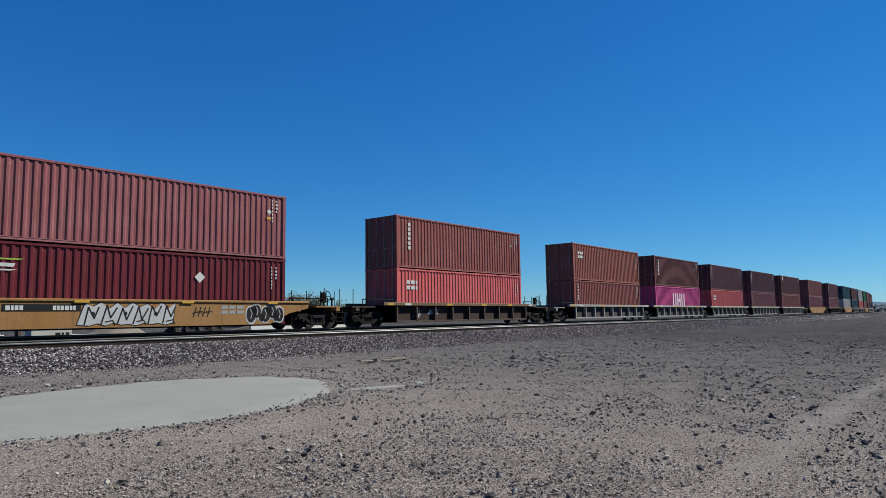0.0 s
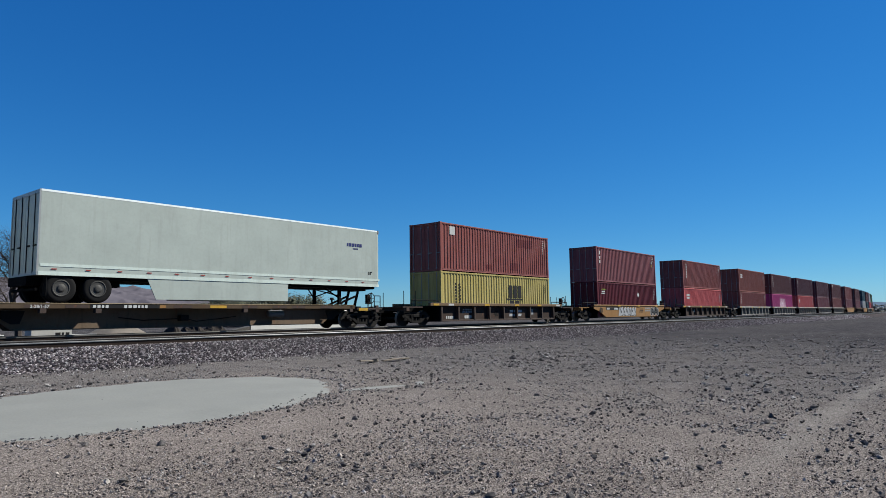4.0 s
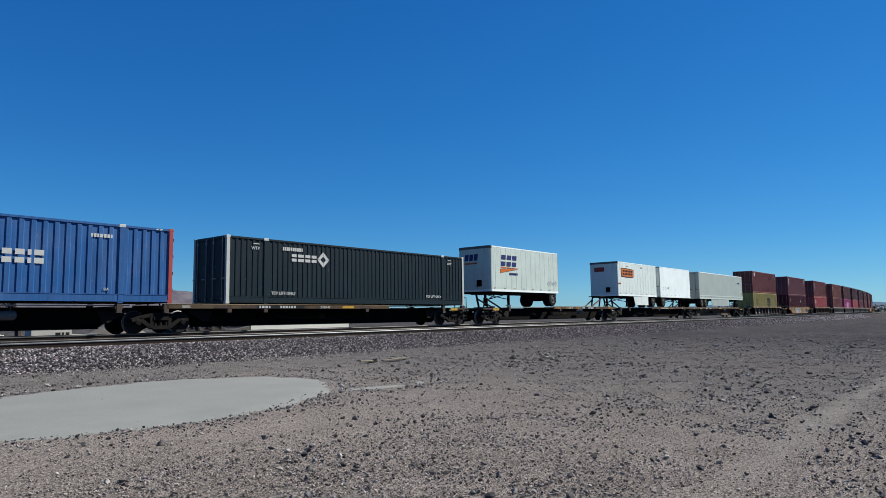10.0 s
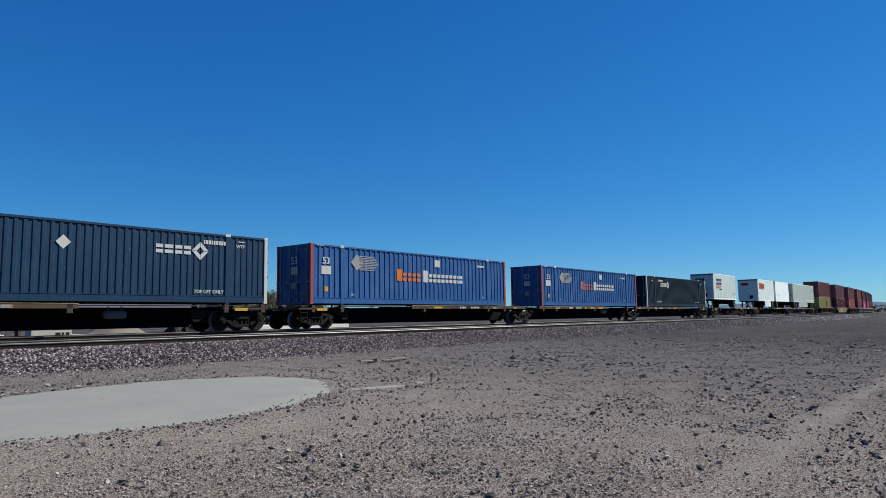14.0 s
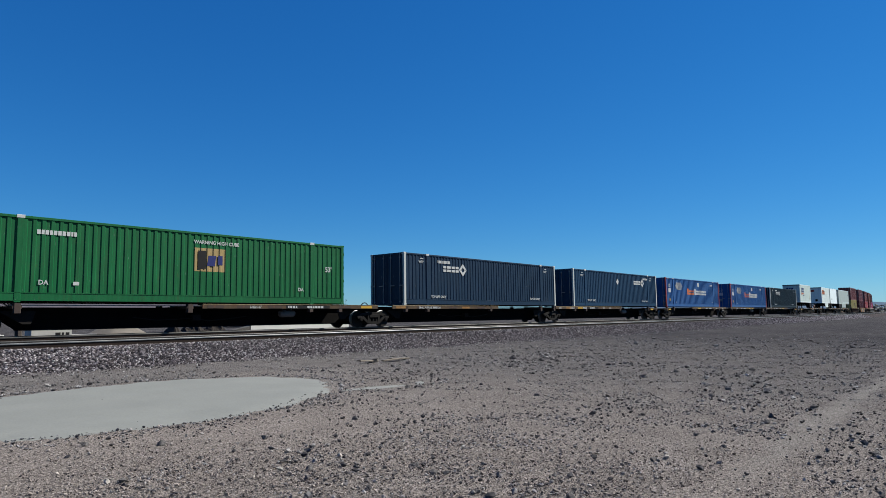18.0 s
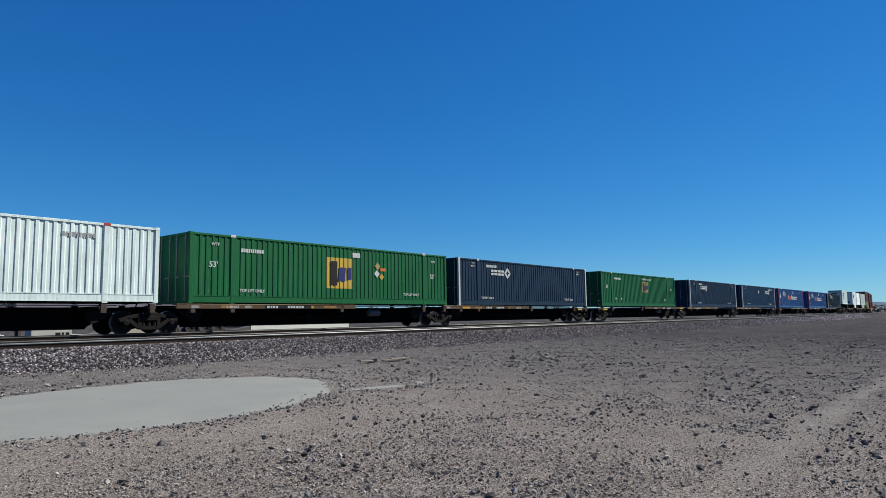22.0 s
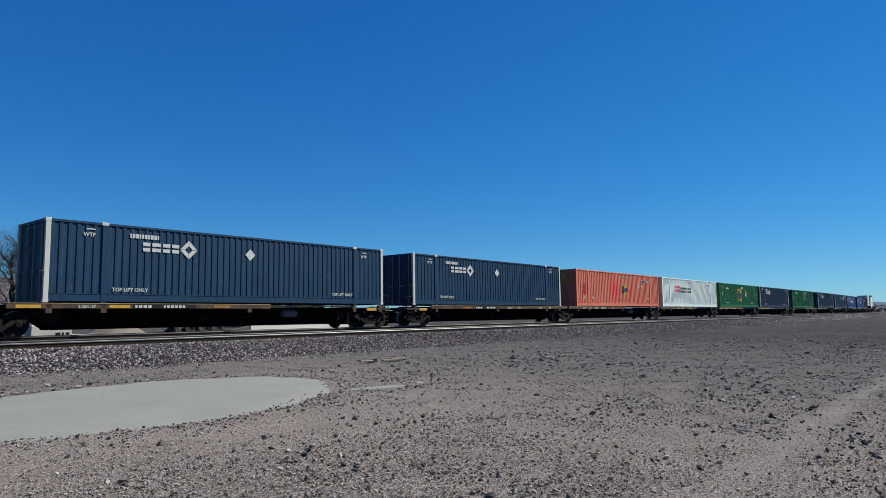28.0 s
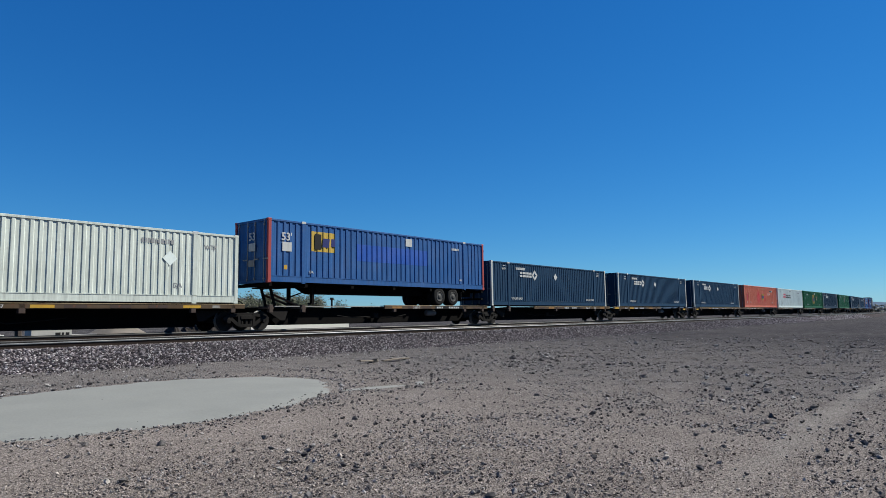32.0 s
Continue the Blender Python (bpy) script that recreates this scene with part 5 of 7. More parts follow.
def rocks():
    """Single larger stones that stand out on the yard, and a broken board."""
    dark, pale = plain("dark_rock", (0.16, 0.15, 0.147), 1.0, 0.0, 0.4, 30, 0.6, 0.02), plain("pale_rock", (0.42, 0.39, 0.35), 0.9, 0.0, 0.2, 30, 0.4)
    rnd = random.Random(31)
    kinds = []
    for k in range(5):
        bm = bmesh.new()
        bmesh.ops.create_icosphere(bm, subdivisions=1, radius=0.5)
        for v in bm.verts:
            v.co *= 1 + 0.75 * noise.noise(v.co * 2.3 + Vector((k * 7.0, 0, 0))) + 0.3 * noise.noise(v.co * 5 + Vector((k * 3.0, 0, 0)))
            v.co.z *= 0.8
            v.co.x *= 1.15
        for m in (dark, pale):
            me = bpy.data.meshes.new("rock")
            bm.to_mesh(me)
            me.materials.append(m)
            kinds.append(me)
        bm.free()
    spots = [(4.65, 3.98, 0.085, 0), (4.01, 4.92, 0.075, 0), (3.84, 5.12, 0.055, 1), (4.6, 5.17, 0.06, 1), (6.46, 6.93, 0.08, 0), (4.54, 5.59, 0.07, 0), (13.97, 5.93, 0.12, 0),
             (15.7, 5.87, 0.12, 0), (16.13, 4.62, 0.14, 0), (10.18, 6.3, 0.10, 0), (6.39, 5.38, 0.06, 0), (12.84, 3.85, 0.12, 0), (11.25, 2.17, 0.11, 0), (3.72, 7.07, 0.09, 0),
             (2.63, 5.87, 0.06, 1), (3.2, 7.72, 0.07, 0), (11.82, 3.82, 0.1, 0), (8.19, 1.03, 0.10, 0), (8.81, 1.21, 0.09, 0)]
    for _ in range(45):
        d, a = rnd.uniform(5, 20), radians(rnd.uniform(24, 84))
        x, y = d * math.sin(a), d * math.cos(a)
        if y < 17 and ((x - 5.9) / 4.1) ** 2 + ((y - 11.15) / 2.6) ** 2 > 1.1:
            spots.append((x, y, rnd.uniform(0.035, 0.08), 1 if rnd.random() < 0.15 else 0))
    for x, y, size, tone in spots:
        ob = thing("rock", "pale angular rock lying on the gravel" if tone else "dark angular rock lying on the gravel", "rock", "rocks in the yard", data=kinds[2 * rnd.randrange(5) + tone])
        ob.matrix_basis = Matrix.Translation((x, y, rise(x, y) - size * 0.02)) @ Matrix.Rotation(rnd.uniform(0, 6.28), 4, "Z") @ Matrix.Scale(size, 4)
    wood = plain("bleached_wood", (0.22, 0.185, 0.15), 0.9, 0.0, 0.3, 9)
    board = thing("broken_board", "bleached broken boards lying on the gravel", "board")
    board.matrix_basis = Matrix.Translation((13.9, 13.8, rise(13.9, 13.8) + 0.01))
    for x, y, w, turn, tilt in ((-0.5, 0.1, 0.9, 12, 4), (0.3, -0.1, 0.7, -8, -3), (0.75, 0.05, 0.8, 3, 2), (-0.1, 0.2, 0.45, 40, 9)):
        part("board", Geo().box(-w / 2, w / 2, -0.07, 0.07, 0, 0.035, 0.006).mesh("board", wood), board, at=pose(x, y, 0.02, 0, tilt, turn))


rocks()


# ---------------------------------------------------------------- beyond the tracks
def mountains(name, label, az0, az1, dist, peak, seed, rgb):
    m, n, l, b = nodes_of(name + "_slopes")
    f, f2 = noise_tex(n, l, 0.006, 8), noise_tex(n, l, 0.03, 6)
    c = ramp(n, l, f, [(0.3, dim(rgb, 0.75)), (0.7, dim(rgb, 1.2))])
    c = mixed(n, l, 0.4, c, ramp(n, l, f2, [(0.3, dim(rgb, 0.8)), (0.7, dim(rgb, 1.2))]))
    l.new(c, b.inputs["Base Color"])
    b.inputs["Roughness"].default_value = 1.0
    b.inputs["Specular IOR Level"].default_value = 0.0
    na, nr = 700, 60
    vs = []
    for j in range(nr + 1):
        for i in range(na + 1):
            q = i / na
            a = radians(az0 + (az1 - az0) * q)
            d = dist + 900 * j / nr
            env = math.sin(math.pi * min(1, max(0, q))) ** 0.6
            ridge = max(0.0, 1 - abs(j / nr - 0.7) / 0.7)
            x, y = d * math.sin(a), d * math.cos(a)
            k = 0.80 + 0.26 * noise.noise((x * 0.0018 + seed, y * 0.0018, 0)) - 0.20 * abs(noise.noise((x * 0.0065, y * 0.0065, seed))) - 0.09 * abs(noise.noise((x * 0.015, y * 0.015, seed)))
            k -= 0.28 * (1 - ridge ** 4) * (0.75 * abs(noise.noise((x * 0.011, y * 0.011, seed + 3))) + 0.28 * abs(noise.noise((x * 0.03, y * 0.03, seed + 3))))
            vs.append((x, y, peak * env * ridge * k - 3))
    w = na + 1
    fs = [(j * w + i, j * w + i + 1, (j + 1) * w + i + 1, (j + 1) * w + i) for j in range(nr) for i in range(na)]
    return thing(name, label, "mountains", kind="structure", data=Geo().add(vs, fs).mesh(name, m, True))


mountains("mountains", "bare brown desert mountains on the horizon", -30, 40, 2600, 218, 4.0, (0.082, 0.076, 0.090))
# the haze of distance is put into these hills' blue base colour
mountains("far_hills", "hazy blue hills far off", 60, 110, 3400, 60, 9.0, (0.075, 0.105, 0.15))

M_BARK = plain("dark_bark", (0.060, 0.048, 0.042), 0.9, 0.0, 0.35, 14)
M_TWIG = plain("dry_twigs", (0.15, 0.115, 0.09), 0.9, 0.0, 0.3, 10)


def bare_tree(x, y, height, label, seed, spread=0.55, material=None, trunk_r=0.2, first=0.3):
    rnd = random.Random(seed)
    trunk, limbs, twigs = Geo(), Geo(), Geo()

    def grow(p, d, length, r, level):
        steps_n = 4
        for i in range(steps_n):
            q = p + d * (length / steps_n)
            r2 = r * (0.86 if level else 0.93)
            (trunk if level == 0 else limbs if level < 3 else twigs).rod(p, q, r, 7 if level < 2 else 4, r2)
            p, r = q, r2
            d = (d + Vector((rnd.gauss(0, 0.13), rnd.gauss(0, 0.13), rnd.gauss(0.02, 0.09)))).normalized()
            if level < 5 and (i >= 1 or level > 0):
                for _ in range(1 if level in (0, 1) else rnd.choice((1, 1, 1, 2)) if level < 4 else rnd.choice((0, 1, 1))):
                    side = Vector((rnd.gauss(0, 1), rnd.gauss(0, 1), rnd.gauss(0.15, 0.5))).normalized()
                    grow(p, (d * (1 - spread) + side * spread).normalized(), length * rnd.uniform(0.55, 0.8), r * rnd.uniform(0.5, 0.68), level + 1)
        if level < 4:
            for _ in range(2):
                side = Vector((rnd.gauss(0, 1), rnd.gauss(0, 1), rnd.gauss(0.2, 0.5))).normalized()
                grow(p, (d * 0.6 + side * 0.5).normalized(), length * 0.66, r * 0.75, level + 1)

    grow(Vector((0, 0, -0.1)), Vector((rnd.gauss(0, 0.05), 0, 1)).normalized(), height * first, trunk_r, 0)
    ob = thing("bare_tree", label, "tree", "bare trees")
    ob.matrix_basis = Matrix.Translation((x, y, 0))
    part("trunk", trunk.mesh("trunk", M_BARK), ob)
    tagged(part("limb_mass", limbs.mesh("limb_mass", material or M_BARK), ob), kind="stuff")
    tagged(part("twig_mass", twigs.mesh("twig_mass", material or M_BARK), ob), kind="stuff")
    return ob


bare_tree(14.9, 46.0, 9.6, "tall leafless dark tree with spreading branches", 5)
bare_tree(19.6, 52.0, 3.0, "low leafless brown bush of dry twigs", 8, 0.7, M_TWIG, 0.09)
bare_tree(17.8, 49.0, 2.6, "low leafless brown bush of dry twigs", 13, 0.75, M_TWIG, 0.08)


def leaf_mat(name, rgb):
    m, n, l, b = nodes_of(name)
    g = n.new("ShaderNodeNewGeometry")
    c = ramp(n, l, g.outputs["Random Per Island"], [(0.0, dim(rgb, 0.45)), (0.5, rgb), (1.0, dim(rgb, 1.7))])
    l.new(c, b.inputs["Base Color"])
    b.inputs["Roughness"].default_value = 0.8
    return m


M_LEAF = leaf_mat("mesquite_leaves", (0.032, 0.040, 0.019))
M_LEAF2 = leaf_mat("olive_leaves", (0.045, 0.048, 0.026))


def bush(x, y, h, w, seed, material, n=3200):
    rnd = random.Random(seed)
    stems, leaves = Geo(), Geo()
    tips = []
    for _ in range(9):
        a, r = rnd.uniform(0, 6.28), rnd.uniform(0.2, 0.9) * w / 2
        top = Vector((r * math.cos(a), r * math.sin(a), h * rnd.uniform(0.55, 0.95) * (1 - 0.35 * (2 * r / w) ** 2)))
        mid_p = top * 0.5 + Vector((rnd.gauss(0, 0.15), rnd.gauss(0, 0.15), 0.1 * h))
        stems.rod((0, 0, -0.05), mid_p, 0.06, 5, 0.04).rod(mid_p, top, 0.04, 5, 0.012)
        tips += [mid_p.lerp(top, k) for k in (0.3, 0.6, 0.85, 1.0)]
    for _ in range(n):
        c = rnd.choice(tips) + Vector((rnd.gauss(0, w * 0.085), rnd.gauss(0, w * 0.085), rnd.gauss(0, h * 0.10)))
        if c.z < 0.15:
            continue
        u = Vector((rnd.gauss(0, 1), rnd.gauss(0, 1), rnd.gauss(0, 1))).normalized()
        v = u.orthogonal().normalized()
        k = rnd.uniform(0.06, 0.16)
        leaves.add([c - u * k, c + v * k * 0.45, c + u * k, c - v * k * 0.45], [(0, 1, 2, 3)])
    ob = thing("mesquite_bush", "dusty olive-green mesquite bush beyond the tracks", "bush", "bushes beyond the tracks")
    ob.matrix_basis = Matrix.Translation((x, y, 0))
    part("stems", stems.mesh("stems", M_BARK), ob)
    part("crown", leaves.mesh("crown", material), ob)


def bushes():
    rnd = random.Random(4)
    for i in range(13):
        az = 32.0 + i * 0.62 + rnd.uniform(-0.4, 0.4)
        d = rnd.uniform(66, 76)
        bush(d * math.sin(radians(az)), d * math.cos(radians(az)), rnd.uniform(2.6, 3.9), rnd.uniform(3.0, 4.6), 50 + i, rnd.choice((M_LEAF, M_LEAF2)))
    for i, (az, d, h) in enumerate(((39.4, 74, 3.6), (41.6, 80, 3.0), (44.2, 90, 2.6), (47.5, 96, 2.4), (52.0, 110, 2.6))):
        bush(d * math.sin(radians(az)), d * math.cos(radians(az)), h, h * 0.9, 80 + i, M_LEAF, 700)
    # a ragged belt of far trees along the eastern horizon
    g = Geo()
    for i in range(5200):
        az = radians(rnd.uniform(82.0, 97.0))
        d = rnd.uniform(330, 420)
        x, y = d * math.sin(az), d * math.cos(az)
        top = 5.2 * (0.55 + 0.55 * noise.noise((x * 0.05, y * 0.05, 1.0)) + 0.3 * noise.noise((x * 0.2, y * 0.2, 1.0)))
        c = Vector((x, y, rnd.uniform(0, max(0.6, top))))
        u = Vector((rnd.gauss(0, 1), rnd.gauss(0, 1), rnd.gauss(0, 0.7))).normalized()
        v = u.orthogonal().normalized()
        k = rnd.uniform(0.3, 0.7)
        g.add([c - u * k, c + v * k * 0.6, c + u * k, c - v * k * 0.6], [(0, 1, 2, 3)])
    thing("far_trees", "dark ragged line of distant trees", "far trees", kind="stuff", data=g.mesh("far_trees", leaf_mat("far_leaves", (0.035, 0.045, 0.035))))


bushes()


def yard_beyond():
    conc = plain("white_concrete", (0.70, 0.71, 0.70), 0.8, 0.0, 0.08, 3)
    wall = thing("low_concrete_wall", "long low white concrete wall beyond the tracks", "concrete wall")
    wall.matrix_basis = Matrix.Translation((21.85, 32.0, 0))
    part("wall_run", Geo().box(0, 7.3, 0, 0.5, -0.05, 0.70, 0.03).mesh("wall_run", conc), wall)
    part("ramp", Geo().prism([(-1.4, -0.05), (0, -0.05), (0, 0.66), (-1.2, 0.42)], "y", 0.02, 0.48).mesh("ramp", plain("grey_concrete", (0.10, 0.095, 0.09), 0.85)), wall, "greyer sloping end")
    block = thing("concrete_block", "low white concrete block with dark openings", "concrete block")
    block.matrix_basis = Matrix.Translation((11.2, 33.0, 0))
    b = part("block_run", Geo().box(0, 1.68, 0, 0.8, -0.05, 0.88, 0.03).box(1.68, 2.9, 0.1, 0.7, -0.05, 0.42, 0.02).mesh("block_run", plain("dull_concrete", (0.5, 0.5, 0.49), 0.85, 0.0, 0.2, 3)), block)
    for x, w in ((0.98, 0.22), (1.25, 0.10), (1.42, 0.16), (2.2, 0.22)):
        part("opening", plate(w, 0.14, M_BLACKMARK), b, at=(x, 0.0 if x < 1.68 else 0.1, 0.40 if x < 1.68 else 0.2))
    crate = thing("crate", "small white crate on the ground", "crate")
    crate.matrix_basis = Matrix.Translation((9.5, 33.0, 0))
    part("box", Geo().box(0, 0.62, 0, 0.5, 0, 0.44, 0.03).mesh("box", MATS["dull_concrete"]), crate)
    part("lid", Geo().box(-0.02, 0.64, -0.02, 0.52, 0.44, 0.49, 0.01).mesh("lid", conc), crate)
    # sand heap
    vs, k, rings = [], 40, 14
    for j in range(rings + 1):
        for i in range(k):
            a, q = 2 * math.pi * i / k, j / rings
            r = 2.1 * q * (1 + 0.12 * noise.noise((math.cos(a) * 2, math.sin(a) * 2, 4)))
            z = 1.25 * (1 - q) ** 1.1 + 0.07 * noise.noise((r * math.cos(a) * 2, r * math.sin(a) * 2, 8)) * (1 - q)
            vs.append((16.8 + r * math.cos(a), 37.0 + r * math.sin(a), z - 0.04))
    fs = [(j * k + i, j * k + (i + 1) % k, (j + 1) * k + (i + 1) % k, (j + 1) * k + i)[::-1] for j in range(rings) for i in range(k)]
    thing("sand_heap", "heap of pale grey sand beyond the tracks", "sand heap", data=Geo().add(vs, fs).mesh("sand_heap", plain("heap_sand", (0.19, 0.168, 0.145), 0.95, 0.0, 0.2, 12), True))
    # added bank, not a known one: darkens the strip seen below the train
    soil = plain("dark_soil", (0.045, 0.040, 0.038), 0.95, 0.0, 0.5, 7, 0.6, 0.05)
    vs, na, nb = [], 60, 8
    for i in range(na + 1):
        q = i / na
        top = 0.86 * min(1.0, 8 * q, 8 * (1 - q)) * (0.8 + 0.5 * noise.noise((q * 9, 2.0, 0.0)))
        for j in range(nb + 1):
            w = j / nb
            vs.append((17.0 + 4.0 * q, 31.9 + 1.8 * w, top * math.sin(math.pi * w) * (1 + 0.3 * noise.noise((q * 30, w * 6, 5.0))) - 0.04))
    fs = [(i * (nb + 1) + j, (i + 1) * (nb + 1) + j, (i + 1) * (nb + 1) + j + 1, i * (nb + 1) + j + 1) for i in range(na) for j in range(nb)]
    thing("earth_bank", "low dark bank beside the concrete wall, added to darken the view below the train", "earth bank", data=Geo().add(vs, fs).mesh("earth_bank", soil))
    pole = thing("marker_post", "thin dark marker post beyond the tracks", "post")
    pole.matrix_basis = Matrix.Translation((29.0, 33.5, 0))
    part("shaft", Geo().rod((0, 0, -0.1), (0, 0, 2.35), 0.06, 8).box(-0.09, 0.09, -0.09, 0.09, 2.2, 2.36, 0.01).mesh("shaft", M_STEEL), pole)
    # broken stones and debris along the far toe of the bed
    rnd = random.Random(6)
    spots, sizes = [], []
    for _ in range(900):
        x, y = rnd.uniform(6, 40), 29.3 + abs(rnd.gauss(0, 2.2))
        spots.append((x, y, 0.03))
        sizes.append(rnd.uniform(0.05, 0.35))
    stones("rubble", "pale broken stones along the foot of the railway bed", spots, sizes, M_SANDROCK, rnd, 0.8, 17)


yard_beyond()

# ---------------------------------------------------------------- the train: double-stack well cars
GREY5 = "pale grey five-platform well car with open ribbed sides"
for i, (s, low, high) in enumerate((
        (45.5, ("brick", "faded red-brown freight container in the lower tier", d_ids), ("rustred", "faded orange-red freight container stacked on top", d_cai)),
        (61.35, ("magenta", "bright magenta freight container in the lower tier", d_one), ("brown", "dark brown freight container stacked on top", d_triton)),
        (77.5, ("salmon", "bright red freight container in the lower tier", d_cai), ("plum", "dark plum-brown freight container stacked on top", d_ids)),
        (93.65, ("maroon", "maroon freight container in the lower tier", d_ids), ("plum", "dark plum-brown freight container stacked on top", d_ids)),
        (109.95, ("brick", "red-brown freight container in the lower tier", d_ids), ("brown", "dark brown freight container with a white placard on top", d_placard)))):
    well_unit(s, M_GREYCAR, True, True, i == 4, GREY5, i == 0, i == 4, 1.95, seed=i)
    stack(s, low, high)
well_unit(129.2, M_OCHRE, False, True, True, "yellow well car with plain sloping sides", seed=21)
stack(129.2, ("maroon", "maroon freight container in the lower tier", d_ids), ("brick", "red-brown freight container stacked on top", d_ids))
well_unit(148.6, M_BROWNCAR, True, True, True, "rusty brown well car with ribbed sides", seed=22)
stack(148.6, ("maroon", "maroon freight container in the lower tier", d_ids), ("brown", "dark brown freight container stacked on top", d_ids))
FAR = [("pale", "teal"), ("teal", "brown"), ("salmon", "pale"), ("maroon", "green"), ("brown", "brick"), ("navy", "maroon"), ("brick", "brown"), ("maroon", "plum"), ("brown", "teal")]
for i, (a, b) in enumerate(FAR):
    s = 168.2 + 16.1 * i
    names = {"pale": "pale grey", "teal": "dark teal", "brown": "dark brown", "salmon": "bright red", "maroon": "maroon", "green": "green", "brick": "red-brown", "navy": "navy blue", "plum": "plum"}
    well_unit(s, M_GREYCAR if i % 3 else M_OCHRE, i % 3 > 0, True, i == len(FAR) - 1, "pale grey well car with ribbed sides" if i % 3 else "yellow well car with plain sides", i == 0, False, 1.95, seed=30 + i)
    stack(s, (a, names[a] + " freight container in the lower tier", d_ids), (b, names[b] + " freight container stacked on top", d_ids))

_, car_t = well_unit(25.9, M_BROWNCAR, True, True, True, "rusty brown well car with ribbed sides and yellow reflectors", seed=1, wheel=1)
stack(25.9, ("salmon", "bright red freight container in the lower tier", d_cai), ("brick", "faded red-brown freight container stacked on top", d_triton))
_, car_a = well_unit(6.4, M_OCHRE, False, True, True, "yellow well car with smooth sides covered in graffiti", seed=2, wheel=1)
stack(6.4, ("oxblood", "dark red freight container in the lower tier", d_global), ("maroon", "faded maroon freight container stacked on top", d_tex))
_, car_b = well_unit(-13.35, M_BROWNCAR, True, True, True, "rusty brown well car with ribbed sides and tan top edge", seed=3, wheel=1)
stack(-13.35, ("mustard", "mustard-yellow freight container in the lower tier", d_msc), ("brick", "worn red-brown container with touch-up patches on top", d_patched))


def spray(car, x, z, w, h, seed, y, n, bubbles=False):
    """Sprayed tags: silver fields with heavy dark edges and strokes, no letters."""
    rnd = random.Random(seed)
    def blot(cx, cz, r, squeeze, m, level):
        ring = [(cx + r * squeeze * math.cos(a * math.pi / 9) * rnd.uniform(0.93, 1.07), cz + r * math.sin(a * math.pi / 9) * rnd.uniform(0.94, 1.06)) for a in range(18)]
        part("spray_stroke", Geo().prism(ring, "y", y - 0.003 * (level + 1), y - 0.003 * level).mesh("spray_stroke", m), car)

    def stroke(pts, t, m, level):
        """A bent stroke of the can, t wide."""
        g = Geo()
        for p, q in zip(pts, pts[1:]):
            d = Vector((q[0] - p[0], q[1] - p[1])).normalized() * t / 2
            e = d * 0.6
            g.prism([(p[0] - e.x - d.y, p[1] - e.y + d.x), (p[0] - e.x + d.y, p[1] - e.y - d.x), (q[0] + e.x + d.y, q[1] + e.y - d.x), (q[0] + e.x - d.y, q[1] + e.y + d.x)], "y", y - 0.003 * (level + 1), y - 0.003 * level)
        part("spray_stroke", g.mesh("spray_stroke", m), car)

    if bubbles:
        lumps = [(x + w * (i + 0.5) / n + rnd.uniform(-0.04, 0.04), z + h * (0.5 + (0.10 if i % 2 else -0.06)), h * rnd.uniform(0.40, 0.50)) for i in range(n)]
        lumps += [(x + w * (i + 1.0) / n, z + h * (0.28 if i % 2 else 0.72), h * 0.26) for i in range(n - 1)]
        for cx, cz, r in lumps:
            blot(cx, cz, r, 0.72, M_SILVER, 0)
        for cx, cz, r in lumps:
            blot(cx, cz, r * 0.82, 0.70, M_BLACKMARK, 1)
        for cx, cz, r in lumps[:n]:
            stroke([(cx - 0.1 * r, cz + 0.55 * r), (cx + 0.12 * r, cz + 0.1 * r), (cx - 0.05 * r, cz - 0.45 * r)], 0.03, M_SILVER, 2)
        return
    tops = [(x + w * i / (2 * n), z + h * (rnd.uniform(0.72, 0.86) if i % 2 else rnd.uniform(0.96, 1.06))) for i in range(2 * n + 1)]
    feet = [(x + w * i / (2 * n) - (0.25 if i == 0 else 0.12), z + h * (rnd.uniform(-0.02, 0.03) if i % 2 else rnd.uniform(0.05, 0.12))) for i in range(2 * n + 1)]
    mid = (x + w / 2, z + h / 2)
    edge = feet + tops[::-1]
    part("spray_field", Geo().prism(edge, "y", y - 0.003, y).mesh("spray_field", M_BLACKMARK), car)
    small = [(mid[0] + (px - mid[0]) * 0.98, mid[1] + (pz - mid[1]) * 0.92) for px, pz in edge]
    part("spray_field", Geo().prism(small, "y", y - 0.006, y - 0.003).mesh("spray_field", M_SILVER), car)
    for i in range(n):
        x0, step = x + w * i / n, w / n
        lean = rnd.uniform(0.02, 0.16)
        pts = [(x0 + 0.05 * step, z + 0.10 * h), (x0 + 0.22 * step + lean, z + h * rnd.uniform(0.75, 0.9)), (x0 + 0.62 * step, z + h * rnd.uniform(0.25, 0.45)), (x0 + 0.85 * step + lean, z + h * rnd.uniform(0.7, 0.88))]
        stroke(pts, 0.055 * h / 0.86, M_BLACKMARK, 2)
        if i % 2:
            stroke([(x0 + 0.3 * step, z + 0.18 * h), (x0 + 0.75 * step, z + 0.24 * h), (x0 + 0.9 * step, z + 0.06 * h)], 0.045 * h / 0.86, M_BLACKMARK, 2)
        else:
            blot(x0 + 0.55 * step, z + 0.52 * h, 0.09 * h, 0.8, M_BLACKMARK, 3)


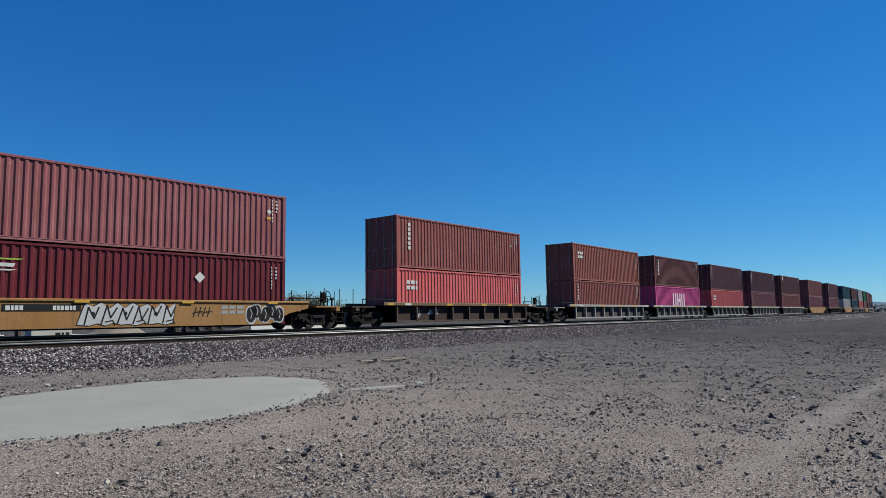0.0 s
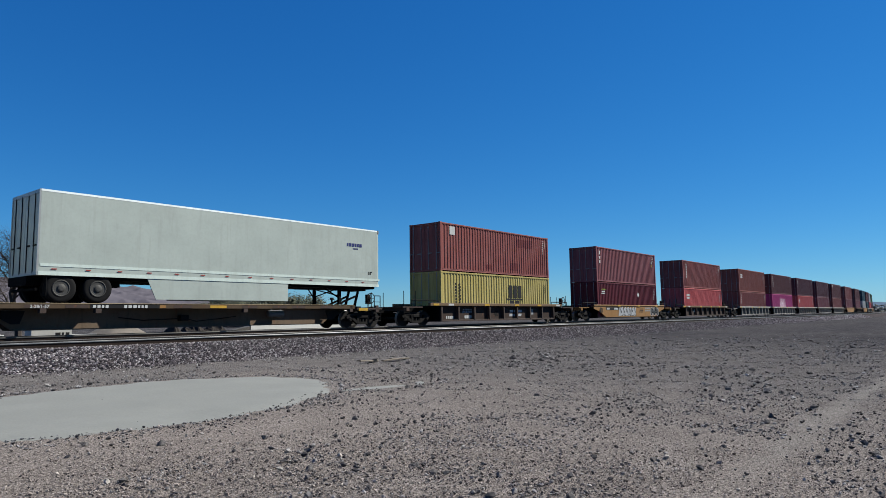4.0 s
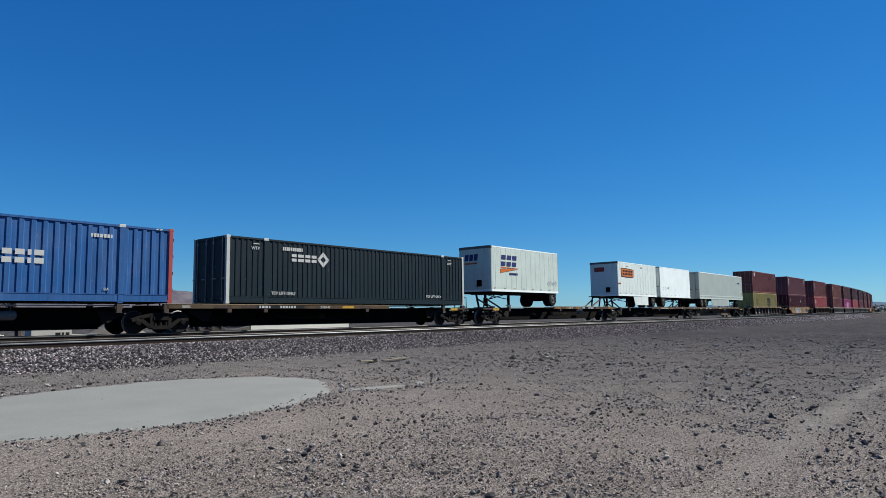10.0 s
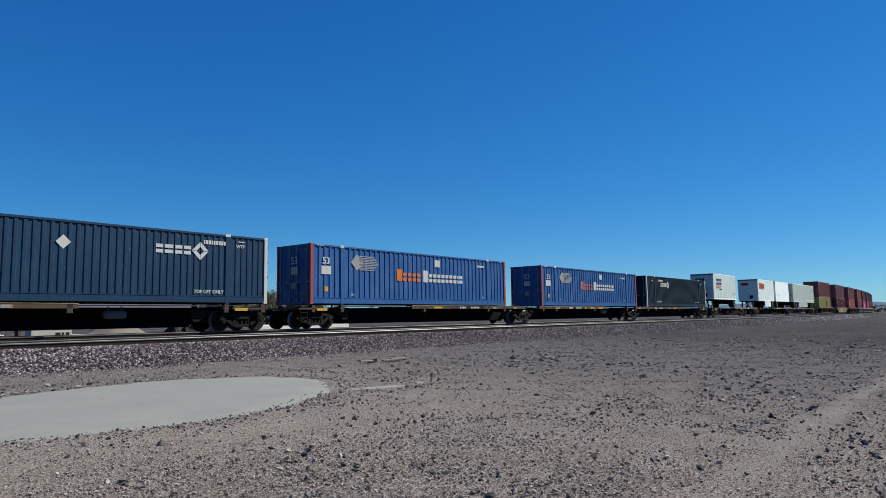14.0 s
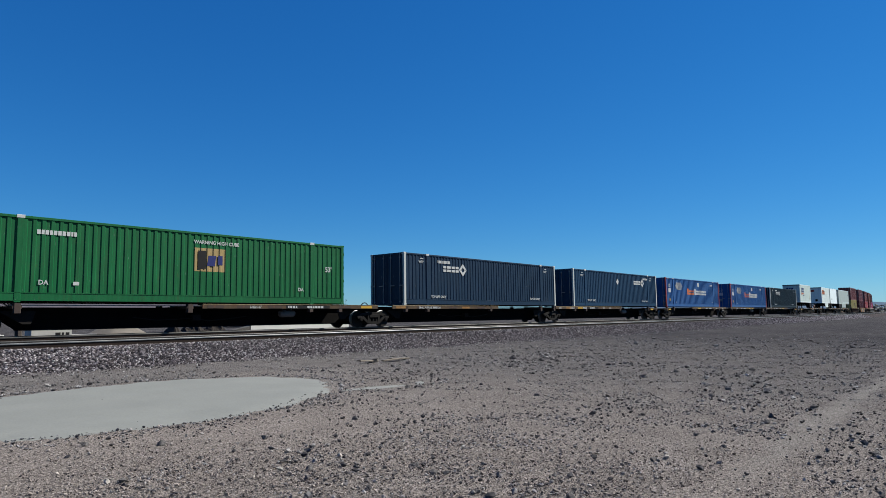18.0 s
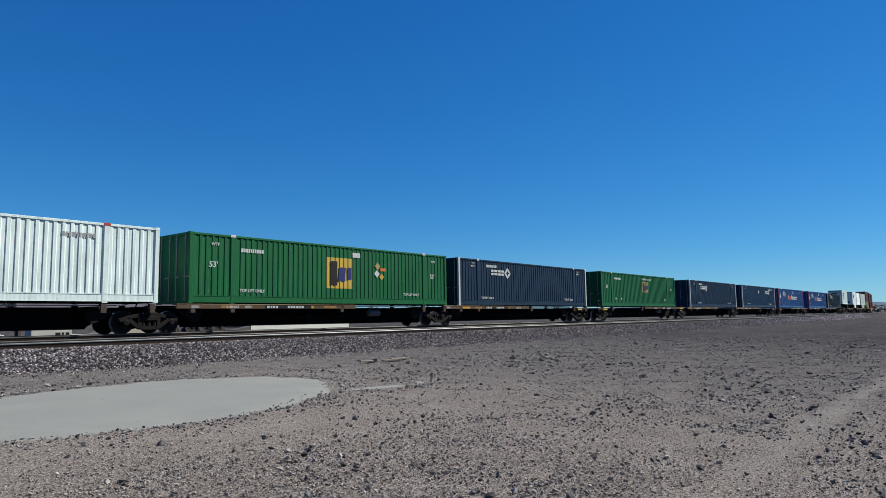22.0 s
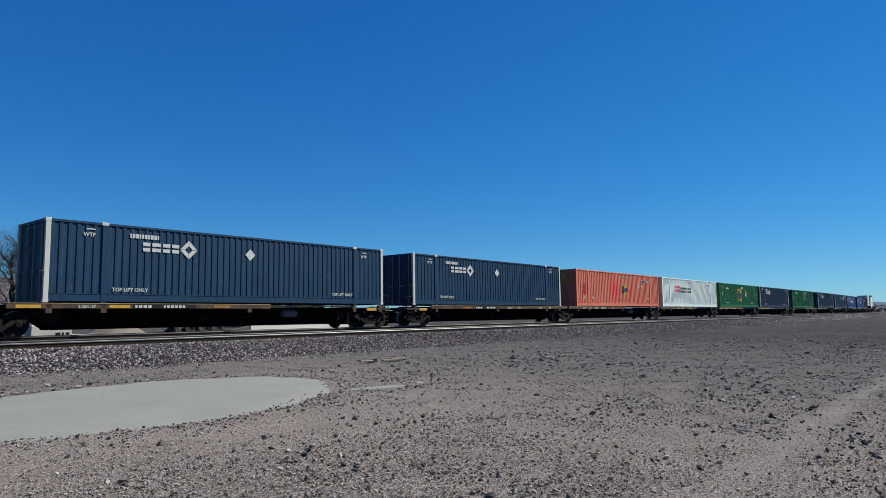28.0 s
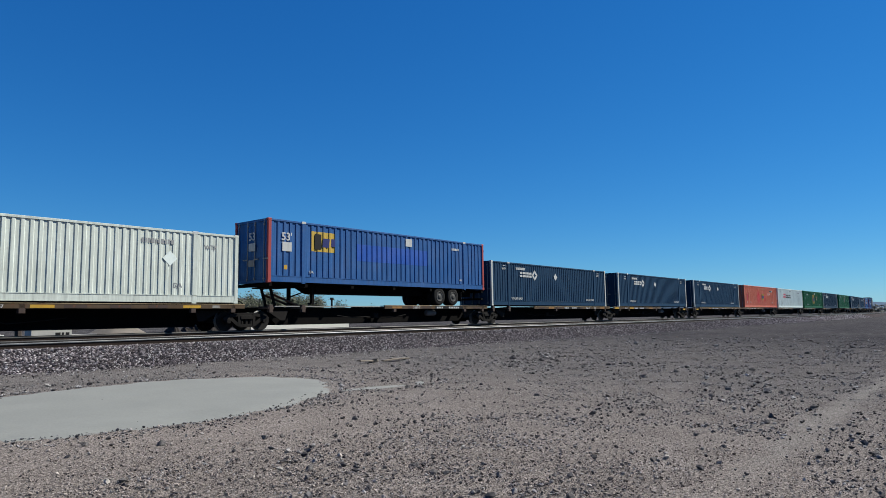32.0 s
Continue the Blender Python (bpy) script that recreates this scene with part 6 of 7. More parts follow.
spray(car_a, -2.6, 0.30, 3.4, 0.86, 1, -1.442, 6)
spray(car_a, 3.95, 0.32, 1.85, 0.82, 2, -1.442, 5, True)
for i in range(4):  # a scribbled tag
    px = 1.5 + 0.2 * i
    part("spray_stroke", Geo().prism([(px, 0.62), (px + 0.04, 0.60), (px + 0.16, 0.98), (px + 0.12, 1.0)], "y", -1.447, -1.443).mesh("spray_stroke", M_BLACKMARK), car_a)
    part("spray_stroke", Geo().prism([(px - 0.02, 0.72 + 0.05 * (i % 2)), (px + 0.22, 0.80), (px + 0.22, 0.84), (px - 0.02, 0.76 + 0.05 * (i % 2))], "y", -1.450, -1.447).mesh("spray_stroke", M_BLACKMARK), car_a)
block_letters(car_a, 2.75, 0.72, -1.445, (0.32, 0.32, 0.36), 0.34, 0.04, M_GREYMARK)
word(car_a, "40", -6.35, 0.62, -1.445, 0.62, M_BLACKMARK)
mark(car_a, plate(2.4, 0.24, M_BLACKMARK), -5.1, 0.84, -1.444)
bars(car_a, -5.0, 0.88, -1.449, 4, 0.13, 0.15, 0.03, M_WHITE, 6)
bars(car_a, -3.6, 0.88, -1.449, 6, 0.13, 0.15, 0.03, M_WHITE, 7)
bars(car_b, -5.7, 0.36, -1.243, 4, 0.18, 0.16, 0.06, M_WHITE, 8)
bars(car_b, -3.95, 0.36, -1.243, 6, 0.16, 0.18, 0.05, M_WHITE, 9)
word(car_b, "40", -0.9, 0.48, -1.243, 0.52, M_STEEL)
block_letters(car_b, 0.85, 0.45, -1.243, (0.42, 0.42, 0.46), 0.42, 0.08, M_SILVER, 0.08)
block_letters(car_b, -4.15, 0.70, -1.243, (0.13, 0.10, 0.15, 0.11, 0.14, 0.10, 0.12), 0.24, 0.04, M_GREYMARK, 0.07, "spray_stroke")
mark(car_b, plate(0.6, 0.36, M_GREYMARK), 3.2, 0.55, -1.243)
spray(car_t, -4.6, 0.42, 0.45, 0.5, 3, -1.245, 2)
spray(car_t, -3.4, 0.6, 0.8, 0.35, 4, -1.245, 3)

# ---------------------------------------------------------------- the train: spine cars
ENDS = "weathered black spine car with ochre strips, carrying "
units = [
    (-37.0, -19.4, -34.5, -18.4, True, True, False, True, (0.0, 0.95), "a pale grey trailer"),
    (-55.6, -37.0, -54.6, -37.3, True, False, False, False, (0.42, 1.0), "two white trailers"),
    (-73.1, -55.6, -73.3, -56.0, True, False, True, False, (0.42, 1.0), "one white trailer"),
    (-95.0, -77.0, -92.35, -76.1, True, True, False, True, (0.0, 0.68), "a dark green container"),
    (-113.1, -95.0, -110.85, -94.7, True, False, False, False, (0.1, 0.66), "a blue container"),
    (-131.0, -113.1, -131.5, -115.3, True, False, True, False, (0.36, 1.0), "a blue container"),
    (-152.9, -135.0, -150.05, -133.9, True, True, False, True, (0.0, 0.62), "a navy container"),
    (-171.0, -152.9, -168.9, -152.75, True, False, False, False, (0.06, 0.6), "a slate-blue container"),
    (-189.0, -171.0, -189.4, -173.25, True, False, True, False, (0.45, 1.0), "a green container"),
    (-209.7, -193.0, -208.15, -192.0, True, True, False, True, (0.0, 0.55), "a slate-blue container"),
    (-226.9, -209.7, -225.45, -209.3, True, False, False, False, (0.05, 0.6), "a green container"),
    (-244.2, -226.9, -242.85, -226.7, True, False, False, False, (0.04, 0.6), "a white container"),
    (-261.4, -244.2, -260.0, -243.85, True, False, False, False, (0.0, 0.58), "an orange container"),
    (-278.0, -261.4, -278.6, -262.45, True, False, True, False, (0.05, 0.98), "a navy container"),
    (-298.6, -281.6, -297.1, -280.95, True, True, False, True, (0.02, 0.62), "a navy container"),
    (-315.9, -298.6, -315.65, -299.5, True, False, False, False, (0.3, 0.98), "a navy container"),
    (-333.5, -315.9, -332.6, -316.45, True, False, False, False, (0.46, 0.98), "a blue container"),
    (-351.0, -333.5, -350.25, -334.1, True, False, True, False, (0.0, 0.98), "a white container"),
]
SPINES = []
for i, (a, b, c, d, orear, ofront, erear, efront, band, what) in enumerate(units):
    u = spine_unit(a, b, c, d, orear, ofront, band, 100 + i, i % 2 == 0, ENDS + what, erear, efront, i in (0, 3),
                   paint("dusty_brown_sill", (0.17, 0.115, 0.075), 0.8, 0.7, (0.05, 0.04, 0.03), rust=0.7) if i == 0 else None)
    SPINES.append((u, (a + b) / 2))
    x = -(b - a) / 2 + 0.1 + band[0] * (b - a)
    if i in (1, 7):
        word(u, "28-ALL PURPOSE SPINE CAR", x + 2.1, 0.955, -1.304, 0.15, M_WHITE)
    else:
        mark(u, plate(2.55, 0.13, M_BLACKMARK), x + 4.1, 0.948, -1.3025, "number_panel", "black panel with white marks")
        bars(u, x + 4.2, 0.96, -1.307, 4, 0.13, 0.10, 0.05, M_WHITE, i)
        bars(u, x + 5.3, 0.96, -1.307, 6, 0.13, 0.10, 0.05, M_WHITE, i + 40)
        word(u, "2-28/1-57", x + (7.6 if i % 2 else 2.2), 0.955, -1.304, 0.15, M_WHITE)


def box53(s, colour, label, posts, deco, pitch=0.278, z=1.14, doors_rear=True):
    c = container(16.154, 2.591, 2.896, P_RED[colour], "container", label, posts, pitch, 0.026 if pitch < 0.3 else 0.033, doors_rear, 0.17)
    deco(c, -1.2955 + 0.022 - 0.001)
    return moving(c, s + 8.077, 7.0, z)


def umax(flip=False, placard=None):
    def deco(c, y):
        o = 3.0 if flip else -4.7
        block_letters(c, o, 1.95, y, (0.29, 0.37, 0.31, 0.31), 0.34, 0.06, M_WHITE)
        part("logo_diamond", diamond(0.38, M_WHITE, 0.16), c, "white open diamond emblem", at=(o + 1.85, y, 2.12))
        bars(c, o - 0.5 if not flip else o + 2.0, 2.42, y, 10, 0.10, 0.16, 0.03, M_WHITE, 3)
        word(c, "TOP LIFT ONLY", -5.8, 0.42, y, 0.19, M_WHITE)
        word(c, "TOP LIFT ONLY", 4.6, 0.42, y, 0.19, M_WHITE)
        for x in (-6.85, 6.5):
            word(c, "WTP", x, 2.36, y, 0.19, M_WHITE)
            mark(c, plate(0.3, 0.04, M_WHITE), x + 0.1, 2.6, y)
        if placard is not None:
            mark(c, diamond(0.25, M_WHITE), placard, 2.1, y, "placard", "white diamond placard")
    return deco


def end_marks(c):
    """Number and plates on the rear end."""
    word(c, "53", 0, 0, 0, 0.5, M_WHITE, pose(-8.13, 0.1, 1.95, 0, 0, -90))
    part("placard", plate(0.5, 0.36, M_WHITE), c, at=pose(-8.13, 0.1, 1.45, 0, 0, -90))
    part("placard", plate(0.42, 0.3, M_GREYMARK), c, at=pose(-8.13, 0.1, 0.75, 0, 0, -90))


def pacer(faded):
    def deco(c, y):
        end_marks(c)
        for x in (-7.7, -7.55, -7.4, 7.35, 7.5):
            part("reflector", slant(0.09, 0.05, 0.05, M_WHITE), c, at=(x, -1.30, 2.80))
        word(c, "53", -7.33, 1.95, y, 0.46, M_WHITE)
        mark(c, plate(0.60, 0.40, M_WHITE), -7.4, 1.45, y, "placard", "white plate with faded writing")
        mark(c, plate(0.22, 0.24, M_YEL), -7.2, 0.62, y)
        part("logo_diamond", diamond(0.42, M_GREYMARK), c, "pale diamond emblem", at=(-5.1, y, 2.12))
        for i in range(9):
            part("speed_line", plate(1.35 - abs(i - 4) * 0.07, 0.045, M_GREYMARK), c, at=(-4.95, y, 1.74 + i * 0.085))
        m = paint("faded_red_marking", (0.45, 0.12, 0.10), 0.6, 0.4) if faded else M_ORANGEMARK
        part("logo_block", plate(0.42, 0.62, m), c, at=(-2.2, y, 1.30))
        block_letters(c, -1.7, 1.30, y, (0.30, 0.28, 0.28, 0.30), 0.45, 0.09, m)
        part("logo_block", plate(0.42, 0.66, M_WHITE), c, at=(-0.05, y, 1.28))
        block_letters(c, 0.45, 1.30, y, (0.28, 0.30, 0.28, 0.30, 0.28, 0.30, 0.30, 0.12, 0.32), 0.46, 0.075, M_WHITE)
        mark(c, plate(0.46, 0.40, M_WHITE), 0.95, 2.18, y, "placard", "white plate with faded writing")
        bars(c, 5.0, 2.35, y, 7, 0.11, 0.13, 0.03, M_WHITE, 4)
        word(c, "DA", -5.5, 0.45, y, 0.13, M_WHITE)
        word(c, "DA", 5.5, 0.45, y, 0.13, M_WHITE)
    return deco


def emblem(c, x, z, y, w, h, back, pitch=0.278):
    """A framed square emblem: coloured ground with dark and blue blocks."""
    wrapped(c, x, z, w, h, back, "logo_panel", "square yellow emblem panel", True, pitch)
    y -= 0.004
    part("logo_block", plate(0.26 * w, 0.78 * h, M_BLACKMARK), c, at=(x + 0.1 * w, y, z + 0.1 * h))
    part("logo_block", slant(round(0.26 * w, 3), round(0.45 * h, 3), 0.06, M_NAVYMARK), c, at=(x + 0.40 * w, y, z + 0.24 * h))
    part("logo_block", plate(0.16 * w, 0.40 * h, M_NAVYMARK), c, at=(x + 0.76 * w, y, z + 0.30 * h))


M_TANPANEL = paint("tan_panel", (0.42, 0.30, 0.12), 0.6, 0.35)
M_GOLD = paint("gold_panel", (0.60, 0.40, 0.05), 0.6, 0.3)


def d_green1(c, y):
    emblem(c, 0.15, 1.30, y, 1.35, 0.95, M_TANPANEL)
    word(c, "WARNING HIGH CUBE", 0.1, 2.42, y, 0.2, M_WHITE)
    for x in (-7.2, 6.9):
        word(c, "53'", x, 1.55, y, 0.34, M_WHITE)
    bars(c, -5.6, 2.3, y, 10, 0.11, 0.15, 0.03, M_WHITE, 5)
    word(c, "DA", -5.5, 0.6, y, 0.22, M_WHITE)
    word(c, "DA", 5.3, 0.6, y, 0.22, M_WHITE)
    mark(c, plate(0.2, 0.12, M_WHITE), -4.4, 0.6, y)


def d_green2(c, y):
    emblem(c, -0.9, 0.78, y, 1.65, 1.5, M_GOLD)
    for x in (-7.2, 6.6):
        word(c, "53'", x, 1.5, y, 0.34, M_WHITE)
        word(c, "WTP", x + 0.1, 2.4, y, 0.17, M_WHITE)
    bars(c, -5.7, 2.2, y, 10, 0.11, 0.16, 0.03, M_WHITE, 6)
    word(c, "TOP LIFT ONLY", -5.75, 0.5, y, 0.18, M_WHITE)
    word(c, "TOP LIFT ONLY", 4.4, 0.5, y, 0.18, M_WHITE)
    mark(c, plate(0.5, 0.24, M_WHITE), 0.7, 2.35, y)
    mark(c, diamond(0.2, M_TANPANEL), 2.45, 2.0, y, "placard")
    mark(c, diamond(0.2, M_WHITE), 2.4, 1.6, y, "placard")
    mark(c, plate(0.4, 0.16, M_ORANGEMARK), 2.65, 1.75, y, "placard")
    mark(c, diamond(0.17, M_YEL), 2.75, 1.45, y, "placard")


def d_xpo(c, y):
    block_letters(c, -4.75, 1.52, y, (0.42, 0.42, 0.44), 0.62, 0.08, paint("crimson_marking", (0.56, 0.03, 0.075), 0.5, 0.1, fade=0.02))
    block_letters(c, -3.2, 1.48, y, (0.12, 0.40, 0.40, 0.14, 0.32, 0.22, 0.14, 0.34, 0.32), 0.52, 0.075, M_BLACKMARK)
    word(c, "DA", -5.75, 0.62, y, 0.24, M_GREYMARK)
    word(c, "WTP", -6.8, 2.3, y, 0.2, M_GREYMARK)
    bars(c, 4.6, 2.3, y, 10, 0.11, 0.16, 0.03, M_GREYMARK, 7)
    bars(c, -1.0, 2.5, y, 12, 0.11, 0.1, 0.03, M_GREYMARK, 8)


def d_xpo2(c, y):
    word(c, "DA", 5.2, 0.62, y, 0.26, M_GREYMARK)
    word(c, "WTP", 6.5, 2.2, y, 0.26, M_GREYMARK)
    bars(c, 3.9, 2.3, y, 10, 0.12, 0.18, 0.04, M_GREYMARK, 7)
    mark(c, diamond(0.3, P_TRAIL), 5.05, 1.75, y, "placard", "blank white diamond placard")
    bars(c, -5.0, 2.5, y, 14, 0.12, 0.1, 0.04, M_GREYMARK, 9)


def d_orange(c, y):
    emblem(c, 0.0, 1.05, y, 1.25, 0.82, M_GOLD)
    word(c, "WARNING HIGH CUBE", -0.2, 2.42, y, 0.2, M_TANPANEL)
    mark(c, plate(0.5, 0.8, paint("deep_red_patch", (0.40, 0.02, 0.035), 0.5, 0.1, fade=0.0)), -6.95, 1.0, y, "paint_patch", "dark red paint patch")
    word(c, "53'", -7.05, 0.6, y, 0.3, M_WHITE)
    word(c, "DA", -5.5, 0.6, y, 0.26, M_WHITE)
    word(c, "DA", 5.4, 0.6, y, 0.26, M_WHITE)
    mark(c, diamond(0.2, M_WHITE, 0.13), 3.5, 1.85, y, "placard")
    mark(c, diamond(0.14, M_WHITE), 4.2, 1.85, y, "placard")
    mark(c, plate(1.5, 0.24, M_GREYMARK), 4.15, 2.16, y, "number_panel", "pale panel with dark number bars")
    bars(c, 4.25, 2.2, y - 0.004, 9, 0.11, 0.16, 0.03, M_BLACKMARK, 8)
    mark(c, plate(2.2, 0.03, M_REDMARK), -0.75, 0.62, y)
    part("logo_panel", plate(0.75, 0.55, M_GOLD), c, "faded yellow emblem panel on the end", at=pose(-8.13, 0.35, 1.95, 0, 0, -90))
    part("logo_block", plate(0.25, 0.42, M_NAVYMARK), c, at=pose(-8.135, 0.25, 2.02, 0, 0, -90))
    word(c, "53", 0, 0, 0, 0.42, M_WHITE, pose(-8.13, 0.3, 1.4, 0, 0, -90))


def d_blue_emp(c, y):
    end_marks(c)
    word(c, "53'", -7.35, 1.95, y, 0.5, M_WHITE)
    mark(c, plate(0.52, 0.42, M_WHITE), -7.3, 1.45, y, "placard", "white plate with faded writing")
    mark(c, plate(0.18, 0.2, M_YEL), -7.2, 0.62, y)
    emblem(c, -5.6, 1.55, y, 1.55, 0.95, M_GOLD, 0.36)
    wrapped(c, -2.9, 1.25, 5.4, 0.85, paint("blue_overpaint", (0.012, 0.100, 0.48), 0.5, 0.3), "paint_patch", "patch of brighter blue overpaint", True, 0.36)
    mark(c, plate(0.5, 0.42, M_WHITE), 0.9, 2.25, y, "placard", "white square placard")
    bars(c, 4.9, 2.3, y, 6, 0.11, 0.13, 0.03, M_WHITE, 4)
    word(c, "DA", -5.75, 0.5, y, 0.17, M_WHITE)
    word(c, "DA", 5.6, 0.5, y, 0.15, M_WHITE)


box53(-92.35, "charcoal_green", "dark green-black long container with white corner posts", P_WPOST, umax())
box53(-110.85, "cobalt", "weathered blue long container with red corner posts", P_RPOST, pacer(True), 0.36)
box53(-131.5, "cobalt", "blue long container with red corner posts", P_RPOST, pacer(False), 0.36)
box53(-150.05, "navy", "navy blue long container with a white placard", P_WPOST, umax(True, -0.3))
box53(-168.9, "slate", "dark slate-blue long container with white corner posts", P_WPOST, umax())
box53(-189.4, "green", "green long container with a tan square emblem", None, d_green1)
box53(-208.15, "slate", "dark slate-blue long container with white corner posts", P_WPOST, umax())
box53(-225.45, "green", "green long container with a gold square emblem and placards", None, d_green2)
box53(-242.85, "white_box", "white long container with red and black lettering blocks", None, d_xpo)
box53(-260.0, "orange", "faded orange long container with a gold emblem", None, d_orange)
box53(-278.6, "navy", "navy blue long container with white corner posts", P_WPOST, umax(False, 0.0))
box53(-297.1, "navy", "navy blue long container with white corner posts", P_WPOST, umax(False, 0.0))
box53(-315.65, "navy", "navy blue long container with white corner posts", P_WPOST, umax(False, 0.0))
box53(-332.6, "cobalt", "weathered blue container with red posts on a road chassis", P_RPOST, d_blue_emp, 0.36, 2.09)
box53(-350.25, "cream_box", "creamy white long container with faint grey lettering", None, d_xpo2)


def chassis():
    """The road chassis below the raised blue container: frame, tandem wheels at the front end."""
    ob = thing("container_chassis", "black road chassis with tandem wheels under a blue container", "chassis")
    g = Geo()
    for y in (-0.45, 0.45):
        g.prism([(-7.9, 0.83), (-5.2, 0.83), (-4.6, 0.55), (7.6, 0.55), (7.6, 0.94), (-7.9, 0.94)], "y", y - 0.06, y + 0.06)
    for x in (-7.9, -5.9, -3, 0, 3, 6, 7.9):
        g.box(x - 0.08, x + 0.08, -1.25, 1.25, 0.80, 0.945, 0.01)
    g.box(7.85, 8.0, -1.2, 1.2, 0.36, 0.48, 0.02).box(7.9, 7.98, -0.6, -0.5, 0.4, 0.9).box(7.9, 7.98, 0.5, 0.6, 0.4, 0.9)
    part("frame", g.mesh("frame", M_SHADEGRIME), ob)
    g = Geo()
    for y in (-0.9, 0.9):
        g.box(-5.35, -5.2, y - 0.08, y + 0.08, 0.05, 0.85, 0.01).box(-5.45, -5.1, y - 0.13, y + 0.13, 0.02, 0.07)
        g.rod((-5.27, y, 0.4), (-4.6, y * 0.5, 0.7), 0.035, 6)
    part("landing_gear", g.mesh("landing_gear", M_SHADEGRIME), ob)
    g = Geo()
    for x in (3.75, 5.0):
        g.rod((x, -1.0, 0.51), (x, 1.0, 0.51), 0.07, 10)
    for y in (-0.5, 0.5):
        g.box(3.2, 5.6, y - 0.06, y + 0.06, 0.42, 0.6)
    running = part("running_gear", g.mesh("running_gear", M_SHADEGRIME), ob)
    for x in (3.75, 5.0):
        for y in (-1.12, 1.12):
            tyre_pair(running, x, y)
    part("mud_flap", Geo().box(5.75, 5.78, -1.25, -0.75, 0.25, 0.8).mesh("mud_flap", M_RUBBER), ob)
    moving(ob, -332.6 + 8.077, 7.0, 1.13)
    hitch(SPINES[16][1], -331.5, -1, SPINES[16][0], 1.95)


chassis()

tf, kx = trailer(16.1, P_GREYTR, "semi_trailer", "long pale grey trailer with smooth sides", False, -34.5, 2, False, (-4.3, 2.2), True)
yy = -1.297
P_FAINT = paint("faint_grey_marking", (0.60, 0.66, 0.64), 0.5, 0.3)
bars(tf, 5.75, 2.92, yy - 0.004, 6, 0.16, 0.16, 0.04, M_NAVYMARK, 3, "logo_bar")
bars(tf, 6.15, 2.78, yy - 0.004, 4, 0.08, 0.07, 0.03, M_NAVYMARK, 4, "logo_bar")
word(tf, "53'", 7.2, 1.55, yy - 0.004, 0.22, M_STEEL)
hitch(SPINES[0][1], -34.5 + 8.05 + kx, 1, SPINES[0][0], 1.95)
part("fairing", Geo().prism([(-2.2, 0.2), (2.0, 0.2), (2.6, 0.9), (-2.2, 0.9)], "y", 1.20, 1.24).mesh("fairing", P_TRAIL), tf)
pup, kx = trailer(8.25, P_BRIGHT, "semi_trailer", "short bright white trailer with smooth sides", False, -45.5, 1, False)
for x in (-3.35, -2.75):
    mark(pup, diamond(0.2, P_FAINT, 0.14), x, 1.8, yy - 0.002, "placard", "blank diamond placard")
mark(pup, diamond(0.18, M_GREYMARK), -2.15, 1.85, yy - 0.002, "placard", "grey diamond placard")
hitch(SPINES[1][1], -45.5 + 4.1 + kx, 1, SPINES[1][0], 1.95)
yel, kx = trailer(8.4, P_TRAIL, "semi_trailer", "short white ribbed trailer with an orange panel", True, -54.9, 1, True, (-1.0, 2.2))
part("logo_panel", Geo().prism([(-3.34, 2.60), (-2.2, 2.55), (-1.0, 2.57), (-0.9, 2.63), (-0.83, 3.22), (-0.9, 3.28), (-2.2, 3.35), (-3.36, 3.36), (-3.45, 3.30), (-3.4, 2.65)], "y", yy - 0.017, yy - 0.013).mesh("logo_panel", M_BLACKMARK), yel, "black-edged orange panel")
part("logo_panel", Geo().prism([(-3.30, 2.65), (-2.2, 2.60), (-1.02, 2.62), (-0.95, 2.67), (-0.88, 3.18), (-0.94, 3.23), (-2.2, 3.30), (-3.34, 3.31), (-3.40, 3.26), (-3.35, 2.69)], "y", yy - 0.021, yy - 0.017).mesh("logo_panel", M_ORANGEMARK), yel, "orange panel with black lettering blocks")
block_letters(yel, -3.08, 2.76, yy - 0.021, (0.27, 0.25, 0.23, 0.23, 0.29, 0.36), 0.42, 0.06, M_BLACKMARK)
part("logo_panel", plate(0.95, 0.38, M_REDMARK), yel, "faded red panel on the nose", at=pose(-4.203, 0.82, 3.05, 0, 0, -90))
part("logo_panel", plate(0.5, 0.10, M_REDMARK), yel, at=(-4.05, yy - 0.014, 1.95))
for x in (-2.4, -2.2, 0.75, 0.95):
    part("vent", plate(0.11, 0.09, M_BLACKMARK), yel, at=(x, yy - 0.014, 3.5))
hitch(SPINES[1][1], -54.9 + 4.2 + kx, -1, SPINES[1][0], 1.95)
yrc, kx = trailer(8.5, P_DULL, "semi_trailer", "short white ribbed trailer with blue and orange emblem", True, -73.45, 1, True)
block_letters(yrc, -3.05, 2.62, yy - 0.013, (0.52, 0.52, 0.52), 0.72, 0.12, M_NAVYMARK, 0.10)
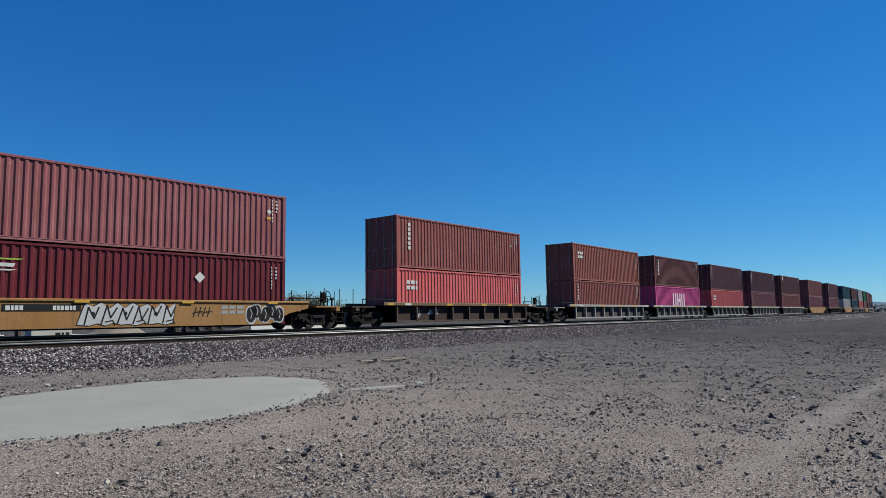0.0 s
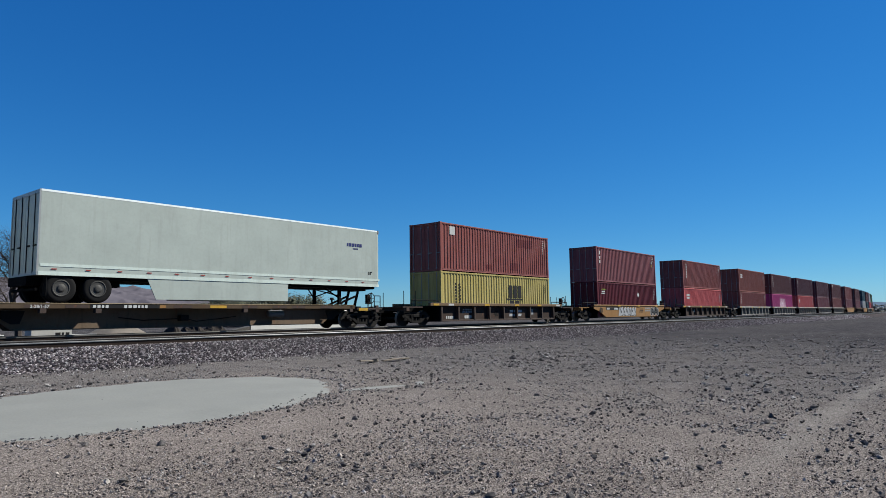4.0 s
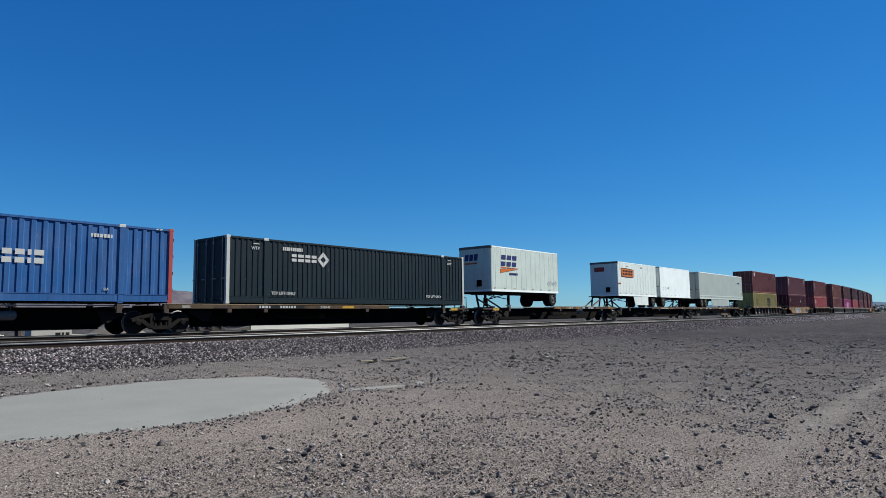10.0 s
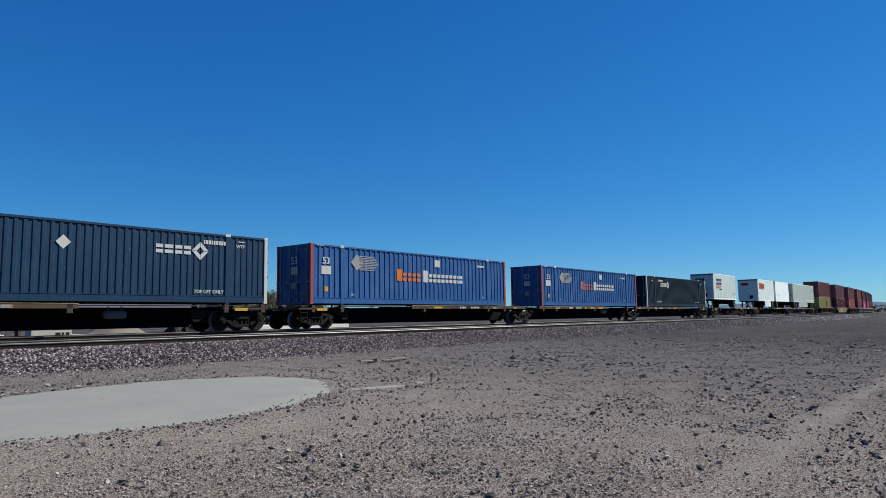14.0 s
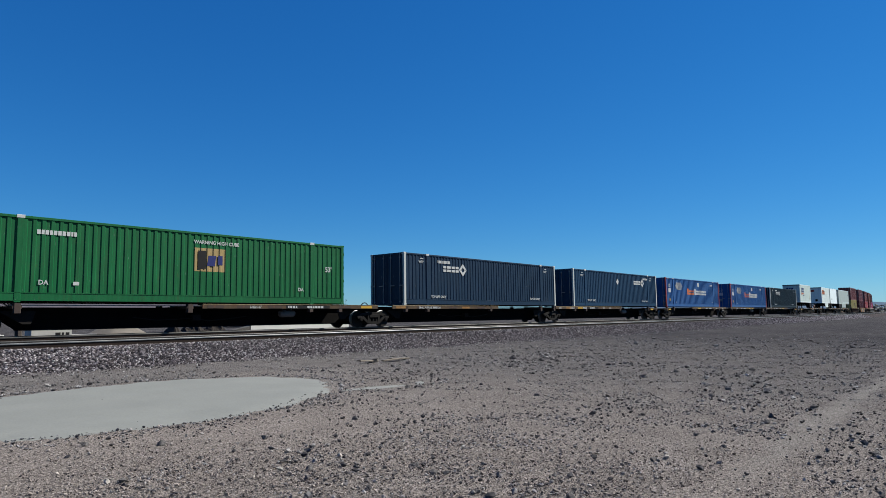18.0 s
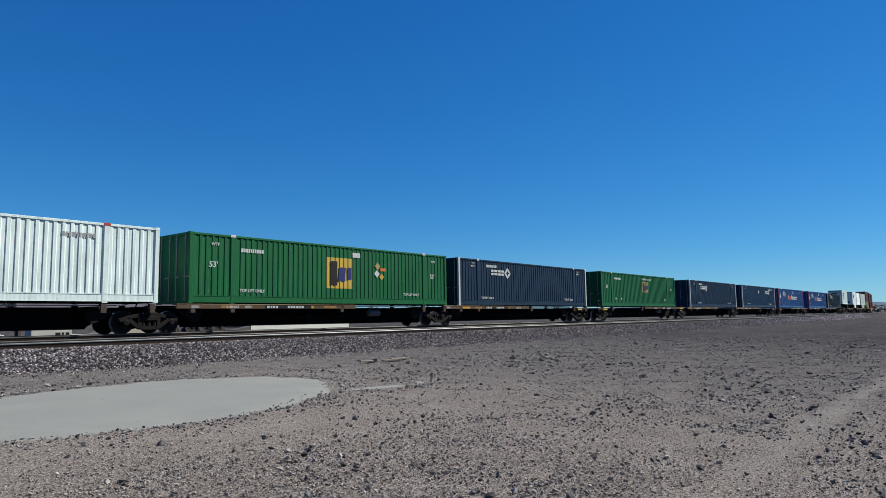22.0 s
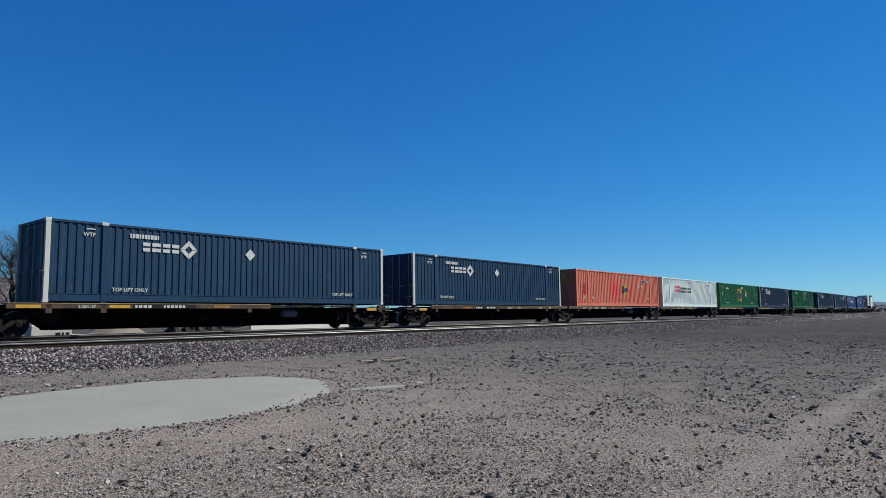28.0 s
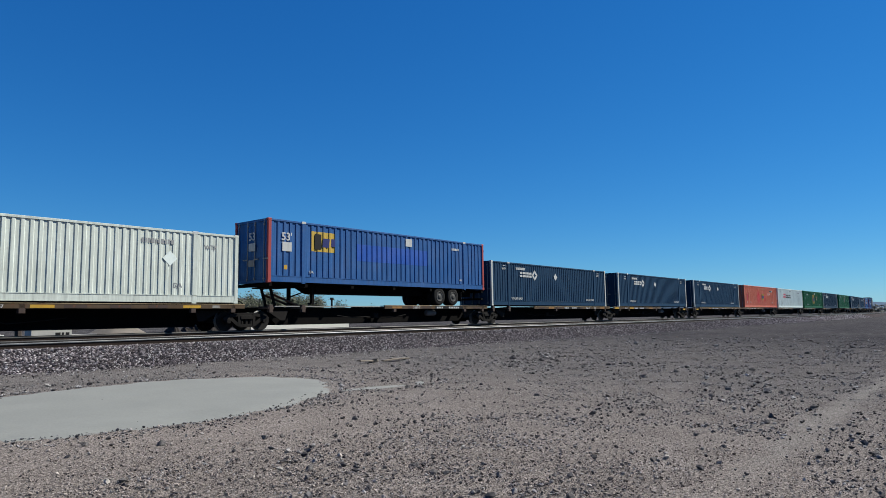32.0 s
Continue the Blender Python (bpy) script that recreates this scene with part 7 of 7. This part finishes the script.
part("logo_swoosh", Geo().prism([(-3.15, 2.15), (-0.95, 2.48), (-3.1, 2.42)], "y", yy - 0.017, yy - 0.013).mesh("logo_swoosh", M_ORANGEMARK), yrc, "orange wedge stripe")
part("logo_swoosh", Geo().prism([(-3.05, 2.47), (-0.9, 2.52), (-3.03, 2.56)], "y", yy - 0.017, yy - 0.013).mesh("logo_swoosh", M_ORANGEMARK), yrc, "orange wedge stripe")
bars(yrc, -2.1, 2.05, yy - 0.013, 7, 0.13, 0.15, 0.04, M_NAVYMARK, 3, "logo_bar")
part("logo_block", slant(0.3, 0.42, 0.06, M_NAVYMARK), yrc, at=pose(-4.253, 0.75, 2.95, 0, 0, -90))
part("logo_block", slant(0.3, 0.42, 0.06, M_NAVYMARK), yrc, at=pose(-4.253, 0.38, 2.95, 0, 0, -90))
part("logo_block", slant(0.3, 0.42, 0.06, M_NAVYMARK), yrc, at=pose(-4.253, 0.01, 2.95, 0, 0, -90))
part("logo_swoosh", plate(1.0, 0.12, M_ORANGEMARK), yrc, at=pose(-4.253, 0.72, 2.72, 0, 0, -90))
for i in range(4):
    mark(yrc, diamond(0.17, P_FAINT, 0.12), 2.9 + 0.3 * (i % 2) + (i // 2) * 0.7, 1.62 + 0.05 * (i % 2), yy - 0.014, "placard")
hitch(SPINES[2][1], -73.45 + 4.25 + kx, -1, SPINES[2][0], 1.95)
hitch(SPINES[2][1], -56.6, 1, SPINES[2][0], 2.05)


# ---------------------------------------------------------------- movement
def motions():
    for ob, s, half, z in MOVERS:
        walk(ob, [(t * 0.8, line_pose(s + run(t * 0.8), half, z)) for t in range(41)])
    for w, a, s in WHEELS:
        times = [k / FPS for k in range(0, 32 * FPS + 1) if 0.0 < s + run(k / FPS) < 34.0]
        if len(times) < 4:
            continue
        times = ([0.0] if times[0] > 0 else []) + times + ([32.0] if times[-1] < 32 else [])
        hold = [min(max(t, times[1]), times[-2]) for t in times]
        walk(w, [(t, Matrix.Translation((a, 0, 0.42)) @ Matrix.Rotation(((s + run(h)) / 0.42) % (2 * math.pi), 4, "Y")) for t, h in zip(times, hold)])


motions()
